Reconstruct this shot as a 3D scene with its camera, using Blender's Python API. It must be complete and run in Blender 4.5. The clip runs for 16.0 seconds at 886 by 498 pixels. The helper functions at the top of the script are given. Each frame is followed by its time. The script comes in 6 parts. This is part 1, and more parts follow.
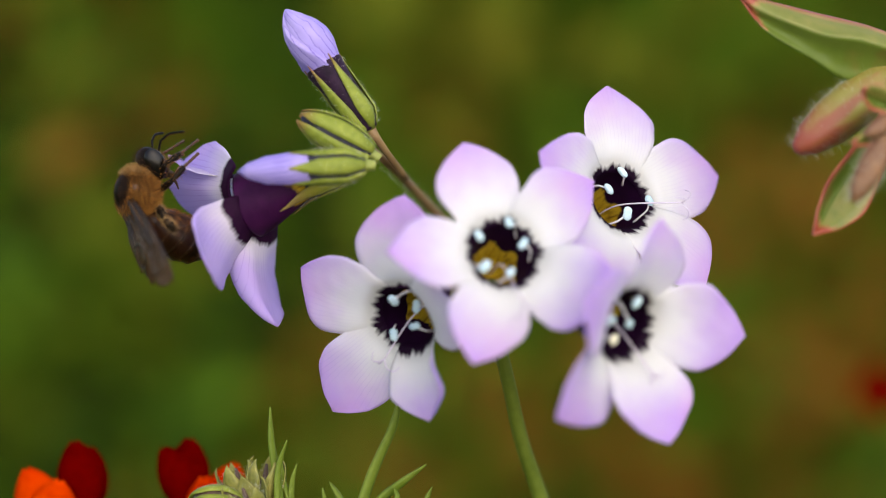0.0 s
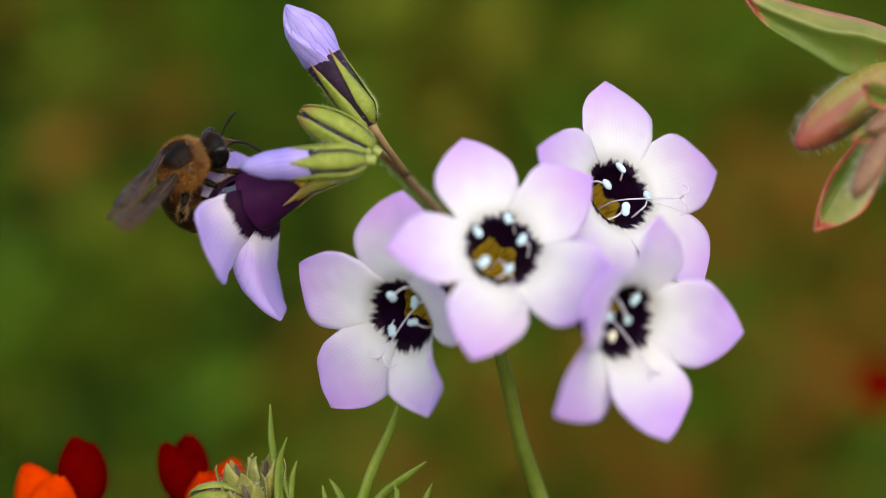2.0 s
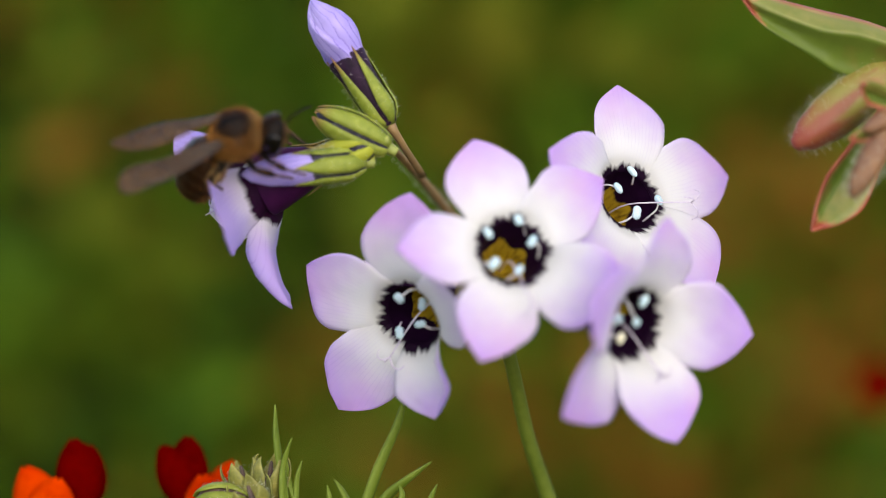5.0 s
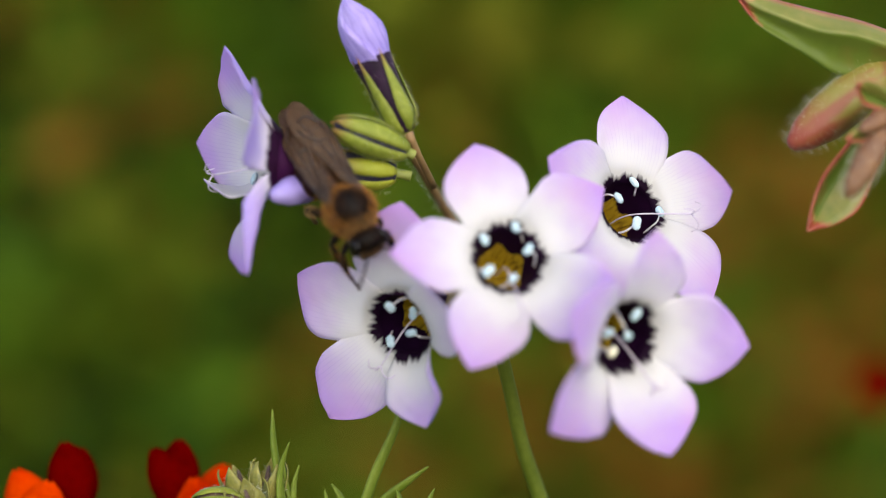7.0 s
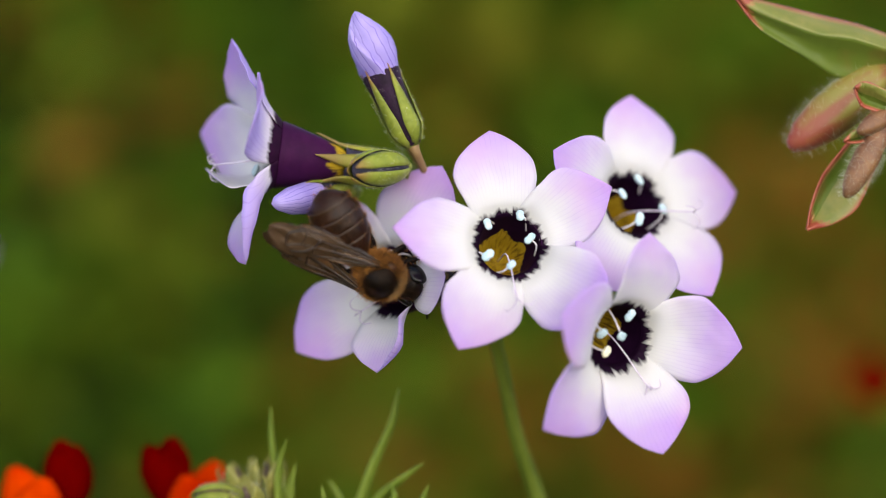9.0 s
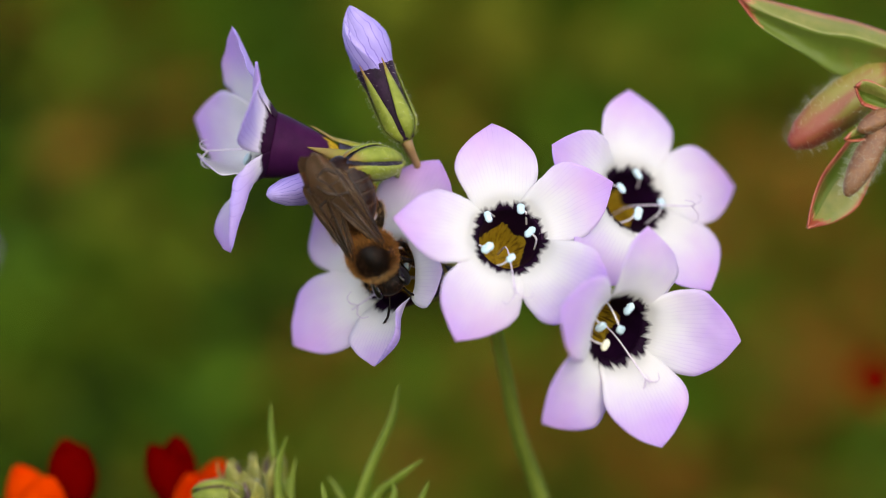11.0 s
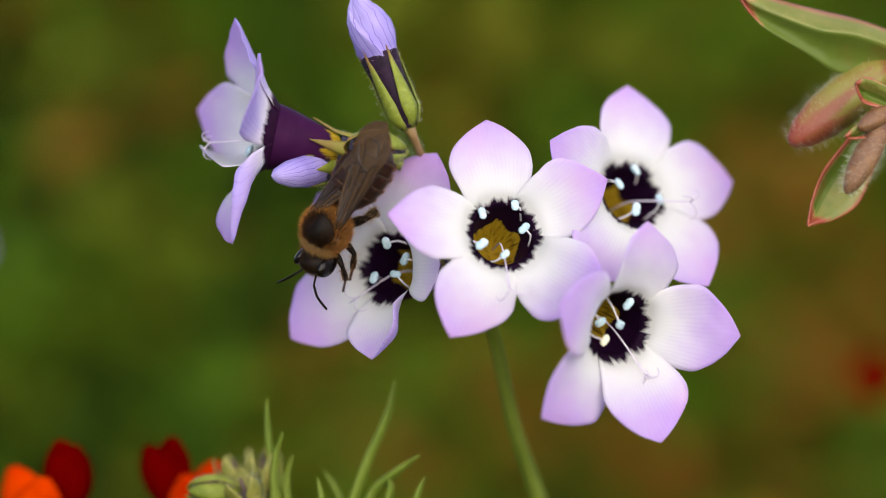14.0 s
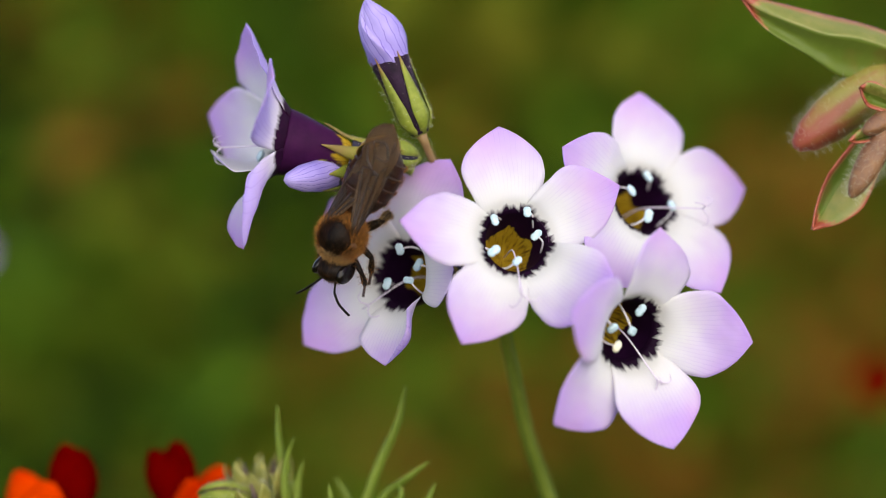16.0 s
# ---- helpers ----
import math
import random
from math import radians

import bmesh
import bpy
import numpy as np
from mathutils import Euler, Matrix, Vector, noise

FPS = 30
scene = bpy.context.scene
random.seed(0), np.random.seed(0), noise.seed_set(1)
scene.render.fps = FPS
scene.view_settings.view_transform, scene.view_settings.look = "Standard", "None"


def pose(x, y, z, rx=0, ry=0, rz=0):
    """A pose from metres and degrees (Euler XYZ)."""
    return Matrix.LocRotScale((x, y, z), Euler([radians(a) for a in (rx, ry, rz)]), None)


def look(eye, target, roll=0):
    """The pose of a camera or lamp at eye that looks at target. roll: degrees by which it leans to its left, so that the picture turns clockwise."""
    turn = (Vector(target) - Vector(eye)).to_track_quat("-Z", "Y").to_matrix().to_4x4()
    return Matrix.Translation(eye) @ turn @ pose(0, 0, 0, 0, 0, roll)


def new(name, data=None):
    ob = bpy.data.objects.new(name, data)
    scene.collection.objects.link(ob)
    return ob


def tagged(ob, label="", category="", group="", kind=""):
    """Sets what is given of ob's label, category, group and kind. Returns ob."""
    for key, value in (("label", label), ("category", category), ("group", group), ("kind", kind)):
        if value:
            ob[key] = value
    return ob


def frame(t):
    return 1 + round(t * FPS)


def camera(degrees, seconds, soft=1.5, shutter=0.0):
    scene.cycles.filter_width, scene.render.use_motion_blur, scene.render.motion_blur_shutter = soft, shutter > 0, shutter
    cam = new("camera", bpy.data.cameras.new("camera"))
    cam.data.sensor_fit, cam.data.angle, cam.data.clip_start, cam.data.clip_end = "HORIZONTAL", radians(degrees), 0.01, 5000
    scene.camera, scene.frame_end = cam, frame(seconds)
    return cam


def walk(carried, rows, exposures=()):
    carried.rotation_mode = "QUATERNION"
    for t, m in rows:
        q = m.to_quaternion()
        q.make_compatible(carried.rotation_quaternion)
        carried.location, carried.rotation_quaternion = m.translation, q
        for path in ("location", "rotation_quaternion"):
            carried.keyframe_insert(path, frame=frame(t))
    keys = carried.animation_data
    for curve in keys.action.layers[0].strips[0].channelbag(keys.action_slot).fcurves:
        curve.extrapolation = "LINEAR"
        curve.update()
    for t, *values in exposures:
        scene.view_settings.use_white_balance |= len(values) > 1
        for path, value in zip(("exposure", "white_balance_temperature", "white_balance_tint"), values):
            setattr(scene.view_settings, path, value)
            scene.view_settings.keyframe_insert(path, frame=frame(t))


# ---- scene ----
# A honey-brown bee works a head of tricolour gilia in a flower meadow. Lengths of small things are in millimetres.
MM = 0.001
cam = camera(12.67, 16.0, soft=0.7)
cam.data.dof.use_dof = True
cam.data.dof.focus_distance = 0.3003
cam.data.dof.aperture_fstop = 9.4
CAMERA_PATH = [
    (0, pose(0.00000, -0.28533, 0.31065, 78.1428, 0, -0.1294)),
    (0.5, pose(0.00000, -0.28533, 0.31065, 78.0931, 0, -0.1672)),
    (1, pose(0.00000, -0.28533, 0.31065, 78.0690, 0, -0.1795)),
    (1.5, pose(0.00000, -0.28533, 0.31065, 78.0542, 0, -0.0674)),
    (2, pose(0.00000, -0.28533, 0.31065, 78.0682, 0, -0.1296)),
    (2.5, pose(0.00000, -0.28533, 0.31065, 78.0683, 0, -0.1336)),
    (3, pose(0.00000, -0.28533, 0.31065, 78.0690, 0, -0.1795)),
    (3.5, pose(0.00000, -0.28533, 0.31065, 78.0688, 0, -0.1672)),
    (4, pose(0.00000, -0.28533, 0.31065, 78.0688, 0, -0.1672)),
    (4.2, pose(0.00000, -0.28533, 0.31065, 78.0679, 0, -0.1107)),
    (5.2, pose(0.00000, -0.28533, 0.31065, 78.0751, 0, -0.1478)),
    (6.3, pose(0.00000, -0.28533, 0.31065, 78.0795, 0, -0.1773)),
    (6.5, pose(0.00000, -0.28533, 0.31065, 78.0729, 0, -0.1965)),
    (7, pose(0.00000, -0.28533, 0.31065, 78.0546, 0, -0.1282)),
    (7.5, pose(0.00000, -0.28727, 0.31106, 78.0747, 0, -0.1238)),
    (8, pose(0.00000, -0.29066, 0.31178, 78.0214, 0, -0.1258)),
    (8.5, pose(0.00000, -0.29198, 0.31206, 78.0338, 0, -0.0881)),
    (9, pose(0.00000, -0.29198, 0.31206, 78.0342, 0, -0.1134)),
    (9.2, pose(0.00000, -0.29198, 0.31206, 78.0230, 0, -0.1249)),
    (10.2, pose(0.00000, -0.29198, 0.31206, 78.0188, 0, -0.1015)),
    (11.3, pose(0.00000, -0.29198, 0.31206, 78.0141, 0, -0.0758)),
    (11.5, pose(0.00000, -0.29198, 0.31206, 78.0196, 0, -0.0128)),
    (12, pose(0.00000, -0.29198, 0.31206, 78.0081, 0, -0.0505)),
    (12.5, pose(0.00000, -0.29198, 0.31206, 77.9827, 0, -0.0382)),
    (13, pose(0.00000, -0.29198, 0.31206, 77.9594, 0, -0.1005)),
    (13.5, pose(0.00000, -0.29198, 0.31206, 77.9839, 0, -0.1136)),
    (14, pose(0.00000, -0.29198, 0.31206, 77.9715, 0, -0.1005)),
    (14.5, pose(0.00000, -0.29198, 0.31206, 78.0076, 0, -0.0251)),
    (15, pose(0.00000, -0.29198, 0.31206, 77.9959, 0, -0.0505)),
    (15.5, pose(0.00000, -0.29198, 0.31206, 78.0085, 0, -0.0758)),
    (16, pose(0.00000, -0.29198, 0.31206, 78.0330, 0, -0.0381)),
]
walk(cam, CAMERA_PATH, exposures=[(0.0, 0.87, 7150, 11), (16.0, 0.87, 7150, 11)])

# ---- daylight under thin cloud ----
world = bpy.data.worlds.new("sky")
scene.world = world
world.use_nodes = True
sky = world.node_tree.nodes.new("ShaderNodeTexSky")
sky.sky_type, sky.sun_disc = "NISHITA", False
sky.sun_elevation, sky.sun_rotation = radians(38), radians(161)
background = world.node_tree.nodes["Background"]
background.inputs["Strength"].default_value = 0.15
world.node_tree.links.new(sky.outputs["Color"], background.inputs["Color"])
sun_data = bpy.data.lights.new("sun", "SUN")
sun_data.energy, sun_data.angle, sun_data.color = 1.85, radians(105), (1.0, 0.93, 0.82)
sun = new("sun", sun_data)
sun.matrix_world = look((0.35, -1.0, 0.88), (0, 0, 0.1))

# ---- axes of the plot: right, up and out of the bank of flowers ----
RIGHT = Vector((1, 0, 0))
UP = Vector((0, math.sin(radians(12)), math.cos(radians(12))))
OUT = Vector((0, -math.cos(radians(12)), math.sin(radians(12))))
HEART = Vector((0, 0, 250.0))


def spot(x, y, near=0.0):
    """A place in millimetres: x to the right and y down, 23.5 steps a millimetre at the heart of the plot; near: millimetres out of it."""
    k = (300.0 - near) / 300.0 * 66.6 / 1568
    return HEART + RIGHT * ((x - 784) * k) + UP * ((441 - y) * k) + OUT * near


# ---- shaping ----
def part(name, bm, material, parent=None, label="", smooth=True, scale=MM):
    """One mesh object from a bmesh in millimetres, under its thing or part."""
    me = bpy.data.meshes.new(name)
    if scale != 1:
        for v in bm.verts:
            v.co *= scale
    bmesh.ops.recalc_face_normals(bm, faces=bm.faces) if len(bm.faces) < 9000 else None
    bm.to_mesh(me)
    bm.free()
    for m in material if isinstance(material, (list, tuple)) else [material]:
        me.materials.append(m)
    if smooth:
        me.shade_smooth()
    ob = new(name, me)
    ob.parent = parent
    if label:
        tagged(ob, label)
    return ob


def thing(name, at, label, category, group="", kind=""):
    ob = new(name)
    ob.empty_display_size = 0.004
    ob.location = Vector(at)
    return tagged(ob, label, category, group, kind)


def path_points(points, steps):
    """A smooth line through the points, without overshoot where the spacing jumps."""
    pts = [Vector(p) for p in points]
    n = len(pts) - 1
    slopes = []
    for i in range(n + 1):
        a, b = pts[max(i - 1, 0)], pts[min(i + 1, n)]
        d = b - a
        reach = min((pts[i] - a).length or 1e9, (b - pts[i]).length or 1e9)
        slopes.append(d.normalized() * reach if d.length else d)
    out = []
    for i in range(n):
        a, b, p, q = pts[i], pts[i + 1], slopes[i], slopes[i + 1]
        for k in range(steps):
            t = k / steps
            out.append(a * (2 * t ** 3 - 3 * t * t + 1) + p * (t ** 3 - 2 * t * t + t) + b * (3 * t * t - 2 * t ** 3) + q * (t ** 3 - t * t))
    out.append(pts[-1])
    return out


def tube(bm, points, radii, sides=8, steps=5, flat=1.0):
    """A round stalk through the points, thick as the radii say, closed at both ends."""
    line = path_points(points, steps)
    n = len(line)
    rings = []
    side = None
    for i, p in enumerate(line):
        way = (line[min(i + 1, n - 1)] - line[max(i - 1, 0)]).normalized()
        if side is None:
            side = way.orthogonal().normalized()
        side = (side - way * side.dot(way)).normalized()
        up = way.cross(side)
        s = i / (n - 1) * (len(radii) - 1)
        j = min(int(s), len(radii) - 2)
        r = radii[j] + (radii[j + 1] - radii[j]) * (s - j)
        rings.append([bm.verts.new(p + side * r * math.cos(k * math.tau / sides) + up * r * flat * math.sin(k * math.tau / sides)) for k in range(sides)])
    for a, b in zip(rings, rings[1:]):
        for k in range(sides):
            bm.faces.new((a[k], a[(k + 1) % sides], b[(k + 1) % sides], b[k]))
    bm.faces.new(rings[0][::-1])
    bm.faces.new(rings[-1])


def lathe(bm, profile, sides=24, wobble=None, material=0):
    """Turns (radius, height) about z; ends with radius 0 close in a point."""
    rings = []
    for i, (r, z) in enumerate(profile):
        if r <= 1e-6:
            rings.append([bm.verts.new((0, 0, z))])
        else:
            ring = []
            for k in range(sides):
                a = k * math.tau / sides
                rr = r * (wobble(a, z) if wobble else 1.0)
                ring.append(bm.verts.new((rr * math.cos(a), rr * math.sin(a), z)))
            rings.append(ring)
    for a, b in zip(rings, rings[1:]):
        for k in range(sides):
            j = (k + 1) % sides
            q = [a[k], a[j], b[j], b[k]] if len(a) > 1 and len(b) > 1 else ([a[0], b[j], b[k]] if len(a) == 1 else [a[k], a[j], b[0]])
            bm.faces.new(q).material_index = material


def sheet(bm, f, nu, nv, thick, under=0):
    """A leaf-like skin: f(u, v) with u 0..1 along and v -1..1 across, given a thickness; the lower face takes the material `under`."""
    P = [[Vector(f(i / nu, -1 + 2 * j / nv)) for j in range(nv + 1)] for i in range(nu + 1)]
    top, low = [], []
    for i in range(nu + 1):
        rt, rl = [], []
        for j in range(nv + 1):
            du = P[min(i + 1, nu)][j] - P[max(i - 1, 0)][j]
            dv = P[i][min(j + 1, nv)] - P[i][max(j - 1, 0)]
            nrm = du.cross(dv)
            nrm = nrm.normalized() if nrm.length > 1e-9 else Vector((0, 0, 1))
            e = thick * (0.35 if j in (0, nv) or i == nu else 1.0)
            rt.append(bm.verts.new(P[i][j] + nrm * e / 2))
            rl.append(bm.verts.new(P[i][j] - nrm * e / 2))
        top.append(rt), low.append(rl)
    for i in range(nu):
        for j in range(nv):
            bm.faces.new((top[i][j], top[i + 1][j], top[i + 1][j + 1], top[i][j + 1]))
            bm.faces.new((low[i][j], low[i][j + 1], low[i + 1][j + 1], low[i + 1][j])).material_index = under
        for j, flip in ((0, 1), (nv, 0)):
            q = (top[i][j], low[i][j], low[i + 1][j], top[i + 1][j])
            bm.faces.new(q[::-1] if flip else q)
    for j in range(nv):
        bm.faces.new((top[0][j], top[0][j + 1], low[0][j + 1], low[0][j]))
        bm.faces.new((top[nu][j + 1], top[nu][j], low[nu][j], low[nu][j + 1]))


def ellipsoid(bm, centre, radii, turn=None, rings=10, sides=16, shape=None):
    m = Matrix.Translation(centre) @ (turn.to_4x4() if turn else Matrix()) @ Matrix.Diagonal((*radii, 1))
    grown = bmesh.ops.create_uvsphere(bm, u_segments=sides, v_segments=rings, radius=1.0)["verts"]
    for v in grown:
        if shape:
            v.co = shape(v.co)
        v.co = m @ v.co


def hairs(bm, roots, length, thick, rnd, droop=0.0, spread=0.35):
    """Fine tapered hairs on (place, normal) roots."""
    for p, nrm in roots:
        way = (Vector(nrm) + Vector((rnd.uniform(-1, 1), rnd.uniform(-1, 1), rnd.uniform(-1, 1))) * spread).normalized()
        L = length * rnd.uniform(0.55, 1.15)
        s = way.orthogonal().normalized()
        u = way.cross(s)
        p = Vector(p)
        mid = p + way * L * 0.55
        tip = p + way * L + Vector((0, 0, -droop * L)) + s * rnd.uniform(-0.2, 0.2) * L
        a = [bm.verts.new(p + (s * math.cos(k * 2.094) + u * math.sin(k * 2.094)) * thick) for k in range(3)]
        b = [bm.verts.new(mid + (s * math.cos(k * 2.094) + u * math.sin(k * 2.094)) * thick * 0.7) for k in range(3)]
        c = bm.verts.new(tip)
        for k in range(3):
            j = (k + 1) % 3
            bm.faces.new((a[k], a[j], b[j], b[k]))
            bm.faces.new((b[k], b[j], c))


# ---- materials ----
class Nodes:
    def __init__(self, name):
        self.m = bpy.data.materials.new(name)
        self.m.use_nodes = True
        self.t = self.m.node_tree
        self.bsdf = self.t.nodes["Principled BSDF"]
        self.out = self.t.nodes["Material Output"]
        self.co = self.t.nodes.new("ShaderNodeTexCoord").outputs["Object"]

    def put(self, socket, value):
        if isinstance(value, bpy.types.NodeSocket):
            self.t.links.new(value, socket)
        elif isinstance(value, (tuple, list)) and len(value) == 3 and socket.type == "RGBA":
            socket.default_value = (*value, 1)
        else:
            socket.default_value = value

    def calc(self, op, a, b=0.0, c=0.0, clamp=False):
        n = self.t.nodes.new("ShaderNodeMath")
        n.operation, n.use_clamp = op, clamp
        for s, v in zip(n.inputs, (a, b, c)):
            self.put(s, v)
        return n.outputs[0]

    def xyz(self):
        n = self.t.nodes.new("ShaderNodeSeparateXYZ")
        self.put(n.inputs[0], self.co)
        return n.outputs

    def vec(self, x, y, z):
        n = self.t.nodes.new("ShaderNodeCombineXYZ")
        for s, v in zip(n.inputs, (x, y, z)):
            self.put(s, v)
        return n.outputs[0]

    def grain(self, scale, detail=3.0, at=None, rough=0.55):
        n = self.t.nodes.new("ShaderNodeTexNoise")
        self.put(n.inputs["Vector"], at if at is not None else self.co)
        n.inputs["Scale"].default_value, n.inputs["Detail"].default_value, n.inputs["Roughness"].default_value = scale, detail, rough
        return n.outputs["Fac"]

    def ramp(self, fac, stops):
        n = self.t.nodes.new("ShaderNodeValToRGB")
        while len(n.color_ramp.elements) < len(stops):
            n.color_ramp.elements.new(0.5)
        for e, (p, c) in zip(n.color_ramp.elements, stops):
            e.position, e.color = p, (*c, 1) if len(c) == 3 else c
        self.put(n.inputs[0], fac)
        return n.outputs[0]

    def span(self, v, a, b, c=0.0, d=1.0, smooth=False):
        n = self.t.nodes.new("ShaderNodeMapRange")
        n.interpolation_type = "SMOOTHSTEP" if smooth else "LINEAR"
        for s, x in zip(n.inputs, (v, a, b, c, d)):
            self.put(s, x)
        return n.outputs[0]

    def mix(self, fac, a, b, blend="MIX"):
        n = self.t.nodes.new("ShaderNodeMix")
        n.data_type, n.blend_type = "RGBA", blend
        self.put(n.inputs[0], fac), self.put(n.inputs[6], a), self.put(n.inputs[7], b)
        return n.outputs[2]

    def random(self):
        return self.t.nodes.new("ShaderNodeObjectInfo").outputs["Random"]

    def island(self):
        return self.t.nodes.new("ShaderNodeNewGeometry").outputs["Random Per Island"]

    def finish(self, colour, rough=0.5, bump=None, depth=0.3, distance=0.00005, through_light=0.0, coat=0.0, specular=0.5):
        b = self.bsdf
        self.put(b.inputs["Base Color"], colour)
        self.put(b.inputs["Roughness"], rough)
        b.inputs["Specular IOR Level"].default_value = specular
        b.inputs["Coat Weight"].default_value = coat
        if bump is not None:
            n = self.t.nodes.new("ShaderNodeBump")
            n.inputs["Strength"].default_value, n.inputs["Distance"].default_value = depth, distance
            self.put(n.inputs["Height"], bump)
            self.put(b.inputs["Normal"], n.outputs[0])
        if through_light:
            tl = self.t.nodes.new("ShaderNodeBsdfTranslucent")
            self.put(tl.inputs["Color"], colour)
            mx = self.t.nodes.new("ShaderNodeMixShader")
            mx.inputs[0].default_value = through_light
            self.t.links.new(b.outputs[0], mx.inputs[1])
            self.t.links.new(tl.outputs[0], mx.inputs[2])
            self.t.links.new(mx.outputs[0], self.out.inputs["Surface"])
        return self.m


def petal_material(name, white, lilac, blue, vein, start=0.0042, end=0.0091, count=58.0, rim=0.0027, ragged=0.0017, deep=((0.008, 0.0014, 0.011), (0.028, 0.0045, 0.033))):
    n = Nodes(name)
    x, y, z = n.xyz()
    r = n.calc("SQRT", n.calc("ADD", n.calc("ADD", n.calc("MULTIPLY", x, x), n.calc("MULTIPLY", y, y)), n.calc("MULTIPLY", z, z)))
    cloud = n.grain(260, 2)
    tone = n.span(n.calc("ADD", r, n.calc("MULTIPLY", n.calc("SUBTRACT", cloud, 0.5), 0.0035)), start, end, smooth=True)
    hue = n.mix(n.span(n.grain(170, 1), 0.35, 0.65), lilac, blue)
    col = n.mix(tone, white, hue)
    # fine veins fan out along the petal
    fan = n.calc("DIVIDE", x, n.calc("ADD", n.calc("MULTIPLY", n.calc("ABSOLUTE", y), 0.62), 0.0026))
    waver = n.grain(420, 3)
    lines = n.calc("ABSOLUTE", n.calc("SINE", n.calc("ADD", n.calc("MULTIPLY", fan, count), n.calc("MULTIPLY", waver, count * 0.07))))
    veins = n.calc("MULTIPLY", n.span(lines, 0.0, 0.34, vein, 0.0, smooth=True), n.span(n.grain(300, 2), 0.35, 0.65))
    veins = n.calc("MULTIPLY", veins, n.span(r, 0.0032, 0.0062, 0.3, 1.0))
    col = n.mix(veins, col, (0.30, 0.17, 0.58))
    jag = n.grain(1500, 3, n.vec(x, n.calc("MULTIPLY", y, 0.2), 0.0))
    edge = n.calc("ADD", r, n.calc("MULTIPLY", n.calc("SUBTRACT", jag, 0.5), ragged))
    col = n.mix(n.span(edge, rim - 0.0001, rim + 0.00024), n.mix(n.grain(900, 2), *deep), col)
    return n.finish(col, 0.62, n.calc("ADD", n.calc("MULTIPLY", lines, 0.07), waver), 0.25, 0.00008, through_light=0.52, specular=0.16)


PETAL = petal_material("petal_upper", (0.87, 0.875, 0.86), (0.77, 0.462, 0.82), (0.665, 0.445, 0.855), 0.2)
PETAL_UNDER = petal_material("petal_under", (0.87, 0.84, 0.87), (0.62, 0.47, 0.83), (0.55, 0.45, 0.85), 0.5, start=0.0020, end=0.0064, count=44.0, rim=0.0032, ragged=0.0011, deep=((0.017, 0.0024, 0.020), (0.048, 0.007, 0.047)))


def throat_material(name, inner):
    n = Nodes(name)
    x, y, z = n.xyz()
    a = n.calc("ARCTAN2", y, x)
    points = n.calc("MULTIPLY", n.calc("SUBTRACT", n.calc("ABSOLUTE", n.calc("SINE", n.calc("MULTIPLY", a, 2.5))), 0.5), 0.0007)
    h = n.calc("ADD", n.calc("ADD", z, points), n.calc("MULTIPLY", n.calc("SUBTRACT", n.grain(1500, 3), 0.5), 0.0012))
    purple = n.mix(n.grain(700, 3), *(((0.004, 0.0007, 0.006), (0.018, 0.0026, 0.022)) if inner else ((0.017, 0.0024, 0.020), (0.048, 0.007, 0.047))))
    gold = n.mix(n.grain(800, 3), (0.30, 0.19, 0.010), (0.50, 0.34, 0.028))
    streak = n.grain(7, 3, n.vec(n.calc("MULTIPLY", n.calc("COSINE", a), 1.0), n.calc("SINE", a), n.calc("MULTIPLY", z, 90.0)))
    gold = n.mix(n.span(streak, 0.50, 0.66, 0.0, 0.85), gold, (0.07, 0.030, 0.006))
    col = n.mix(n.span(h, *((-0.0029, -0.0027) if inner else (-0.0046, -0.0042))), gold, purple)
    return n.finish(col, 0.55, n.grain(1200, 3), 0.3, through_light=0.12 if inner else 0.0, specular=0.06)


THROAT = throat_material("throat_inside", True)
TUBE_OUT = throat_material("tube_outside", False)


def plain(name, a, b, scale, rough=0.5, bump=0.3, through_light=0.0, coat=0.0, specular=0.5, fine=None, distance=0.00005):
    """Two tones at two scales with a fine relief."""
    n = Nodes(name)
    big = n.grain(scale, 3)
    small = n.grain(fine or scale * 6, 4)
    f = n.calc("ADD", n.calc("MULTIPLY", big, 0.65), n.calc("MULTIPLY", small, 0.35))
    col = n.mix(n.span(f, 0.36, 0.64), a, b)
    return n.finish(col, n.span(small, 0.3, 0.7, rough - 0.08, rough + 0.08), small, bump, distance, through_light, coat, specular)


def sepal_material():
    n = Nodes("sepal_green")
    x, y, z = n.xyz()
    col = n.mix(n.grain(500, 3), (0.21, 0.25, 0.02), (0.40, 0.42, 0.04))
    tip = n.span(n.calc("ADD", z, n.calc("MULTIPLY", n.grain(400), 0.002)), -0.0060, -0.0034)
    col = n.mix(tip, col, (0.24, 0.17, 0.05))
    return n.finish(col, 0.5, n.grain(2200, 3), 0.4, through_light=0.12, specular=0.25)


SEPAL = sepal_material()
CALYX_DARK = plain("calyx_seam", (0.010, 0.008, 0.018), (0.050, 0.046, 0.075), 1400, 0.55, specular=0.15)


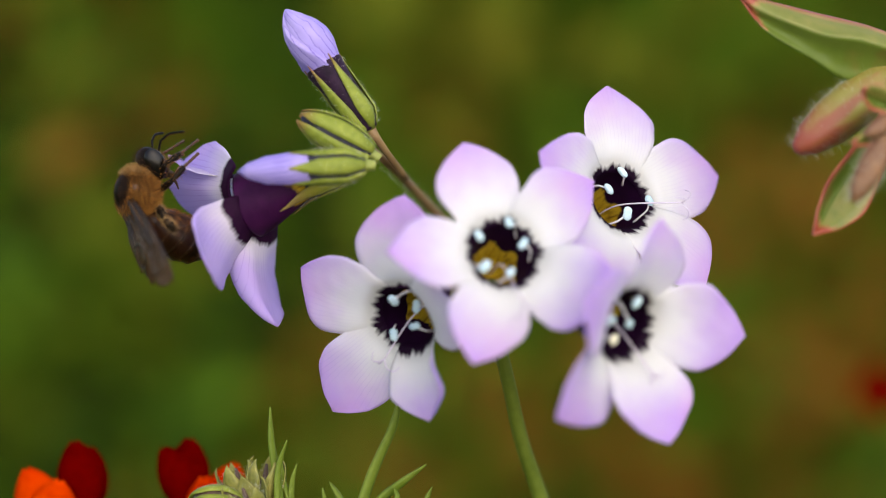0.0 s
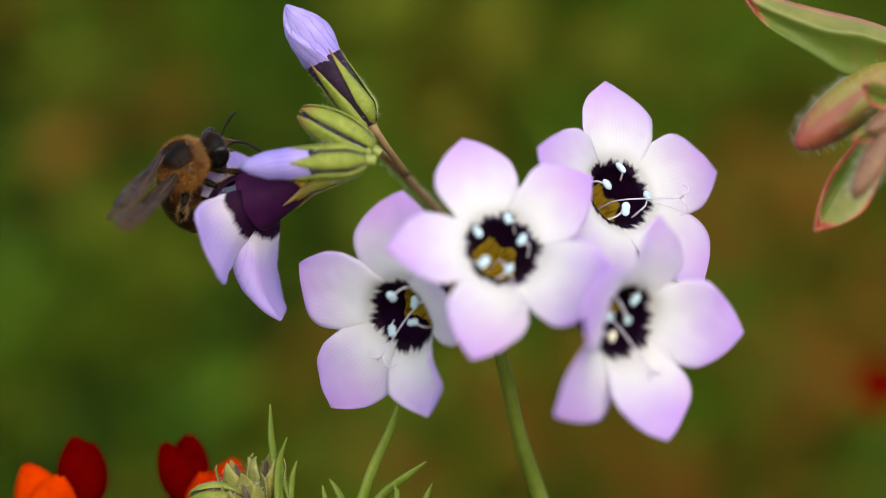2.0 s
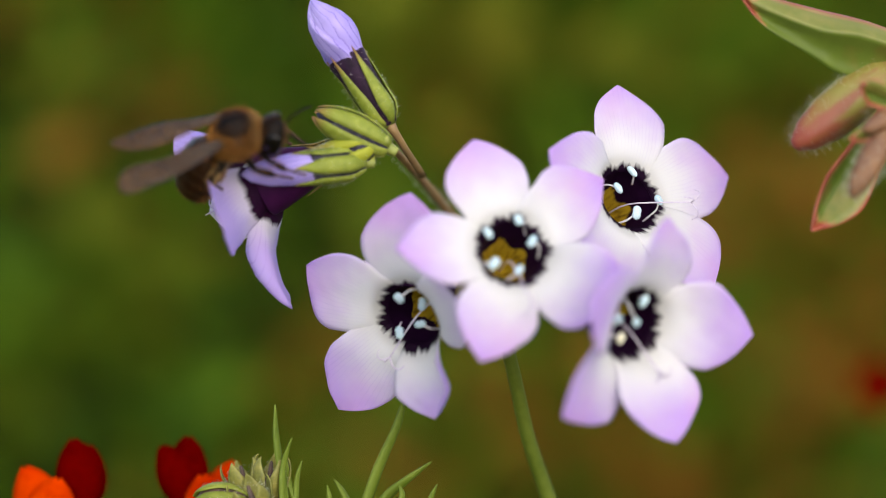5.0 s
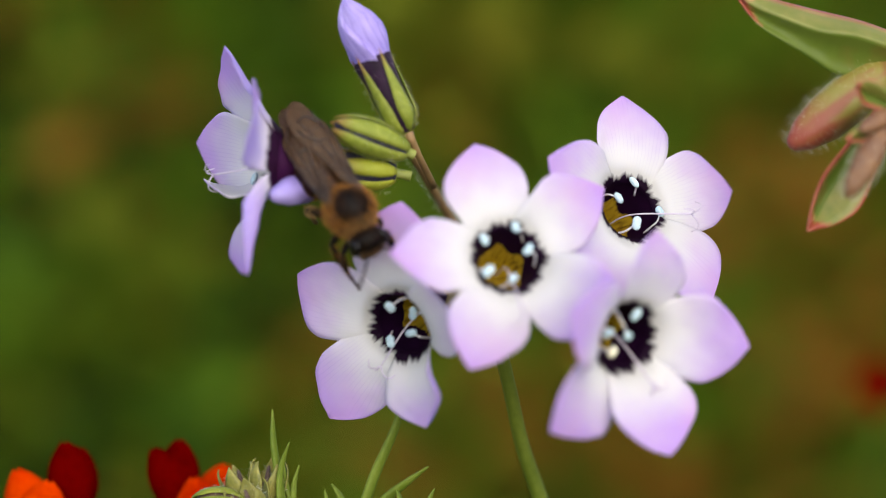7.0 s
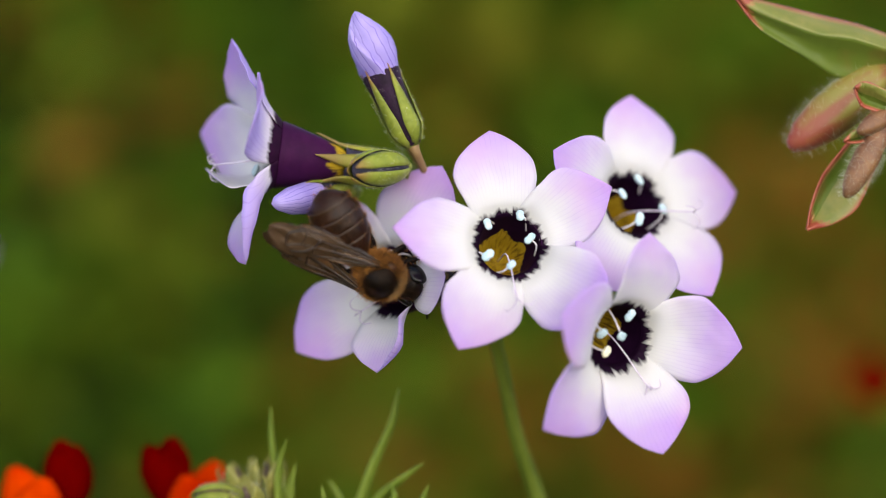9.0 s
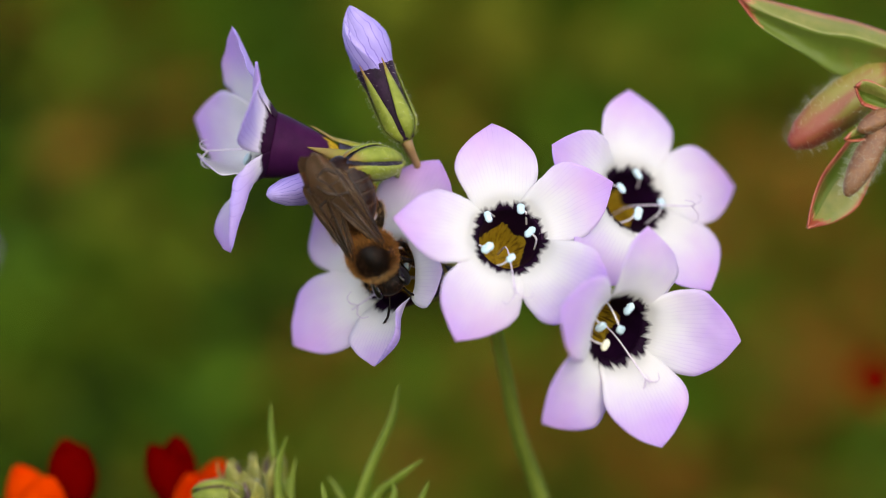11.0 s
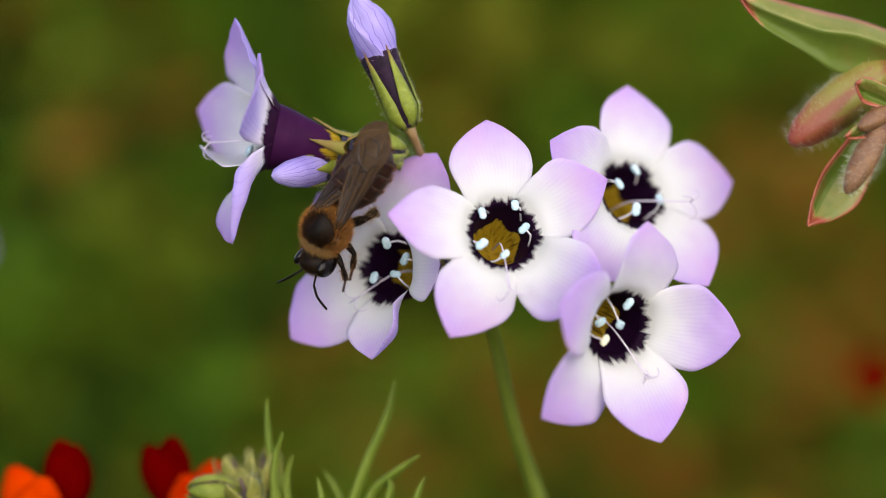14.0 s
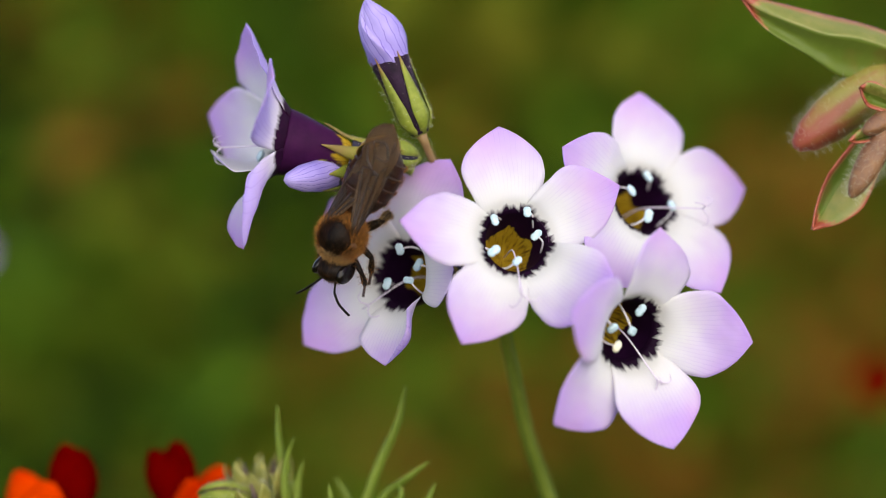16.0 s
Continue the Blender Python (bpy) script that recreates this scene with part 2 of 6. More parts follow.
def bud_green_material():
    n = Nodes("bud_green")
    x, y, z = n.xyz()
    col = n.mix(n.span(n.calc("ADD", n.calc("MULTIPLY", n.grain(420, 3), 0.7), n.calc("MULTIPLY", n.grain(2400, 3), 0.3)), 0.36, 0.64), (0.125, 0.165, 0.016), (0.26, 0.30, 0.045))
    tip = n.span(n.calc("ADD", z, n.calc("MULTIPLY", n.grain(600, 2), 0.0012)), 0.0054, 0.0070)
    col = n.mix(tip, col, (0.25, 0.12, 0.04))
    return n.finish(col, 0.5, n.grain(2400, 3), 0.5, through_light=0.08, specular=0.25)


BUD_GREEN = bud_green_material()
CALYX_PURPLE = plain("calyx_purple_black", (0.008, 0.003, 0.010), (0.030, 0.012, 0.034), 1400, 0.55, specular=0.12)
STALK = plain("stalk_green", (0.16, 0.20, 0.03), (0.26, 0.29, 0.06), 300, 0.55)
STALK_BROWN = plain("stalk_brown", (0.16, 0.085, 0.035), (0.27, 0.17, 0.065), 500, 0.55)


def bud_material():
    n = Nodes("bud_violet")
    x, y, z = n.xyz()
    swirl = n.calc("ADD", n.calc("MULTIPLY", n.calc("ARCTAN2", y, x), 9.0), n.calc("MULTIPLY", z, 700.0))
    waver = n.grain(330, 3)
    lines = n.calc("ABSOLUTE", n.calc("SINE", n.calc("ADD", swirl, n.calc("MULTIPLY", waver, 8.0))))
    col = n.mix(n.span(n.grain(240, 2), 0.35, 0.65), (0.31, 0.25, 0.66), (0.49, 0.41, 0.79))
    col = n.mix(n.calc("MULTIPLY", n.span(lines, 0.0, 0.30, 0.85, 0.0, smooth=True), n.span(n.grain(420, 2), 0.28, 0.52)), col, (0.13, 0.075, 0.44))
    return n.finish(col, 0.6, n.calc("ADD", waver, n.calc("MULTIPLY", lines, 0.15)), 0.6, 0.00015, through_light=0.2, specular=0.2)


BUD_VIOLET = bud_material()
ANTHER = plain("anther_pale_blue", (0.35, 0.51, 0.61), (0.54, 0.68, 0.74), 1500, 0.75, 0.6)
ANTHER_CREAM = plain("anther_cream", (0.66, 0.62, 0.45), (0.82, 0.80, 0.66), 1500, 0.75, 0.6)
FILAMENT = plain("filament", (0.74, 0.70, 0.76), (0.86, 0.83, 0.86), 900, 0.5, through_light=0.2)
STYLE = plain("style_lilac", (0.66, 0.58, 0.74), (0.78, 0.72, 0.82), 900, 0.5, through_light=0.2)
FINE_HAIR = plain("plant_hair", (0.55, 0.56, 0.42), (0.75, 0.76, 0.66), 900, 0.5, through_light=0.2)
STEM_GREEN = plain("stem_green", (0.085, 0.12, 0.010), (0.14, 0.18, 0.022), 300, 0.55, specular=0.2)
NEEDLE = plain("needle_leaf_green", (0.105, 0.160, 0.015), (0.18, 0.24, 0.033), 260, 0.5, through_light=0.15, specular=0.2)

# ---- the meadow ground ----
def soil_material():
    n = Nodes("meadow_soil")
    col = n.ramp(n.grain(9, 6), [(0.3, (0.030, 0.022, 0.010)), (0.5, (0.045, 0.055, 0.014)), (0.7, (0.085, 0.060, 0.022))])
    col = n.mix(n.span(n.grain(160, 3), 0.4, 0.7), col, (0.05, 0.07, 0.016))
    return n.finish(col, 0.9, n.grain(220, 6), 0.8, 0.004, specular=0.2)


bm = bmesh.new()
n_ring = 26
rings = []
for i in range(n_ring):
    rad = 0.02 * (1.62 ** i)
    rings.append([bm.verts.new((rad * math.cos(k * math.tau / 48), rad * math.sin(k * math.tau / 48), 0.012 * noise.noise((rad * math.cos(k * math.tau / 48) * 6, rad * math.sin(k * math.tau / 48) * 6, 0)) * min(1.0, rad * 3) - 0.006)) for k in range(48)])
for a, b in zip(rings, rings[1:]):
    for k in range(48):
        bm.faces.new((a[k], a[(k + 1) % 48], b[(k + 1) % 48], b[k]))
bm.faces.new(rings[0])
tagged(part("ground", bm, soil_material(), scale=1), "dark mossy meadow soil under the flowers", "ground", kind="structure")


# ---- gilia flowers ----
def petal_sheet(bm, length=6.7, left=3.3, right=3.3, slope=8.0, curl=0.0, cup=0.2, twist=3.0, seed=0.0, point=1.0, skew=0.0, fold=0.0, hem_left=0.0, hem_right=0.0):
    """One petal along y: slope tilts it forward at the mouth, curl bends it on the way, fold closes it along its midline, a hem rolls a margin inward, skew carries the tip aside."""
    r0, belly = 2.3, 0.46
    lean, ang = math.radians(slope), math.radians(curl) or 1e-4

    def f(u, v):
        s = u * length
        way = lean + ang * u
        y = r0 + length * (math.sin(way) - math.sin(lean)) / ang
        z = length * (math.cos(lean) - math.cos(way)) / ang
        if u < belly:
            body = 0.62 + 0.38 * math.sin(u / belly * math.pi / 2)
        else:
            body = max(0.0, 1 - ((u - belly) / (1 - belly)) ** (2.15 - 0.25 * point)) ** (0.70 + 0.22 * point)
        body = max(body * (left if v < 0 else right), 0.03)
        h = (((r0 + s) * 0.7634) ** -6 + body ** -6) ** (-1 / 6)
        w, n = v * h, 0.0
        hem = math.radians(hem_left if v < 0 else hem_right)
        if hem and abs(v) > 0.3:
            d = (abs(v) - 0.3) * h
            t = (abs(v) - 0.3) / 0.7 * min(1.0, u * 2.5) * hem + 1e-6
            w = math.copysign(0.3 * h + d * math.sin(t) / t, v)
            n = d * (1 - math.cos(t)) / t
        ff = math.radians(fold) * min(1.0, u * 2)
        n = n * math.cos(ff) + abs(w) * math.sin(ff) + cup * v * v * math.sin(math.pi * min(1, 0.2 + u)) * min(1.0, u * 4)
        w *= math.cos(ff)
        tw = math.radians(twist) * min(1.0, u * 3)
        n += w * math.sin(tw)
        grow = min(1.0, u * 3)
        n += (0.15 * noise.noise((w * 0.5 + seed * 9, s * 0.45, seed)) + 0.05 * noise.noise((w * 1.6 + seed * 3, s * 1.3, seed))) * grow
        n += 0.15 * noise.noise((s * 0.9, v * 1.5 + seed * 5, 7.7)) * abs(v) ** 3 * grow
        x = w * math.cos(tw) + skew * length * u * u + 0.10 * noise.noise((s * 1.1, v * 2 + seed * 4, 3.1)) * abs(v) * grow
        base = min(abs(v) * h, r0 * 0.8)
        y += -(r0 - math.sqrt(r0 * r0 - base * base)) * (1 - u) ** 3 - n * math.sin(way)
        z += n * math.cos(way) + 0.45 * math.sin(min(1.0, u * 1.6) * math.pi / 2) - 0.45 * (1 - min(1.0, u * 5))
        return (x, y, z)

    sheet(bm, f, 22, 18, 0.11, under=1)


def flower(name, plant, seed, petals, stalk, places=(), cream=False, style=None):
    """An open gilia flower; its mouth lies at its origin and faces along z. petals: settings one by one. stalk: places of the pedicel behind the calyx. places: where the anthers stand; style: its end."""
    rnd = random.Random(seed)
    bm = bmesh.new()
    lathe(bm, [(2.52, -0.25), (2.46, -0.45), (2.20, -1.3), (1.85, -2.6), (1.45, -3.9), (1.05, -5.0), (0.45, -5.4), (0, -5.45)], 30)
    lathe(bm, [(0, -5.75), (0.85, -5.6), (1.22, -5.0), (1.60, -3.9), (2.0, -2.6), (2.38, -1.3), (2.56, -0.45), (2.58, -0.28), (2.52, -0.25)], 30, material=1)
    fl = part(name, bm, [THROAT, TUBE_OUT], plant)
    for k in range(5):
        bm = bmesh.new()
        opts = dict(length=rnd.uniform(6.4, 6.8), seed=seed * 1.7 + k, cup=rnd.uniform(0.0, 0.3))
        settings = dict(petals[k]) if petals else {}
        turn = settings.pop("turn", 72 * k)
        opts.update(settings)
        petal_sheet(bm, **opts)
        p = part("petal", bm, [PETAL_UNDER, PETAL], fl)
        p.rotation_euler = (0, 0, radians(turn - 90))
    # calyx cup, five sepals with dark seams between them
    bm = bmesh.new()
    lathe(bm, [(0, -9.3), (0.75, -9.2), (1.18, -8.4), (1.30, -7.3), (1.32, -6.2), (1.34, -5.4), (1.22, -5.35)], 20)
    part("calyx", bm, CALYX_DARK, fl)
    for k in range(5):
        bm = bmesh.new()
        a0 = 0.3 + k * math.tau / 5

        def f(u, v):
            z = -9.25 + u * 6.3
            r = 0.55 + 0.84 * min(1.0, u * 4.2) ** 0.6
            r = max(r, 1.36 + (z + 5.0) * 0.305) + 0.04 + 0.15 * max(0.0, u - 0.8) + 0.05 * (1 - v * v)
            h = (0.68 if u < 0.42 else 0.68 * max(0.02, 1 - ((u - 0.42) / 0.58) ** 1.3)) * min(1.0, 0.45 + u * 3)
            a = a0 + v * h / r
            return (r * math.cos(a), r * math.sin(a), z)

        sheet(bm, f, 14, 4, 0.13)
        part("sepal", bm, SEPAL, fl)
    bm = bmesh.new()
    tube(bm, [(0, 0, -9.1)] + list(stalk), [0.42, 0.36, 0.4], 8)
    part("pedicel", bm, STALK, fl)
    bm = bmesh.new()
    roots = []
    for _ in range(170):
        a, z = rnd.uniform(0, math.tau), rnd.uniform(-9.2, -5.2)
        roots.append(((1.42 * math.cos(a), 1.42 * math.sin(a), z), (math.cos(a), math.sin(a), 0)))
    hairs(bm, roots, 0.36, 0.008, rnd)
    part("hair", bm, FINE_HAIR, fl)
    for k, c in enumerate(places):
        c = Vector(c)
        a = math.atan2(c.y, c.x)
        b = Vector((2.2 * math.cos(a - 0.45), 2.2 * math.sin(a - 0.45), -1.3))
        bm = bmesh.new()
        tube(bm, [b, (b + c) / 2 + Vector((0.25 * math.cos(a), 0.25 * math.sin(a), 0.35)), c], [0.09, 0.075, 0.065], 6)
        part("filament", bm, FILAMENT, fl)
        bm = bmesh.new()
        t = Euler((rnd.uniform(-0.5, 0.5), rnd.uniform(-0.5, 0.5), a + rnd.uniform(-1, 1))).to_matrix()
        ellipsoid(bm, c, (rnd.uniform(0.44, 0.56), rnd.uniform(0.32, 0.42), 0.25), t, 10, 14, lambda q: Vector((q.x, q.y * (1 - 0.25 * math.exp(-(q.x * 3) ** 2)), q.z * (1 - 0.4 * math.exp(-(q.y * 4) ** 2)))))
        part("anther", bm, ANTHER_CREAM if cream and k == 3 else ANTHER, fl)
    if style:
        bm = bmesh.new()
        end = Vector(style)
        w = (end - Vector((0, 0, -1))).normalized()
        s = w.orthogonal().normalized()
        t = w.cross(s)
        tube(bm, [(0, 0, -4.5), Vector((0, 0, -1.2)) + end * 0.12, end], [0.07, 0.065, 0.06], 6)
        for k in range(3):
            d = s * math.cos(k * 2.094) + t * math.sin(k * 2.094)
            tube(bm, [end, end + d * 0.55 + w * 0.45, end + d * 1.1 + w * 0.40, end + d * 1.35 - w * 0.10], [0.062, 0.055, 0.045, 0.025], 6, 4)
        part("style", bm, STYLE, fl, "pale lilac style with three curled lobes")
    return fl


gilia = thing("gilia_plant", (0.01219, 0.01174, 0), "tricolour gilia with lilac white flowers and dark purple throats", "flower")

centre_flower = flower("flower", gilia, 1, [
    dict(turn=80.3, length=6.56, left=3.6, right=3.23, slope=0.8, curl=-1.6, skew=0.043, point=0.82, twist=-4.7),
    dict(turn=155.8, length=6.94, left=3.02, right=2.97, slope=15.6, curl=-13.7, skew=0.009, point=1.48, twist=-6.1),
    dict(turn=225.9, length=7.07, left=3.09, right=3.31, slope=8.3, curl=-14.3, skew=0.08, point=1.4, twist=5.9),
    dict(turn=297.0, length=7.01, left=2.94, right=4.18, slope=8.5, curl=49.4, skew=-0.117, point=0.95, twist=-16.6),
    dict(turn=10.5, length=7.0, left=3.39, right=2.75, slope=-2.5, curl=-1.4, skew=0.015, point=1.44, twist=-22.1)],
    [(0, 0, -11), (0.3, -1.5, -13)], places=[(-1.09, 1.95, 0.4), (1.58, 1.82, 0.2), (1.47, -0.16, 0.6), (-2.08, -0.35, 0.7), (-0.74, -1.67, 0.9)], style=(-1.52, -4.4, 1.6))
upper_flower = flower("flower", gilia, 2, [
    dict(turn=76.0, length=6.67, left=2.92, right=3.5, slope=8.4, curl=-12.8, skew=-0.019, point=1.04, twist=4.4),
    dict(turn=151.9, length=6.74, left=3.4, right=2.93, slope=16.3, curl=-0.1, skew=-0.02, point=1.33, twist=20.4, hem_left=35),
    dict(turn=224.0, length=7.0, left=3.4, right=3.4, slope=10.0, curl=-22.0, skew=0.0, point=1.0, twist=3.0),
    dict(turn=294.3, length=6.83, left=3.79, right=3.12, slope=15.1, curl=-16.1, skew=-0.001, point=0.9, twist=0.1),
    dict(turn=3.4, length=6.87, left=3.58, right=2.96, slope=5.3, curl=-1.8, skew=0.064, point=1.06, twist=-9.8)],
    [(0, 0, -11), (-0.5, -1.5, -14)], places=[(-1.51, 0.65, 0.9), (-0.56, -1.46, 0.8), (1.89, -0.79, 0.8), (0.91, 1.95, 0.2)], style=(2.76, -2.07, 3.2))
lower_flower = flower("flower", gilia, 3, [
    dict(turn=1.7, length=7.13, left=3.49, right=3.39, slope=23.1, curl=17.9, skew=0.076, point=1.16, twist=9.9),
    dict(turn=75.2, length=6.24, left=2.55, right=3.78, slope=29.7, curl=-50.9, skew=-0.118, point=1.14, twist=-10.2),
    dict(turn=155.4, length=7.04, left=3.36, right=3.51, slope=57.9, curl=-57.6, skew=0.013, point=0.85, twist=-6.9),
    dict(turn=222.0, length=7.39, left=3.94, right=2.87, slope=31.6, curl=-36.0, skew=0.051, point=1.13, twist=6.0),
    dict(turn=281.5, length=7.19, left=4.07, right=3.02, slope=44.8, curl=-15.8, skew=-0.016, point=1.14, twist=-2.4)],
    [(0, 0, -11), (-2, 0.5, -13.5)], places=[(0.65, 1.74, 0.4), (-1.7, 0.51, 0.4), (-0.26, 0.33, 0.9), (-1.36, -0.83, 0.7)], style=(1.52, -3.3, 2.2), cream=True)
visited_flower = flower("flower", gilia, 4, [
    dict(turn=90.9, length=7.38, left=3.59, right=3.41, slope=-8.1, curl=-21.6, skew=0.038, point=0.88, twist=-9.8),
    dict(turn=156.1, length=6.76, left=3.73, right=2.9, slope=18.2, curl=-26.2, skew=0.008, point=0.92, twist=-9.6),
    dict(turn=228.9, length=7.58, left=2.84, right=3.45, slope=17.3, curl=-7.1, skew=-0.017, point=0.96, twist=10.2),
    dict(turn=292.8, length=5.67, left=5.2, right=3.03, slope=33.5, curl=-6.8, skew=-0.096, point=1.23, twist=1.2, hem_left=85),
    dict(turn=22.4, length=4.0, left=3.4, right=3.4, slope=40.9, curl=-59.2, skew=0.125, point=1.0, twist=3.0)],
    [(0, 0, -11), (1.5, -1.5, -13)], places=[(-0.19, 1.89, 0.9), (-0.59, -0.93, 0.9), (1.17, -0.16, 0.6), (0.96, 1.04, -0.3)], style=(-1.44, -2.84, 1.4))
side_flower = flower("flower", gilia, 5, [
    dict(turn=35.7, length=6.84, left=3.57, right=3.46, slope=37.1, curl=-49.5, skew=-0.025, point=1.0, twist=-3.4, hem_right=35),
    dict(turn=101.6, length=7.16, left=3.48, right=3.39, slope=27.2, curl=12.7, skew=-0.003, point=0.82, twist=-13.0, fold=20),
    dict(turn=179.9, length=6.81, left=3.4, right=3.06, slope=50.4, curl=-3.5, skew=0.016, point=0.98, twist=10.6),
    dict(turn=252.3, length=4.9, left=3.4, right=3.36, slope=55.8, curl=75.7, skew=0.009, point=1.0, twist=-17.4),
    dict(turn=308.9, length=7.48, left=3.4, right=3.51, slope=19.7, curl=-29.1, skew=0.083, point=0.99, twist=19.3, hem_left=95)],
    [(0, 0, -9.7), (0.1, -0.1, -10.4)], places=[(-1.3, 0.9, 1.6), (-0.6, -1.5, 1.2), (1.2, 0.6, 0.6)], style=(-0.4, -1.5, 4.3))


BACK = (-0.93, 0.33, 0.02)  # away from the open side of the plot


def tall_bud(plant):
    """A furled violet corolla half out of its calyx; it stands on its origin, along z."""
    rnd = random.Random(7)
    bm = bmesh.new()
    lathe(bm, [(0, 0), (0.62, 0.12), (1.0, 0.8), (1.15, 2.0), (1.22, 3.4), (1.32, 4.8), (1.5, 6.0), (1.35, 6.3)], 20)
    bud = part("flower_bud", bm, CALYX_PURPLE, plant, "furled violet bud in a dark-striped green calyx")
    bm = bmesh.new()
    heights = np.linspace(5.4, 11.6, 44)
    girth = np.interp(heights, (5.4, 6.1, 7.0, 7.8, 8.7, 9.7, 10.7, 11.2, 11.5, 11.6), (1.12, 1.32, 1.54, 1.66, 1.62, 1.34, 0.80, 0.44, 0.18, 0.0))
    # three lobes wound round one another, each one's edge over the next
    lathe(bm, [(float(r), float(z)) for r, z in zip(girth, heights)], 120,
          wobble=lambda a, z: 1 + 0.30 * (((a * 3 / math.tau + 0.13 * (z - 6)) % 1.0) ** 1.6 - 0.45) * min(1, max(0.0, (z - 5.8) / 1.5)) + 0.014 * math.sin(a * 9 + z * 1.6) + 0.03 * math.sin(a * 2 + 1))
    for v in bm.verts:
        lift = max(0.0, v.co.z - 6)
        v.co.x += 0.05 * lift ** 1.3
        v.co.z -= 0.42
        v.co.y += 0.05 * math.sin(lift * 1.1)
    part("furled_corolla", bm, BUD_VIOLET, bud)
    for k in range(5):
        a0 = k * math.tau / 5 + 0.2
        bm = bmesh.new()

        def f(u, v):
            z = 0.05 + u * (6.5 + 0.3 * math.sin(k * 2.2))
            r = 0.45 + 0.88 * min(1, u * 5) ** 0.6 + 0.12 * u + 0.35 * max(0, u - 0.8)
            h = (0.66 if u < 0.3 else 0.66 * max(0.03, 1 - (u - 0.3) / 0.7)) * min(1, 0.4 + 3 * u)
            a = a0 + v * h / r
            return (r * math.cos(a), r * math.sin(a), z)

        sheet(bm, f, 10, 3, 0.16)
        part("sepal", bm, BUD_GREEN, bud)
    bm = bmesh.new()
    roots = []
    for _ in range(300):
        a, z = rnd.uniform(0, math.tau), rnd.uniform(0.2, 6)
        r = 0.5 + 0.95 * min(1, z / 6.5 * 5) ** 0.6
        roots.append(((r * math.cos(a), r * math.sin(a), z), (math.cos(a), math.sin(a), 0.1)))
    hairs(bm, roots, 0.34, 0.0075, rnd)
    part("hair", bm, FINE_HAIR, bud)
    bm = bmesh.new()
    tube(bm, [(0, 0, 0.25), (0, 0, -0.6), Vector(BACK) * 1.2 + Vector((0, 0, -2.0)), Vector(BACK) * 5.0 + Vector((-0.1, 0.1, -4.4))], [0.5, 0.34, 0.28, 0.30], 8)
    part("pedicel", bm, STALK_BROWN, bud)
    return bud


def closed_bud(plant, length, corolla=0.0, seam=None, flare=0.0, skin=None):
    """A closed bud along z: pale green with dark seams; corolla: how far violet shows at its tip."""
    rnd = random.Random(int(length * 10))
    narrow = 0.6 if corolla or flare else 0.88
    bm = bmesh.new()
    L = length
    if flare:
        lathe(bm, [(0, 0), (0.7, 0.1), (1.1, L * 0.18), (1.2, L * 0.36), (0.8, L * 0.5), (0.25, L * 0.56), (0.12, L * 0.9), (0, L * 0.92)], 14)
    else:
        lathe(bm, [(0, 0), (0.7, 0.1), (1.15, L * 0.18), (1.36, L * 0.42), (1.22, L * 0.68), (0.72, L * 0.88), (0, L)] if not corolla else
              [(0, 0), (0.7, 0.1), (1.1, L * 0.2), (1.22, L * 0.5), (1.1, L * 0.75), (0.8, L * 0.9)], 20)
    bud = part("flower_bud", bm, seam or CALYX_DARK, plant, "small closed green bud with dark seams" if not corolla else "pointed violet bud in a green calyx")
    for k in range(5):
        a0 = k * math.tau / 5
        bm = bmesh.new()

        def f(u, v):
            z = 0.03 + u * L * 1.02
            s = min(1.0, max(0.0, u))
            r = (1.36 if not corolla else 1.24) * (math.sin(math.pi * (0.10 + 0.86 * s)) ** 0.6 if not corolla else min(1, 0.3 + 3 * s) ** 0.7 * (1 - 0.15 * max(0, s - 0.5)))
            r = max(r, 0.12) + 0.07
            h = (r * 0.515) * (1 if s < narrow else max(0.05, 1 - (s - narrow) / (1.02 - narrow)))
            a = a0 + v * h / r
            r += flare * max(0.0, s - 0.45) ** 1.4
            return (r * math.cos(a), r * math.sin(a), z)

        sheet(bm, f, 12, 4, 0.14)
        part("sepal", bm, skin or BUD_GREEN, bud)
    if corolla:
        bm = bmesh.new()
        lathe(bm, [(0.9, L * 0.5), (1.12, L * 0.8), (1.22, L), (1.05, L + corolla * 0.45), (0.6, L + corolla * 0.8), (0, L + corolla)], 30,
              wobble=lambda a, z: 1 + 0.08 * (((a * 5 / math.tau + z * 0.12) % 1.0) - 0.5))
        part("furled_corolla", bm, BUD_VIOLET, bud)
    bm = bmesh.new()
    roots = []
    for _ in range(320):
        a, s = rnd.uniform(0, math.tau), rnd.uniform(0.05, 0.9)
        r = 1.36 * math.sin(math.pi * (0.10 + 0.86 * s)) ** 0.6 + 0.05
        roots.append(((r * math.cos(a), r * math.sin(a), s * L), (math.cos(a), math.sin(a), 0.1)))
    hairs(bm, roots, 0.36, 0.008, rnd)
    part("hair", bm, FINE_HAIR, bud)
    bm = bmesh.new()
    tube(bm, [(0, 0, 0.2), (0, -0.05, -0.3), (0, -0.1, -0.7)], [0.5, 0.42, 0.4], 8)
    part("pedicel", bm, STALK, bud)
    return bud


upper_bud = tall_bud(gilia)
green_bud = closed_bud(gilia, 6.0)
violet_bud = closed_bud(gilia, 5.6, 4.0)

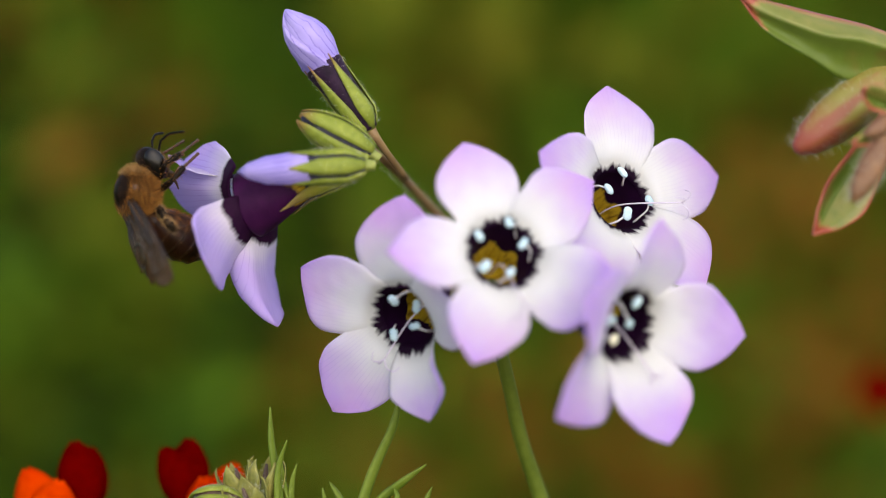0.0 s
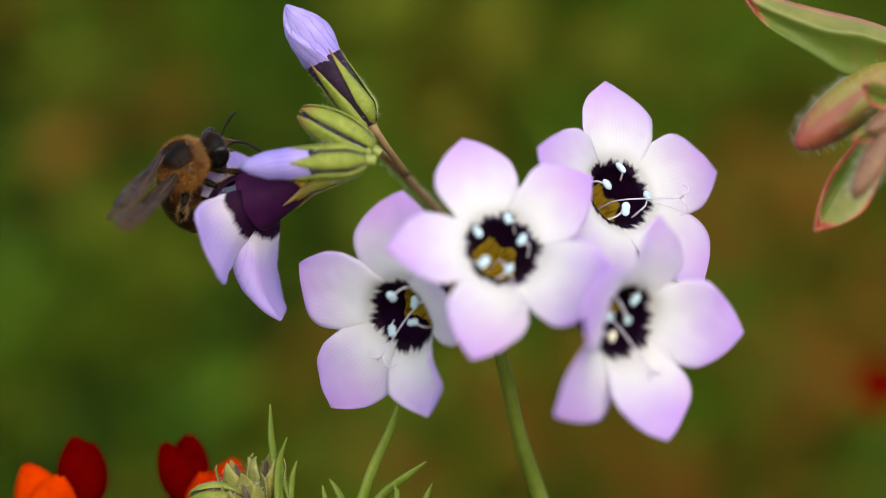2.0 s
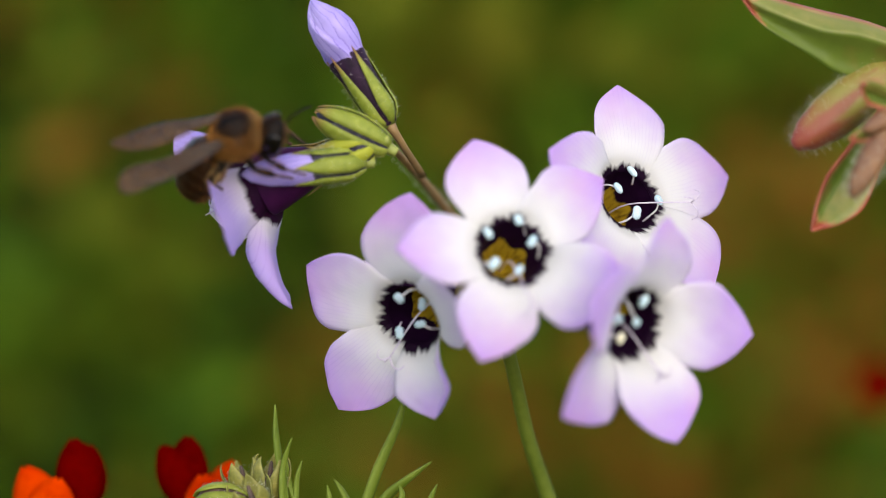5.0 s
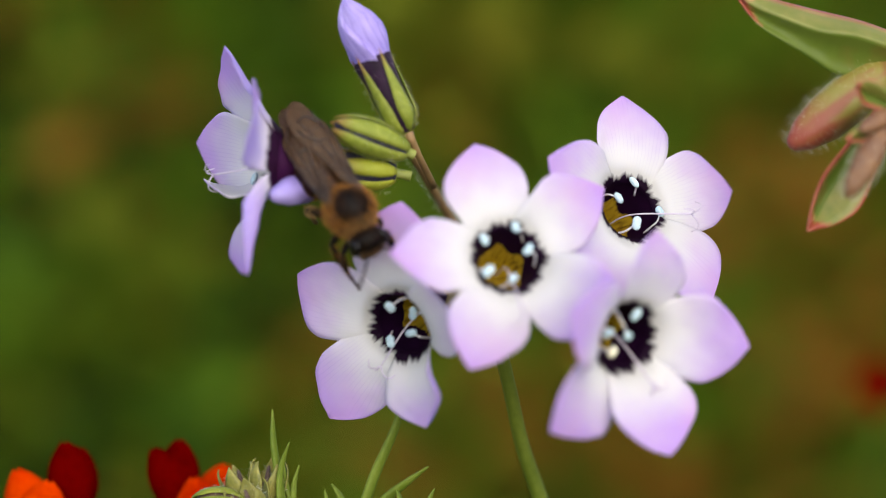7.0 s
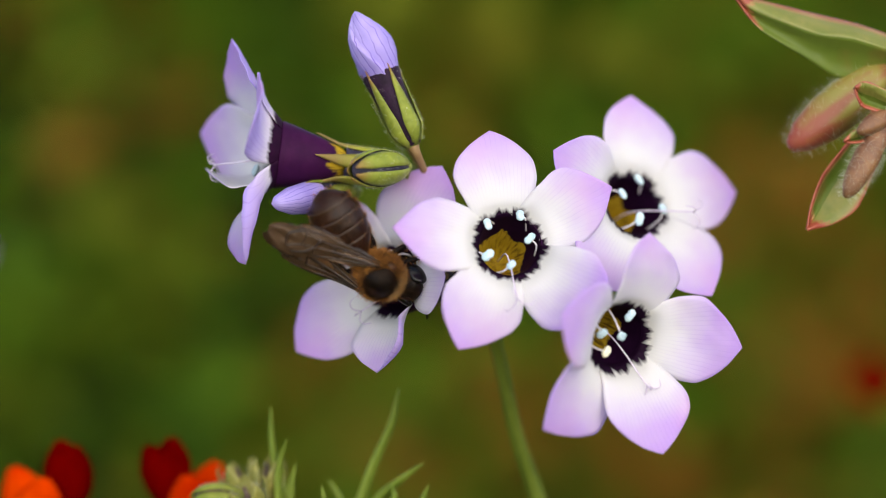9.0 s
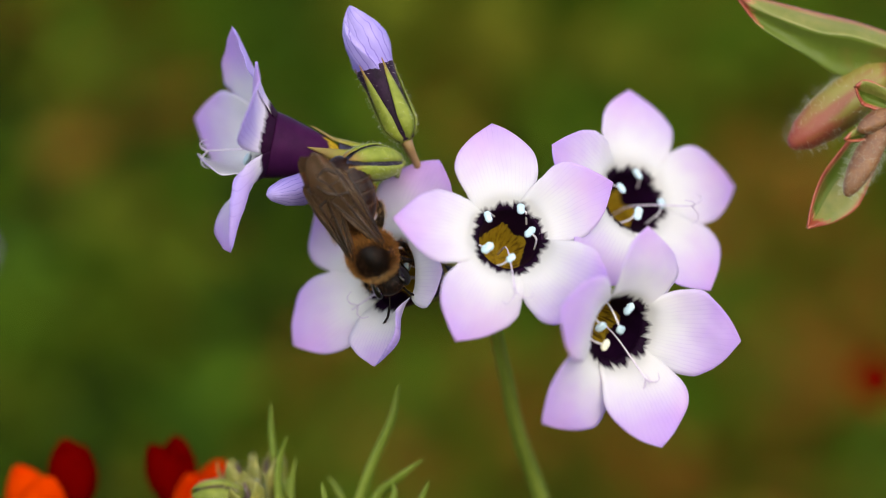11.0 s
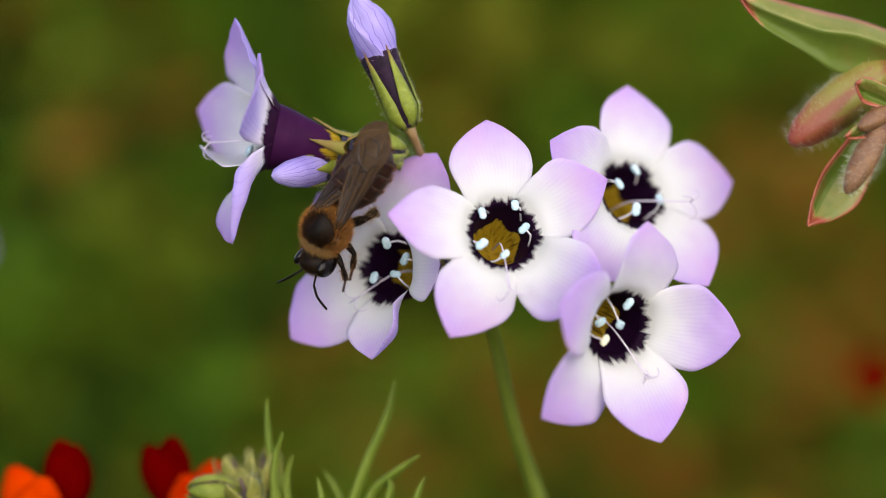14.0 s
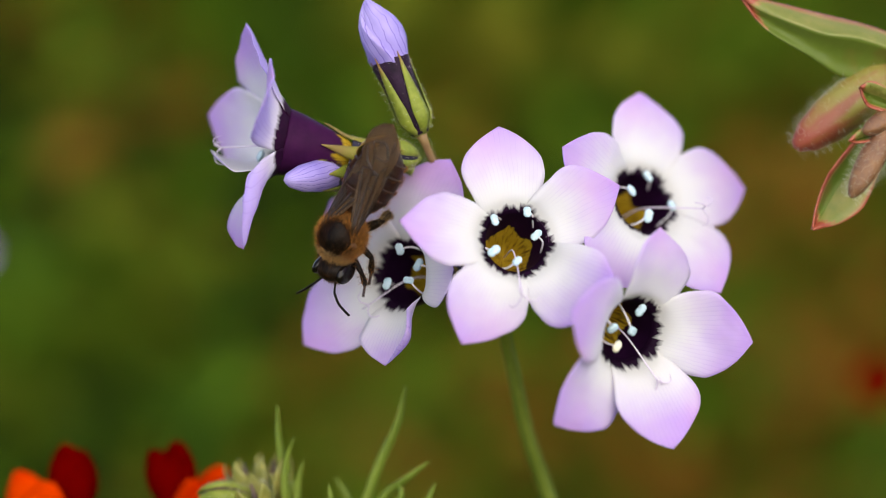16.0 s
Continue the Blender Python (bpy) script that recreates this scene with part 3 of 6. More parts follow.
bm = bmesh.new()
tube(bm, [(-14, 0, -9), (-12, 0, -4), (-9.5, 0, 0), (-6.2, 0.15, 3.2), (-2.2, 0.1, 6.0), (-0.1, 0, 8.2)], [0.42, 0.40, 0.37, 0.32, 0.28, 0.26], 10, 6)
branch = part("branch", bm, STALK_BROWN, gilia, "brownish hairy side branch")
rnd = random.Random(11)
bm = bmesh.new()
hairs(bm, [((0.36 * math.cos(a) + float(np.interp(z, (0, 3.2, 6.0, 8.2), (-9.5, -6.2, -2.2, -0.1))), 0.36 * math.sin(a), z), (math.cos(a), math.sin(a), 0)) for a, z in ((rnd.uniform(0, 6.28), rnd.uniform(0, 8)) for _ in range(460))], 0.42, 0.008, rnd)
part("hair", bm, FINE_HAIR, branch)

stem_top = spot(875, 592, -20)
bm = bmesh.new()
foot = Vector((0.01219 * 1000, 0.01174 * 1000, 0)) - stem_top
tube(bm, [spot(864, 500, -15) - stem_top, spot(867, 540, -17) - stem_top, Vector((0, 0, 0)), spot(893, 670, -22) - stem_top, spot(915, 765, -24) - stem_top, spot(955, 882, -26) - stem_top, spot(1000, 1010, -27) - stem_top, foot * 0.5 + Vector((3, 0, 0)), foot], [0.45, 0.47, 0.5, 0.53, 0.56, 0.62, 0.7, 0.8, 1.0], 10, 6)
main_stem = part("stem", bm, STEM_GREEN, gilia, "slender green main stem")


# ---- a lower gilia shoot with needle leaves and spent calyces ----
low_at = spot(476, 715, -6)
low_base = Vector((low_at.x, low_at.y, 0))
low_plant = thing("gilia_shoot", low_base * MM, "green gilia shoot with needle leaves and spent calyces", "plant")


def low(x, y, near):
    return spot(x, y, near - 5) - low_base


def needle(points, width, name="leaf"):
    bm = bmesh.new()
    tube(bm, [low(*p) for p in points], [width * 0.9, width, width * 0.95, width * 0.75, width * 0.2], 8, 5, flat=0.55)
    return part(name, bm, NEEDLE, low_plant)


needle([(500, 930, -4), (487, 830, -4), (478, 770, -4), (476, 713, -4)], 0.40)
needle([(490, 930, -3.5), (488, 850, -3.5), (492, 810, -3.5), (505, 770, -3.2)], 0.34)
needle([(520, 940, -5), (512, 880, -5), (500, 845, -5), (494, 800, -4.6)], 0.36)
needle([(510, 930, -5), (512, 870, -5), (514, 840, -5), (522, 810, -5)], 0.32)
needle([(600, 960, -4.5), (630, 890, -4.5), (655, 820, -4.5), (688, 745, -4.5), (702, 680, -4.5)], 0.55)
needle([(640, 930, -4), (665, 875, -4), (700, 845, -4), (745, 812, -4)], 0.50)
needle([(690, 940, -3), (690, 890, -3), (695, 868, -3), (690, 852, -3)], 0.36)
needle([(730, 950, -3.5), (738, 895, -3.5), (746, 870, -3.5), (755, 850, -3.5)], 0.34)
needle([(620, 950, -6), (605, 890, -6), (592, 862, -6), (578, 842, -6)], 0.36)
needle([(575, 960, -2), (574, 900, -2), (570, 875, -2), (566, 852, -2)], 0.30)


LOW_GREEN = plain("spent_calyx_green", (0.11, 0.12, 0.018), (0.25, 0.23, 0.045), 900, 0.55, 0.5)
SEAM_PALE = plain("seam_brown", (0.03, 0.02, 0.012), (0.11, 0.06, 0.04), 900, 0.6)


def low_bud(x, y, near, way, length, corolla=0.0, flare=0.0):
    b = closed_bud(low_plant, length, corolla, SEAM_PALE, flare, LOW_GREEN if flare else None)
    m = Vector(RIGHT * way[0] + UP * way[1] + OUT * way[2]).normalized().to_track_quat("Z", "X").to_matrix().to_4x4()
    m.translation = low(x, y, near) * MM
    b.matrix_basis = m
    return b


low_bud(428, 884, -4, (-0.97, 0.10, 0.2), 4.0)
low_bud(436, 890, -5.5, (-0.25, 0.95, 0.0), 3.6, flare=2.2)
low_bud(463, 884, -5.2, (0.1, 1, 0.1), 3.6, flare=1.6)
low_bud(450, 912, -3, (-0.3, 0.9, 0.3), 3.2, flare=2.6)
bm = bmesh.new()
tube(bm, [low(455, 885, -5), low(480, 930, -5), low(520, 1100, -5), low(560, 1800, -6), Vector((3, 4, 0))], [0.6, 0.6, 0.7, 0.9, 1.0], 8)
part("stem", bm, STALK, low_plant)
bm = bmesh.new()
tube(bm, [low(640, 930, -4.5), low(650, 1100, -5), low(600, 1900, -6), Vector((5, 4, 0))], [0.6, 0.6, 0.8, 0.9], 8)
part("stem", bm, STALK, low_plant)

# ---- scarlet blooms behind ----
def scarlet_material(name, a, b):
    return plain(name, a, b, 300, 0.9, through_light=0.2, specular=0.0)


SCARLET = scarlet_material("petal_dark_red", (0.085, 0.0003, 0.0003), (0.14, 0.0006, 0.0005))
ORANGE = scarlet_material("petal_orange_red", (0.48, 0.018, 0.001), (0.66, 0.050, 0.002))
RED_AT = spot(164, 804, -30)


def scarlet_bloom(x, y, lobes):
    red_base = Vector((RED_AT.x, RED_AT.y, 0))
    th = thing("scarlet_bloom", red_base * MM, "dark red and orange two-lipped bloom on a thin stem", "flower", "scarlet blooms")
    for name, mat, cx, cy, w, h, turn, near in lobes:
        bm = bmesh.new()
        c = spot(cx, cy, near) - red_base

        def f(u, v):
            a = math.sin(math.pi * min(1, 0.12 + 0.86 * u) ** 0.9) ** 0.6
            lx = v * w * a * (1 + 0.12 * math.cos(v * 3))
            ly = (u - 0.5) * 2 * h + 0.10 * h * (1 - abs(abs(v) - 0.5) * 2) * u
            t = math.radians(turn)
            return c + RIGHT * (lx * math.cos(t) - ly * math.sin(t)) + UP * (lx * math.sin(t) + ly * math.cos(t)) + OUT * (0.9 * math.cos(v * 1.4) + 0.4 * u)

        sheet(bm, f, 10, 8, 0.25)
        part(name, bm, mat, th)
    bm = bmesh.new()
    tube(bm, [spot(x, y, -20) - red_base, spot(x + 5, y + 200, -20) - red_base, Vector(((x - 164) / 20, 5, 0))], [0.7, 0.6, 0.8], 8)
    part("stem", bm, STALK, th)
    return th


bloom_a = scarlet_bloom(110, 900, [("upper_petal", SCARLET, 122, 838, 2.1, 2.5, 8, -18), ("upper_petal", SCARLET, 132, 845, 2.1, 2.4, -10, -18.5), ("lower_petal", ORANGE, 52, 885, 2.3, 2.6, 20, -17), ("lower_petal", ORANGE, 75, 900, 2.3, 2.3, -15, -16)])
bloom_b = scarlet_bloom(330, 900, [("upper_petal", SCARLET, 290, 840, 1.8, 2.3, 26, -18), ("upper_petal", SCARLET, 308, 836, 2.0, 2.6, -4, -18.5), ("lower_petal", ORANGE, 372, 872, 2.0, 2.4, -20, -19), ("lower_petal", ORANGE, 345, 895, 2.3, 2.3, 10, -17)])

# ---- red-edged hairy herb at the side ----
def edged_leaf_material():
    n = Nodes("red_edged_leaf")
    col = n.mix(n.grain(320, 4), (0.08, 0.13, 0.013), (0.145, 0.195, 0.033))
    col = n.mix(n.span(n.grain(210, 3), 0.54, 0.72, 0.0, 0.6), col, (0.22, 0.09, 0.03))
    return n.finish(col, 0.45, n.grain(1500, 4), 0.35, through_light=0.18, specular=0.25)


LEAF_GREEN = edged_leaf_material()
# Upturned half: the leaf's paler face, with the light it catches put into colour.
LEAF_PALE_LIT = plain("leaf_pale_lit_half", (0.14, 0.175, 0.025), (0.25, 0.235, 0.06), 260, 0.45, through_light=0.15)
LEAF_RED = plain("leaf_red_margin", (0.24, 0.035, 0.02), (0.36, 0.10, 0.05), 500, 0.45)
LEAF_ORANGE = plain("leaf_flushed_margin", (0.24, 0.12, 0.03), (0.30, 0.20, 0.06), 600, 0.45)
BUD_RED = Nodes("hairy_bud_skin")
_x, _y, _z = BUD_RED.xyz()
_streak = BUD_RED.grain(900, 3, BUD_RED.vec(_x, _y, BUD_RED.calc("MULTIPLY", _z, 0.18)))
_c = BUD_RED.mix(BUD_RED.span(_streak, 0.40, 0.60), (0.23, 0.075, 0.03), (0.22, 0.19, 0.035))
_c = BUD_RED.mix(BUD_RED.calc("MULTIPLY", BUD_RED.span(_z, 0.0050, 0.0098), 0.85), _c, (0.30, 0.05, 0.035))
BUD_SKIN = BUD_RED.finish(_c, 0.5, BUD_RED.grain(900, 4), 0.5, 0.0001, through_light=0.08)
BROWN_SKIN = plain("brown_bud_skin", (0.11, 0.042, 0.02), (0.23, 0.11, 0.042), 700, 0.5, 0.6, distance=0.0001)

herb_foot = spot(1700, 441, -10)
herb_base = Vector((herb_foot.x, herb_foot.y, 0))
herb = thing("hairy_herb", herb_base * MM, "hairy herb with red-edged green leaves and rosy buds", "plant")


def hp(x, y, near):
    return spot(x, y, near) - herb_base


def strip_leaf(mid, low_edge, high_edge, name, low_red=True):
    """A folded leaf: midline, its two edges as lists of places; red along the margin, at the lower one only if low_red."""
    m = path_points([hp(*p) for p in mid], 6)
    a = path_points([hp(*p) for p in low_edge], 6)
    b = path_points([hp(*p) for p in high_edge], 6)
    n = len(m) - 1

    def at_line(line, u):
        s = u * (len(line) - 1)
        i = min(int(s), len(line) - 2)
        return line[i].lerp(line[i + 1], s - i)

    bm = bmesh.new()

    def f(u, v):
        c = at_line(m, u)
        e = at_line(a if v < 0 else b, u)
        w = abs(v)
        p = c.lerp(e, w)
        return p + OUT * 0.5 * math.sin(w * math.pi) * (-1 if v < 0 else 0.4) + OUT * 0.08 * noise.noise((u * 14, v * 3, 1.0))

    sheet(bm, f, n * 2, 26, 0.2)
    bm.faces.ensure_lookup_table()
    leaf = part(name, bm, [LEAF_GREEN, LEAF_PALE_LIT, LEAF_RED, LEAF_ORANGE], herb)
    k = n * 2
    polys = leaf.data.polygons
    idx = 0
    for i in range(k):
        for j in range(26):
            tip = k * (0.13 + 0.05 * noise.noise((j * 0.5, 3.0, 1.0))) + abs(j - 13) * 0.3
            red, flushed = ((0, 1, 25), (2, 24)) if low_red else ((24, 25), (22, 23))
            mat = 2 if j in red or i < tip else (3 if j in flushed or i < tip + k * 0.05 else (1 if j > 12 else 0))
            polys[idx].material_index = mat
            polys[idx + 1].material_index = mat
            idx += 2
        polys[idx].material_index = 2 if low_red or i < k * 0.16 else 0
        polys[idx + 1].material_index = 2
        idx += 2
    return leaf


strip_leaf([(1306, -3, -5), (1345, 22, -4.5), (1450, 62, -4), (1520, 72, -4.2), (1660, 120, -7)],
           [(1306, -3, -5), (1350, 54, -4.6), (1430, 104, -4.8), (1490, 140, -5.6), (1660, 170, -8)],
           [(1306, -3, -5), (1345, 2, -5.5), (1450, 28, -6.5), (1530, 48, -6.5), (1660, 95, -8)], "leaf", low_red=False)
strip_leaf([(1433, 408, -3), (1450, 385, -4), (1478, 335, -5), (1515, 290, -5), (1570, 200, -7)],
           [(1433, 408, -3), (1440, 365, -3), (1458, 315, -3.5), (1492, 268, -4), (1555, 190, -7)],
           [(1433, 408, -3), (1480, 398, -4), (1522, 370, -4.5), (1545, 320, -5), (1590, 215, -7)], "leaf")


def hairy_bud(tip, root, near_tip, near_root, radius, mat, hair_len, count, seed, name="flower_bud"):
    a, b = hp(*root, near_root), hp(*tip, near_tip)
    L = (b - a).length
    rnd = random.Random(seed)
    prof = [(0, -0.2), (radius * 0.55, 0.0), (radius * 0.82, L * 0.15), (radius, L * 0.42), (radius * 0.93, L * 0.66), (radius * 0.66, L * 0.86), (radius * 0.3, L * 0.97), (0, L)]
    bm = bmesh.new()
    lathe(bm, prof, 28, wobble=lambda t, z: 1 + 0.05 * math.cos(4 * t) + 0.02 * noise.noise((math.cos(t) * 2, math.sin(t) * 2, z)))
    bud = part(name, bm, mat, herb)
    m = (b - a).to_track_quat("Z", "Y").to_matrix().to_4x4()
    m.translation = a * MM
    bud.matrix_basis = m
    roots = []
    for _ in range(count):
        z = rnd.uniform(0.02, 0.99) * L
        r = float(np.interp(z, [q[1] for q in prof], [q[0] for q in prof]))
        t = rnd.uniform(0, math.tau)
        roots.append(((r * math.cos(t), r * math.sin(t), z), (math.cos(t), math.sin(t), 0.15)))
    bm = bmesh.new()
    hairs(bm, roots, hair_len, 0.0065, rnd, spread=0.4)
    part("hair", bm, FINE_HAIR, bud)
    return bud


hairy_bud((1400, 264), (1572, 126), -5, -7, 1.85, BUD_SKIN, 0.85, 600, 21)
hairy_bud((1500, 352), (1568, 225), 0.5, -1, 1.05, BROWN_SKIN, 0.7, 760, 22)
hairy_bud((1522, 236), (1580, 205), 0.5, -1, 0.75, BROWN_SKIN, 0.5, 90, 23)
strip_leaf([(1498, 252, 0), (1515, 245, -0.3), (1535, 238, -0.5), (1570, 225, -1)],
           [(1498, 252, 0), (1515, 255, 0.2), (1537, 252, 0), (1570, 240, -1)],
           [(1498, 252, 0), (1512, 235, 0), (1533, 224, -0.3), (1570, 210, -1)], "bract")
strip_leaf([(1517, 157, 0), (1530, 165, -0.6), (1550, 172, -0.8), (1590, 190, -1)],
           [(1517, 157, 0), (1522, 176, 0), (1532, 192, -0.3), (1590, 210, -1)],
           [(1517, 157, 0), (1530, 146, 0), (1550, 150, 0), (1590, 172, -1)], "bract")
bm = bmesh.new()
tube(bm, [hp(1600, 60, -8), hp(1610, 150, -6), hp(1620, 260, -6), hp(1650, 600, -8), hp(1690, 1500, -9), Vector((0, 0, 0))], [0.7, 1.0, 1.1, 1.3, 1.4, 1.5], 10)
part("stem", bm, STALK_BROWN, herb)
for q in ((1570, 125, -7), (1568, 225, -1), (1580, 205, -1), (1570, 200, -7), (1655, 128, -8.5), (1588, 190, -1)):
    bm = bmesh.new()
    e = hp(1617, q[1] + 30, -6)
    tube(bm, [hp(*q), hp(*q).lerp(e, 0.5) + UP * 0.3, e], [0.5, 0.5, 0.6], 8)
    part("stalk", bm, STALK_BROWN, herb)

# ---- the bee: y forward, z dorsal, thorax at the origin ----
def bee_fur(name, a, b):
    n = Nodes(name)
    col = n.mix(n.calc("POWER", n.island(), 2.2), a, b)
    return n.finish(col, 0.45, specular=0.25, through_light=0.12)


CHITIN = plain("chitin_black", (0.0025, 0.0018, 0.0015), (0.010, 0.006, 0.004), 900, 0.42, 0.5, specular=0.09)
CHITIN_BROWN = plain("chitin_amber_brown", (0.025, 0.009, 0.004), (0.09, 0.034, 0.010), 500, 0.34, 0.4, coat=0.05, specular=0.35)
PLATE_BROWN = plain("chitin_dark_brown", (0.007, 0.003, 0.002), (0.030, 0.011, 0.005), 700, 0.34, 0.4, specular=0.18)
PLATE_RIM = plain("chitin_pale_rim", (0.018, 0.008, 0.004), (0.045, 0.022, 0.009), 900, 0.4, 0.4, specular=0.3)
EYE_MAT = plain("compound_eye", (0.002, 0.0015, 0.0015), (0.007, 0.005, 0.005), 9000, 0.2, 0.15, coat=0.15, specular=0.2)
FUR = bee_fur("fur_tawny", (0.035, 0.010, 0.002), (0.85, 0.37, 0.07))
FUR_GOLD = bee_fur("fur_golden_tips", (0.45, 0.17, 0.03), (0.95, 0.50, 0.14))
FUR_RUST = bee_fur("fur_rust", (0.15, 0.042, 0.007), (0.74, 0.31, 0.065))
FUR_DARK = bee_fur("fur_brown", (0.012, 0.004, 0.002), (0.15, 0.055, 0.014))
FUR_PALE = bee_fur("fur_straw", (0.30, 0.17, 0.06), (0.66, 0.44, 0.20))
FUR_FACE = bee_fur("fur_brown_face", (0.06, 0.026, 0.010), (0.42, 0.24, 0.09))
VEIN = plain("wing_vein", (0.008, 0.004, 0.003), (0.030, 0.014, 0.008), 900, 0.35, 0.2, specular=0.5)


def wing_material():
    """Thin smoky membrane: partly clear, with a silky gloss over fine wrinkles."""
    n = Nodes("wing_membrane")
    x, y, z = n.xyz()
    streak = n.grain(900, 4, n.vec(x, n.calc("MULTIPLY", y, 0.25), z))
    n.put(n.bsdf.inputs["Base Color"], n.mix(streak, (0.078, 0.047, 0.025), (0.19, 0.123, 0.076)))
    n.put(n.bsdf.inputs["Roughness"], n.span(streak, 0.3, 0.7, 0.20, 0.34))
    n.bsdf.inputs["Specular IOR Level"].default_value = 0.32
    bump = n.t.nodes.new("ShaderNodeBump")
    bump.inputs["Strength"].default_value, bump.inputs["Distance"].default_value = 0.5, 0.00022
    n.put(bump.inputs["Height"], streak)
    n.put(n.bsdf.inputs["Normal"], bump.outputs[0])
    clear = n.t.nodes.new("ShaderNodeBsdfTransparent")
    n.put(clear.inputs["Color"], (0.55, 0.35, 0.14))
    mx = n.t.nodes.new("ShaderNodeMixShader")
    mx.inputs[0].default_value = 0.36
    n.t.links.new(clear.outputs[0], mx.inputs[1])
    n.t.links.new(n.bsdf.outputs[0], mx.inputs[2])
    n.t.links.new(mx.outputs[0], n.out.inputs["Surface"])
    return n.m


WING = wing_material()
bee = thing("bee", (0, 0, 0.25), "tawny furry bee with brown wings foraging on the gilia", "bee")
rnd = random.Random(31)


def combed(roots, way):
    """The same roots with their hairs combed along a way."""
    return [(p, n + Vector(way)) for p, n in roots]


def on_ball(centre, radii, keep, count):
    out = []
    while len(out) < count:
        v = Vector((rnd.gauss(0, 1), rnd.gauss(0, 1), rnd.gauss(0, 1))).normalized()
        if keep(v):
            out.append((Vector(centre) + Vector((v.x * radii[0], v.y * radii[1], v.z * radii[2])), Vector((v.x / radii[0], v.y / radii[1], v.z / radii[2])).normalized()))
    return out


def mostly(v, x, y, r2):
    return (v.x - x) ** 2 + (v.y - y) ** 2 > r2 or v.z < 0


bm = bmesh.new()
ellipsoid(bm, (0, 0, 0), (1.78, 1.80, 1.68), None, 22, 28, lambda q: Vector((q.x, q.y, q.z + (0.05 * math.cos(q.x * 5) - 0.05 * math.exp(-((q.y - 0.62) * 9) ** 2) if q.z > 0 else 0))))
thorax = part("thorax", bm, CHITIN, bee, "round thorax with a bald black back and tawny fur")
bm = bmesh.new()
hairs(bm, combed(on_ball((0, 0, 0), (1.76, 1.82, 1.63), lambda v: mostly(v, 0, 0.12, 0.50 + 0.10 * noise.noise(v * 4)), 9000), (0, -1.0, 0.05)), 0.52, 0.009, rnd, spread=0.42)
part("fur", bm, FUR, thorax)
# Dark brown hair beneath the tawny, with the coat's self-shadow put into its colour.
bm = bmesh.new()
hairs(bm, on_ball((0, 0, 0), (1.78, 1.83, 1.65), lambda v: mostly(v, 0, 0.12, 0.42), 5200), 0.30, 0.010, rnd, spread=0.7)
part("under_fur", bm, FUR_DARK, thorax)
bm = bmesh.new()
hairs(bm, combed(on_ball((0, 0, 0), (1.78, 1.83, 1.66), lambda v: v.z > 0.35, 2600), (0, -1.0, 0)), 0.24, 0.007, rnd, spread=0.5)
part("short_fur", bm, FUR_DARK, thorax)
bm = bmesh.new()
hairs(bm, combed(on_ball((0, 0, 0), (1.76, 1.82, 1.63), lambda v: v.y > 0.62 and v.z > -0.6, 900), (0, 0.4, 0.3)), 0.5, 0.0085, rnd, spread=0.4)
part("collar_fur", bm, FUR_PALE, thorax, "pale straw collar of hair")
bm = bmesh.new()
hairs(bm, combed(on_ball((0, 0, 0), (1.76, 1.82, 1.63), lambda v: mostly(v, 0, 0.12, 0.60), 1300), (0, -0.5, 0.1)), 0.72, 0.0085, rnd, spread=0.55)
part("guard_hair", bm, FUR_GOLD, thorax)
for s in (-1, 1):
    bm = bmesh.new()
    ellipsoid(bm, (s * 1.42, 0.25, 0.72), (0.36, 0.42, 0.30), Euler((0, radians(s * 35), 0)).to_matrix(), 8, 12)
    part("wing_cap", bm, CHITIN_BROWN, thorax)

bm = bmesh.new()
ellipsoid(bm, (0, 2.42, -0.35), (1.36, 0.98, 1.42), Euler((radians(-18), 0, 0)).to_matrix(), 18, 24)
ellipsoid(bm, (0, 3.0, -1.30), (0.72, 0.46, 0.66), None, 10, 14)
head = part("head", bm, CHITIN, bee, "black head with large glossy eyes and a tawny face")
for s in (-1, 1):
    bm = bmesh.new()
    ellipsoid(bm, (s * 1.02, 2.52, -0.36), (0.48, 0.80, 1.24), Euler((radians(-14), 0, radians(s * -18))).to_matrix(), 14, 20)
    part("eye", bm, EYE_MAT, head)
    bm = bmesh.new()
    joints = [(s * 0.40, 3.15, -0.30), (s * 0.70, 3.6, 0.35), (s * 0.95, 3.95, 0.75)]
    tube(bm, joints, [0.10, 0.075, 0.085], 8, 5)
    lash = [(s * 0.95, 3.95, 0.75), (s * 1.5, 4.6, 0.85), (s * 1.95, 5.05, 0.65), (s * 2.35, 5.45, 0.4)]
    tube(bm, lash, [0.085 if k % 2 else 0.105 for k in range(21)] + [0.07], 8, 7)
    part("antenna", bm, CHITIN, head)
    bm = bmesh.new()
    tube(bm, [(s * 0.5, 3.1, -1.5), (s * 0.45, 3.35, -1.95), (s * 0.1, 3.4, -2.2)], [0.2, 0.17, 0.08], 8)
    part("mandible", bm, CHITIN_BROWN, head)
for x, y in ((-0.22, 0.62), (0.22, 0.62), (0, 0.80)):
    bm = bmesh.new()
    ellipsoid(bm, (x, 1.95 + y, 0.98 - 0.25 * y), (0.10, 0.10, 0.09), None, 6, 10)
    part("simple_eye", bm, EYE_MAT, head)
bm = bmesh.new()
tube(bm, [(0, 3.1, -1.8), (0, 3.25, -2.6), (0, 3.1, -3.2)], [0.14, 0.11, 0.05], 8)
part("tongue", bm, CHITIN_BROWN, head)
bm = bmesh.new()
hairs(bm, on_ball((0, 2.42, -0.35), (1.30, 0.92, 1.36), lambda v: (abs(v.x) < 0.5 and v.z > 0.1) or v.y < -0.4, 700), 0.36, 0.0085, rnd, spread=0.5)
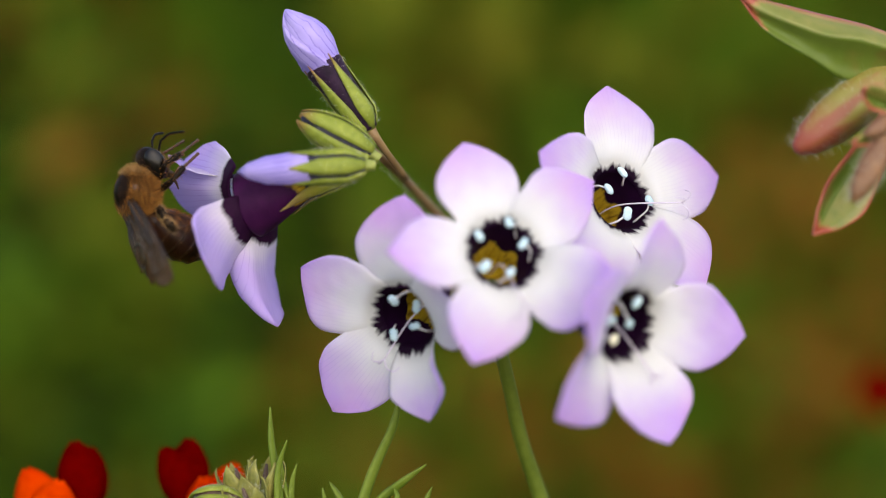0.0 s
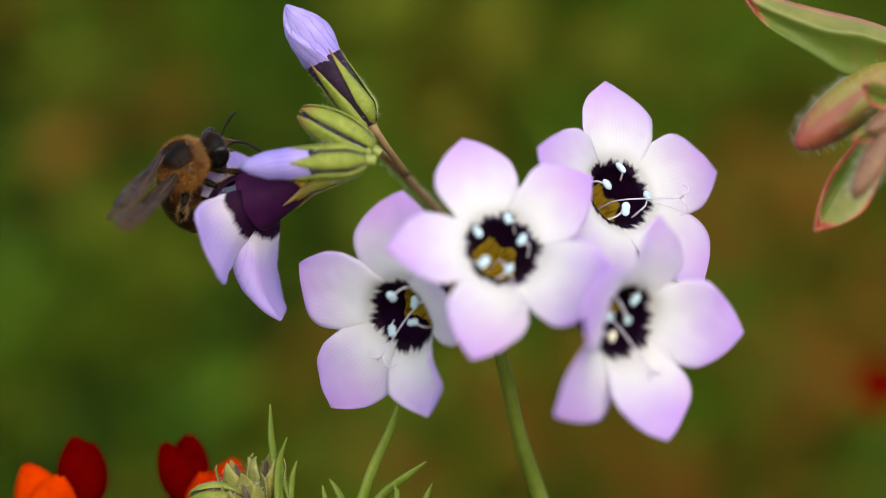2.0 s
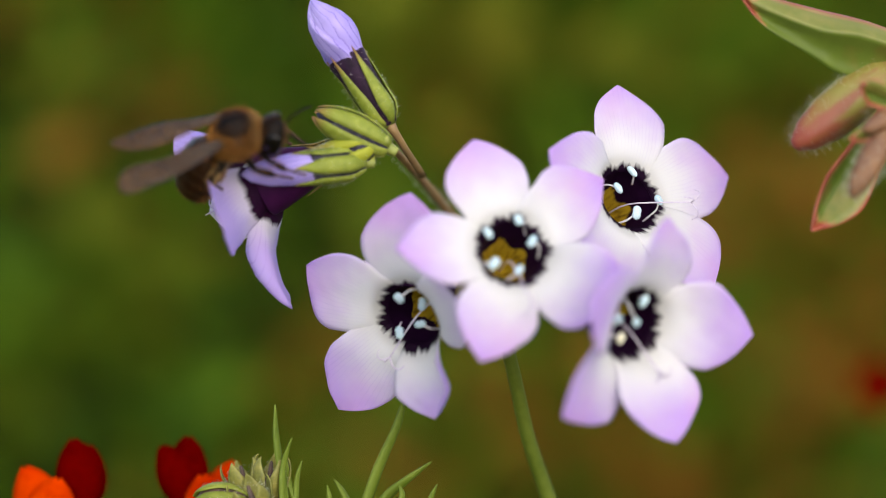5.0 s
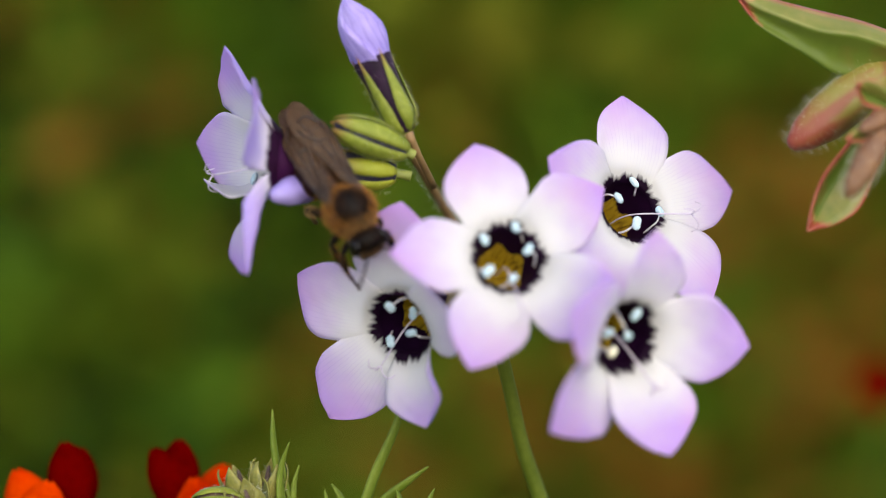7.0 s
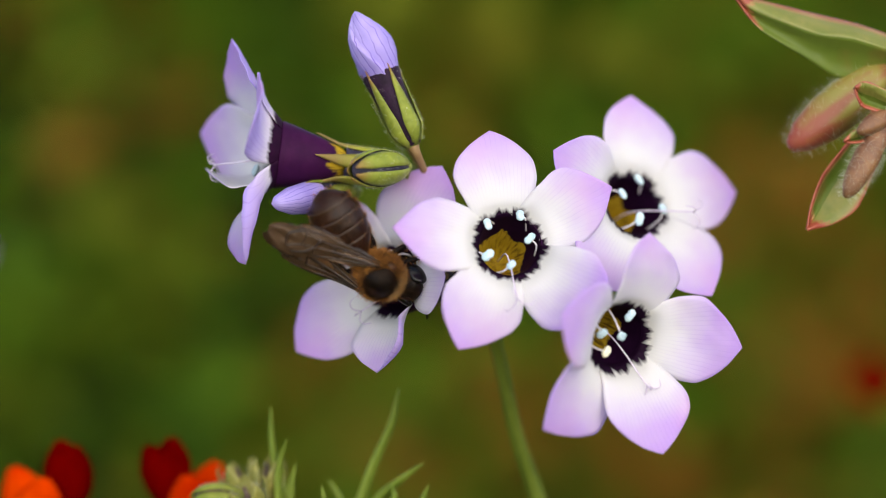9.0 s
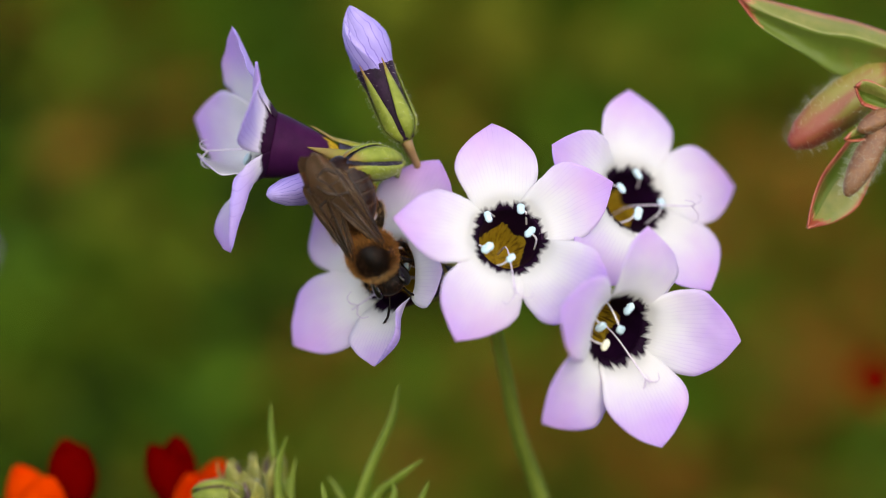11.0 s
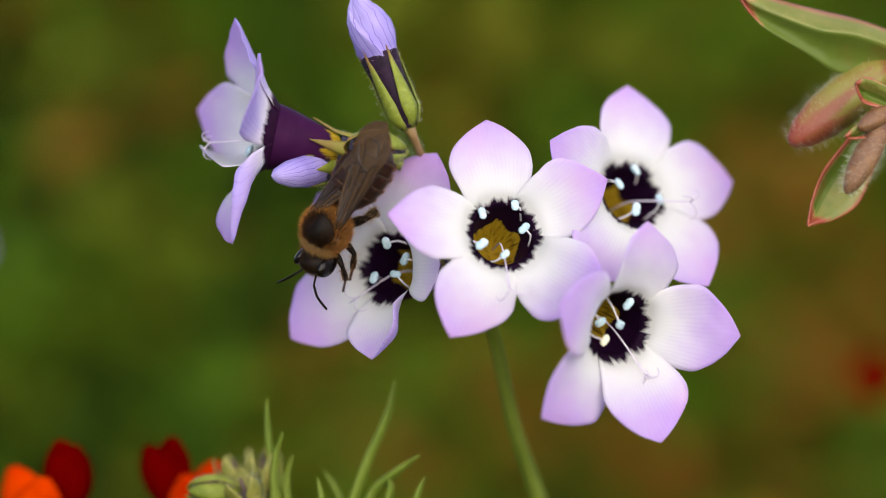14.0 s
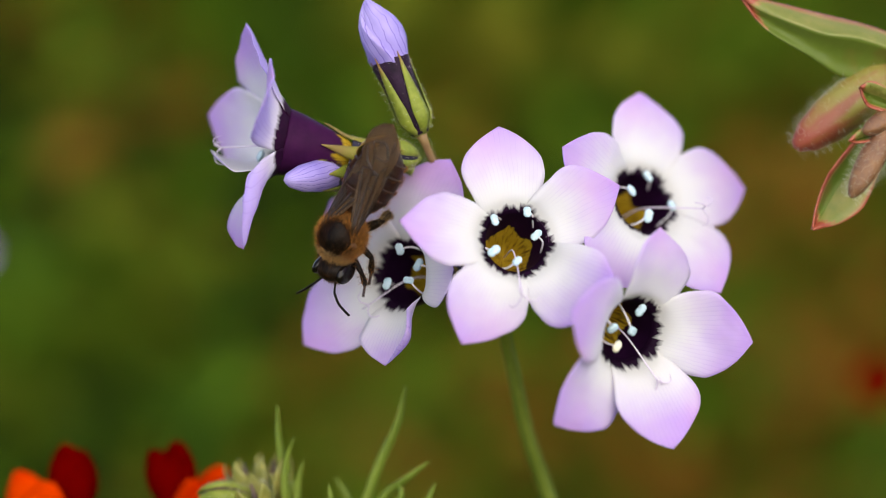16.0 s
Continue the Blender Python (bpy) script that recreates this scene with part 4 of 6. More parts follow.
part("fur", bm, FUR_DARK, head)
bm = bmesh.new()
hairs(bm, on_ball((0, 2.45, -0.35), (1.30, 0.98, 1.36), lambda v: v.y > 0.25 and abs(v.x) < 0.62 and v.z < 0.4, 2000), 0.44, 0.009, rnd, spread=0.5)
part("face_fur", bm, FUR_FACE, head)

# abdomen: overlapping plates, its hinge at the waist
bm = bmesh.new()
tube(bm, [(0, 0.4, 0), (0, 0, 0), (0, -0.8, 0)], [0.45, 0.4, 0.9], 10)
abdomen = part("abdomen", bm, CHITIN, bee, "banded brown abdomen")
plates = [(-0.3, 0.75, 1.35), (-1.2, 1.32, 1.90), (-2.2, 1.85, 2.06), (-3.2, 2.01, 2.02), (-4.2, 1.97, 1.74), (-5.1, 1.69, 1.2)]
for i, (y0, r0, r1) in enumerate(plates):
    bm = bmesh.new()
    last = i == len(plates) - 1
    prof = [(r0 * 0.9, 0.12), (r0, 0.0), ((r0 + r1) / 2 * 1.02, -0.5), (r1, -1.0), (r1 * 1.015, -1.18), (r1 * 0.93, -1.2)] if not last else [(r0 * 0.9, 0.12), (r0, 0), (r0 * 0.85, -0.5), (r0 * 0.55, -0.95), (r0 * 0.2, -1.25), (0, -1.32)]
    lathe(bm, prof, 24)
    for v in bm.verts:
        v.co = Vector((v.co.x, v.co.z + y0, v.co.y * 0.86 - 0.035 * (y0 + v.co.z) ** 2 * 0.5))
    plate = part("plate", bm, PLATE_BROWN, abdomen)
    if not last:
        bm = bmesh.new()
        lathe(bm, [(r1 * 0.990, -1.00), (r1 * 1.010, -1.04), (r1 * 1.018, -1.17), (r1 * 0.97, -1.23)], 24)
        for v in bm.verts:
            v.co = Vector((v.co.x, v.co.z + y0, v.co.y * 0.86 - 0.035 * (y0 + v.co.z) ** 2 * 0.5))
        part("rim", bm, PLATE_RIM, plate)
bm = bmesh.new()
roots = []
for i, (y0, r0, r1) in enumerate(plates):
    for _ in range(1500 if i < 5 else 700):
        a = rnd.uniform(0, math.tau)
        edge = rnd.random() < 0.55
        y = y0 - (rnd.uniform(0.85, 1.15) if edge else rnd.uniform(0, 0.9))
        r = (r0 + (r1 - r0) * min(1, (y0 - y))) * (1.0 if i < 5 else 0.6)
        roots.append(((r * math.cos(a), y, r * math.sin(a) * 0.86 - 0.0175 * y * y), (math.cos(a), -0.9, math.sin(a))))
hairs(bm, [r for r in roots[::2] if r[1][2] < 0.1 or rnd.random() < 0.3], 0.26, 0.0065, rnd, spread=0.3)
part("fur", bm, FUR_DARK, abdomen)
bm = bmesh.new()
hairs(bm, [r for r in roots[1::2] if r[1][2] < -0.15 or r[0][1] > -1.2 or rnd.random() < 0.06], 0.44, 0.0075, rnd, spread=0.3)
part("fringe", bm, FUR_RUST, abdomen)


def wing(s, length, width, root, way, tilt, fore=True):
    """A veined wing; s is the side."""
    def outline(u):
        end = 1.0 if u < 0.78 else math.sqrt(max(0.0, 1 - ((u - 0.78) / 0.22) ** 2))
        chord = width * (0.22 + 0.78 * min(1.0, u / 0.7) ** 0.8) * end
        lead = 0.10 * width * math.sin(math.pi * u) - 0.30 * width * (1 - end)
        return lead, lead - max(chord * (1 - 0.3 * (1 - end)), 0.02)

    def place(u, w):
        f, b = outline(u)
        return Vector((s * 0.0, 0, 0)) + Vector((-(b + (f - b) * w) * -s, -u * length, 0.10 * math.sin(u * 9 + w * 3) + 0.05 * math.sin(w * 13 + u * 6) + 0.03 * math.sin(w * 21 - u * 15) + 0.22 * math.sin(math.pi * w) * (1 - u)))

    bm = bmesh.new()
    sheet(bm, lambda u, v: place(u, (v + 1) / 2), 30, 18, 0.02)
    wg = part("wing" if fore else "hind_wing", bm, WING, bee)
    bm = bmesh.new()
    veins = [[(0, 1), (0.3, 1), (0.62, 1), (0.86, 0.98)], [(0, 0.8), (0.25, 0.78), (0.5, 0.8), (0.72, 0.93)], [(0, 0.6), (0.3, 0.5), (0.5, 0.5), (0.7, 0.45), (0.8, 0.3)],
             [(0, 0.45), (0.3, 0.22), (0.55, 0.10)], [(0.40, 0.79), (0.43, 0.5)], [(0.55, 0.83), (0.57, 0.5), (0.56, 0.12)], [(0.68, 0.9), (0.68, 0.47)], [(0.3, 0.5), (0.34, 0.2)], [(0.72, 0.93), (0.82, 0.7), (0.80, 0.32)], [(0.57, 0.5), (0.64, 0.25), (0.74, 0.15)]]
    for v in veins if fore else veins[:4]:
        tube(bm, [place(*p) + Vector((0, 0, 0.02)) for p in v], [0.10, 0.075, 0.055] if len(v) > 2 else [0.065, 0.055], 6, 4)
    part("vein", bm, VEIN, wg)
    wg.location = Vector(root) * MM
    wg.rotation_euler = (radians(tilt), radians(s * 8), radians(way))
    return wg


WING_SEATS = [(1, 9.0, 2.35, (1.45, -0.6, 0.8), -2, -2, True), (-1, 9.0, 2.35, (-1.45, -0.6, 0.8), 2, -5, True), (1, 6.4, 1.35, (1.4, -1.1, 0.6), 4, -4, False), (-1, 6.4, 1.35, (-1.4, -1.1, 0.6), -4, -6, False)]
wings = [wing(*seat) for seat in WING_SEATS]


def leg(s, root, knee, ankle, toe, thick, brush):
    name = "leg"
    pts = [Vector((s * p[0], p[1], p[2])) for p in (root, knee, ankle, toe)]
    bm = bmesh.new()
    tube(bm, [pts[0], pts[0].lerp(pts[1], 0.5), pts[1]], [thick * 0.8, thick, thick * 0.7], 8, 4)
    lg = part(name, bm, CHITIN, bee)
    bm = bmesh.new()
    tube(bm, [pts[1], pts[1].lerp(pts[2], 0.6), pts[2]], [thick * 0.6, thick * 0.95, thick * 0.8], 8, 4)
    part("shin", bm, CHITIN, lg)
    bm = bmesh.new()
    n = 4
    for k in range(n):
        a, b = pts[2].lerp(pts[3], k / n), pts[2].lerp(pts[3], (k + 0.95) / n)
        tube(bm, [a, a.lerp(b, 0.5), b], [thick * 0.3, thick * 0.42, thick * 0.48], 6, 2)
    part("foot", bm, CHITIN_BROWN, lg)
    bm = bmesh.new()
    roots = []
    for _ in range(brush):
        q = rnd.random()
        p = pts[0].lerp(pts[1], q * 2) if q < 0.35 else pts[1].lerp(pts[2], rnd.random())
        d = Vector((rnd.gauss(0, 1), rnd.gauss(0, 1), rnd.gauss(0, 1))).normalized()
        roots.append((p + d * thick * 0.7, d))
    hairs(bm, roots, 0.42, 0.0085, rnd)
    part("fur", bm, FUR if brush < 300 else FUR_PALE, lg)
    return lg


for s in (-1, 1):
    leg(s, (0.8, 1.2, -1.4), (1.9, 2.1, -1.5), (2.0, 2.9, -2.6), (1.5, 4.0, -4.2), 0.26, 240)
    leg(s, (1.0, 0.2, -1.5), (2.1, 0.8, -1.9), (2.0, 1.9, -2.9), (1.6, 3.0, -4.2), 0.28, 280)
    leg(s, (0.9, -1.1, -1.4), (1.9, -2.0, -1.5), (2.0, -2.8, -2.3), (1.6, -2.4, -3.9), 0.38, 900)

# ---- the meadow behind ----
def leaf_stuff(name, a, b, c):
    n = Nodes(name)
    col = n.mix(n.island(), a, b)
    col = n.mix(n.span(n.grain(60, 3), 0.45, 0.7), col, c)
    return n.finish(col, 0.7, through_light=0.4, specular=0.08)


MEADOW = {
    # dark: shade deep among the herbs, put into the leaf colour
    "dark": leaf_stuff("meadow_painted_shade", (0.016, 0.036, 0.005), (0.027, 0.050, 0.007), (0.023, 0.041, 0.006)),
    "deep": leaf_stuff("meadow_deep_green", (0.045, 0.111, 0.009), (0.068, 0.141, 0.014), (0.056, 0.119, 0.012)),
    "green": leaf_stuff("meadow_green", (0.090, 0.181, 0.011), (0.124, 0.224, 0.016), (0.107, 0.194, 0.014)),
    "olive": leaf_stuff("meadow_olive", (0.133, 0.181, 0.014), (0.172, 0.220, 0.019), (0.153, 0.194, 0.017)),
    "straw": leaf_stuff("meadow_straw", (0.24, 0.24, 0.022), (0.31, 0.29, 0.030), (0.27, 0.25, 0.026)),
    "brown": leaf_stuff("meadow_rust", (0.249, 0.133, 0.018), (0.316, 0.165, 0.025), (0.282, 0.145, 0.021)),
}


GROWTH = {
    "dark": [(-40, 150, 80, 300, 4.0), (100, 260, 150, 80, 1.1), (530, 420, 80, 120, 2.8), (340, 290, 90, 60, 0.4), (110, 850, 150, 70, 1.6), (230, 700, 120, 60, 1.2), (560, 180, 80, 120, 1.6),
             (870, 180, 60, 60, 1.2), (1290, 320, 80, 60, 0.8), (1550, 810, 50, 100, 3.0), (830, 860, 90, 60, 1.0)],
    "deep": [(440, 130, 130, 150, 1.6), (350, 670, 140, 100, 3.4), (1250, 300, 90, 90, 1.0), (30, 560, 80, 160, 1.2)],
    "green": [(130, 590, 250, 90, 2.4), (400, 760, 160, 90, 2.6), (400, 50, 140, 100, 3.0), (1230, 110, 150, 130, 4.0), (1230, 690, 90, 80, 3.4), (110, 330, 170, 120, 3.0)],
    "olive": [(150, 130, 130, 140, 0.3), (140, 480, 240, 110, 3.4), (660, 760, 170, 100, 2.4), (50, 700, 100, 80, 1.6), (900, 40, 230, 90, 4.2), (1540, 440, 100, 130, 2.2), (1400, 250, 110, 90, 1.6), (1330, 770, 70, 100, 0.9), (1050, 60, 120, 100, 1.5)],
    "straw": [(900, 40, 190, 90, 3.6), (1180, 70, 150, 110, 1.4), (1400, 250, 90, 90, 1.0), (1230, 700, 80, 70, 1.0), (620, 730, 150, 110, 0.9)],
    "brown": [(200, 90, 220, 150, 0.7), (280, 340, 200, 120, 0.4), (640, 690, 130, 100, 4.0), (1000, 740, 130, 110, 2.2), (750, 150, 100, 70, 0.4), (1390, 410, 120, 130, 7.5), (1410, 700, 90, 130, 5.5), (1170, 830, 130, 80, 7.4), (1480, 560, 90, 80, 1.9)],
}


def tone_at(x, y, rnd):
    """Which growth stands where in the bank: drifts of deep and fresh green, olive tops and rusty dead stalks, and dark
    drifts with shade put into their leaf colour.
    """
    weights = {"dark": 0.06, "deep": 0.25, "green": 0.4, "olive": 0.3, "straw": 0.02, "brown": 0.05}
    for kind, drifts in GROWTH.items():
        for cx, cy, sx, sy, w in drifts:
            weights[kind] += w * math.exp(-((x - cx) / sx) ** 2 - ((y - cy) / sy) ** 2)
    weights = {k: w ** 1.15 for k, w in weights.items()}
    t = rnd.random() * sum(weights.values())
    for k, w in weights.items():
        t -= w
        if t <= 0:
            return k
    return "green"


rnd = random.Random(77)
verts = {k: [] for k in MEADOW}
faces = {k: [] for k in MEADOW}


def blade(kind, p, way, length, width, bend):
    way = way.normalized()
    side = way.cross(Vector((rnd.uniform(-1, 1), rnd.uniform(-1, 1), rnd.uniform(-0.3, 0.3)))).normalized()
    nrm = way.cross(side)
    V, F = verts[kind], faces[kind]
    n0 = len(V)
    for i in range(5):
        u = i / 4
        c = p + way * length * u + nrm * bend * length * u * u
        h = width * (0.35, 0.85, 1.0, 0.7, 0.05)[i]
        V.append(c - side * h), V.append(c + nrm * h * 0.3), V.append(c + side * h)
    for i in range(4):
        a = n0 + i * 3
        F.append((a, a + 1, a + 4, a + 3)), F.append((a + 1, a + 2, a + 5, a + 4))


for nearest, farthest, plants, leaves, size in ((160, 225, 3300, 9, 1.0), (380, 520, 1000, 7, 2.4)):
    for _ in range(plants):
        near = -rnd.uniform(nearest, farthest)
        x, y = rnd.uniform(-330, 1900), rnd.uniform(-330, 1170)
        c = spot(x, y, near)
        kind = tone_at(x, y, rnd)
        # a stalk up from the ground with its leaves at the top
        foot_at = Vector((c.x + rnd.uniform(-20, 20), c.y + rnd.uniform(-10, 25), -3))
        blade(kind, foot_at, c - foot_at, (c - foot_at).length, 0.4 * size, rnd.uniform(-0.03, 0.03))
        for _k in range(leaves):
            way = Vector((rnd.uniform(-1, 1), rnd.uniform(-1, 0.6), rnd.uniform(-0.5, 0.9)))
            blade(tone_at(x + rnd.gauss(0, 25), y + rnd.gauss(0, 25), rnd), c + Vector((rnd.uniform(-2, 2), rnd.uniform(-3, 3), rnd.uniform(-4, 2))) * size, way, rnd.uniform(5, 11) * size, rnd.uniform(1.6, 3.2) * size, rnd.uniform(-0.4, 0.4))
# lower herbs and grass all round the plot
rnd = random.Random(78)
for _ in range(8000):
    a, q = rnd.uniform(0, math.tau), 90 + 2400 * rnd.random() ** 1.25
    p = Vector((q * math.cos(a), 20 + q * math.sin(a), -3))
    if abs(p.x) < 45 and -60 < p.y < 40:
        continue
    kind = rnd.choice(("deep", "green", "green", "olive", "olive", "brown"))
    for _k in range(5):
        way = Vector((rnd.uniform(-0.5, 0.5), rnd.uniform(-0.5, 0.5), 1))
        blade(kind, p + Vector((rnd.uniform(-12, 12), rnd.uniform(-12, 12), 0)), way, rnd.uniform(50, 160), rnd.uniform(2, 7), rnd.uniform(-0.5, 0.5))
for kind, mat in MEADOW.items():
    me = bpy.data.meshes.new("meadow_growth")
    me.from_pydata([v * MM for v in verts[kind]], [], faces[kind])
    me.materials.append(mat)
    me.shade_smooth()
    tagged(new("meadow_growth", me), {"dark": "meadow herbs far behind, dark green standing in for shade", "deep": "deep green meadow herbs far behind", "green": "fresh green meadow herbs far behind", "olive": "yellowish olive meadow herbs far behind", "straw": "straw-yellow grass tops far behind", "brown": "rust-brown withered stalks far behind"}[kind], "meadow plants", kind="stuff")

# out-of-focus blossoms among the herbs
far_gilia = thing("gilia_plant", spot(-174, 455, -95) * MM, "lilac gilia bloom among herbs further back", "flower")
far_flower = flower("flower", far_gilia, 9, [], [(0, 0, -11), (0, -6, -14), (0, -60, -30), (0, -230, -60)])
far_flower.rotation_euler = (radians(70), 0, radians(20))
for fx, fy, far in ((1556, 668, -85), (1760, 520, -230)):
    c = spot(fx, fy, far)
    poppy = thing("red_blossom", Vector((c.x, c.y, 0)) * MM, "small dark red blossom far behind", "flower", "red blossoms behind")
    for k in range(4):
        bm = bmesh.new()
        a = k * math.tau / 4

        def f(u, v):
            h = 1.6 * math.sin(math.pi * (0.1 + 0.85 * u)) ** 0.6
            q = u * 2.6
            return Vector((0, 0, c.z)) + RIGHT * (q * math.cos(a) - v * h * math.sin(a)) + UP * (q * math.sin(a) + v * h * math.cos(a)) + OUT * (1.5 * u * u)

        sheet(bm, f, 6, 5, 0.3)
        part("petal", bm, SCARLET, poppy)
    bm = bmesh.new()
    tube(bm, [(0, 0, c.z), (2, 0, c.z * 0.5), (4, 0, 0)], [0.35, 0.4, 0.5], 6)
    part("stem", bm, MEADOW["deep"], poppy)



CENTRE_FLOWER_ROWS = [
    (0, pose(-0.00710, -0.01165, 0.25041, 55.5, -20.4, 28.2)),
    (0.5, pose(-0.00702, -0.01167, 0.25032, 55.5, -20.4, 28.2)),
    (1, pose(-0.00662, -0.01158, 0.25076, 55.5, -20.4, 28.2)),
    (1.5, pose(-0.00672, -0.01164, 0.25049, 55.5, -20.4, 28.2)),
    (2, pose(-0.00718, -0.01167, 0.25032, 55.5, -20.4, 28.2)),
    (2.5, pose(-0.00707, -0.01163, 0.25052, 55.5, -20.4, 28.2)),
    (3, pose(-0.00691, -0.01165, 0.25044, 55.5, -20.4, 28.2)),
    (3.5, pose(-0.00688, -0.01163, 0.25052, 55.5, -20.4, 28.2)),
    (4, pose(-0.00683, -0.01163, 0.25052, 55.5, -20.4, 28.2)),
    (4.2, pose(-0.00645, -0.01164, 0.25048, 55.5, -20.4, 28.2)),
    (5.2, pose(-0.00639, -0.01170, 0.25017, 56.3, -20.0, 27.2)),
    (6.3, pose(-0.00641, -0.01177, 0.24983, 58.1, -19.6, 25.1)),
    (6.5, pose(-0.00664, -0.01171, 0.25015, 58.5, -19.6, 24.8)),
    (7, pose(-0.00676, -0.01181, 0.24963, 59.3, -19.6, 23.9)),
    (7.5, pose(-0.00661, -0.01175, 0.24993, 60.2, -18.1, 22.3)),
    (8, pose(-0.00678, -0.01168, 0.25029, 61.0, -16.7, 20.9)),
    (8.5, pose(-0.00653, -0.01155, 0.25084, 61.4, -15.1, 19.9)),
    (9, pose(-0.00663, -0.01163, 0.25048, 61.4, -14.5, 19.5)),
    (9.2, pose(-0.00663, -0.01159, 0.25066, 61.5, -14.2, 19.4)),
    (10.2, pose(-0.00671, -0.01157, 0.25077, 61.6, -13.8, 19.2)),
    (11.3, pose(-0.00680, -0.01154, 0.25090, 61.6, -13.3, 19.0)),
    (11.5, pose(-0.00721, -0.01158, 0.25073, 61.6, -13.3, 19.0)),
    (12, pose(-0.00715, -0.01165, 0.25038, 61.6, -13.3, 19.0)),
    (12.5, pose(-0.00735, -0.01160, 0.25063, 61.6, -13.3, 19.0)),
    (13, pose(-0.00750, -0.01160, 0.25064, 61.6, -13.3, 19.0)),
    (13.5, pose(-0.00706, -0.01158, 0.25073, 61.6, -13.3, 19.0)),
    (14, pose(-0.00713, -0.01154, 0.25093, 61.6, -13.3, 19.0)),
    (14.5, pose(-0.00740, -0.01157, 0.25079, 61.6, -13.3, 19.0)),
    (15, pose(-0.00686, -0.01163, 0.25049, 61.6, -13.3, 19.0)),
    (15.5, pose(-0.00687, -0.01164, 0.25044, 61.6, -13.3, 19.0)),
    (16, pose(-0.00653, -0.01157, 0.25075, 61.6, -13.3, 19.0)),
]
UPPER_FLOWER_ROWS = [
    (0, pose(0.00183, -0.00278, 0.25273, 58.7, -1.4, 37.6)),
    (0.5, pose(0.00189, -0.00279, 0.25268, 58.7, -1.4, 37.6)),
    (1, pose(0.00229, -0.00270, 0.25310, 58.7, -1.4, 37.6)),
    (1.5, pose(0.00218, -0.00275, 0.25286, 58.7, -1.4, 37.6)),
    (2, pose(0.00170, -0.00279, 0.25268, 58.7, -1.4, 37.6)),
    (2.5, pose(0.00181, -0.00273, 0.25293, 58.7, -1.4, 37.6)),
    (3, pose(0.00196, -0.00276, 0.25281, 58.7, -1.4, 37.6)),
    (3.5, pose(0.00198, -0.00275, 0.25285, 58.7, -1.4, 37.6)),
    (4, pose(0.00198, -0.00275, 0.25285, 58.7, -1.4, 37.6)),
    (4.2, pose(0.00246, -0.00278, 0.25272, 58.7, -1.4, 37.6)),
    (5.2, pose(0.00261, -0.00284, 0.25239, 58.7, -0.7, 36.9)),
    (6.3, pose(0.00277, -0.00292, 0.25203, 58.6, 0.1, 35.7)),
    (6.5, pose(0.00258, -0.00299, 0.25233, 58.5, 0.2, 35.5)),
    (7, pose(0.00258, -0.00343, 0.25164, 58.5, 0.6, 34.9)),
    (7.5, pose(0.00283, -0.00370, 0.25180, 58.4, 1.1, 34.4)),
    (8, pose(0.00295, -0.00394, 0.25209, 58.2, 1.7, 33.8)),
    (8.5, pose(0.00329, -0.00419, 0.25228, 58.2, 2.1, 33.4)),
    (9, pose(0.00308, -0.00424, 0.25204, 58.2, 2.6, 33.1)),
    (9.2, pose(0.00301, -0.00417, 0.25239, 58.2, 2.6, 33.1)),
    (10.2, pose(0.00290, -0.00417, 0.25237, 58.2, 2.6, 33.1)),
    (11.3, pose(0.00278, -0.00418, 0.25234, 58.2, 2.6, 33.1)),
    (11.5, pose(0.00263, -0.00422, 0.25213, 58.2, 2.6, 33.1)),
    (12, pose(0.00260, -0.00423, 0.25212, 58.2, 2.6, 33.1)),
    (12.5, pose(0.00244, -0.00418, 0.25232, 58.2, 2.6, 33.1)),
    (13, pose(0.00233, -0.00420, 0.25225, 58.2, 2.6, 33.1)),
    (13.5, pose(0.00270, -0.00418, 0.25234, 58.2, 2.6, 33.1)),
    (14, pose(0.00276, -0.00416, 0.25245, 58.2, 2.6, 33.1)),
    (14.5, pose(0.00244, -0.00418, 0.25240, 58.2, 2.6, 33.1)),
    (15, pose(0.00297, -0.00424, 0.25205, 58.2, 2.6, 33.1)),
    (15.5, pose(0.00297, -0.00425, 0.25203, 58.2, 2.6, 33.1)),
    (16, pose(0.00337, -0.00419, 0.25228, 58.2, 2.6, 33.1)),
]
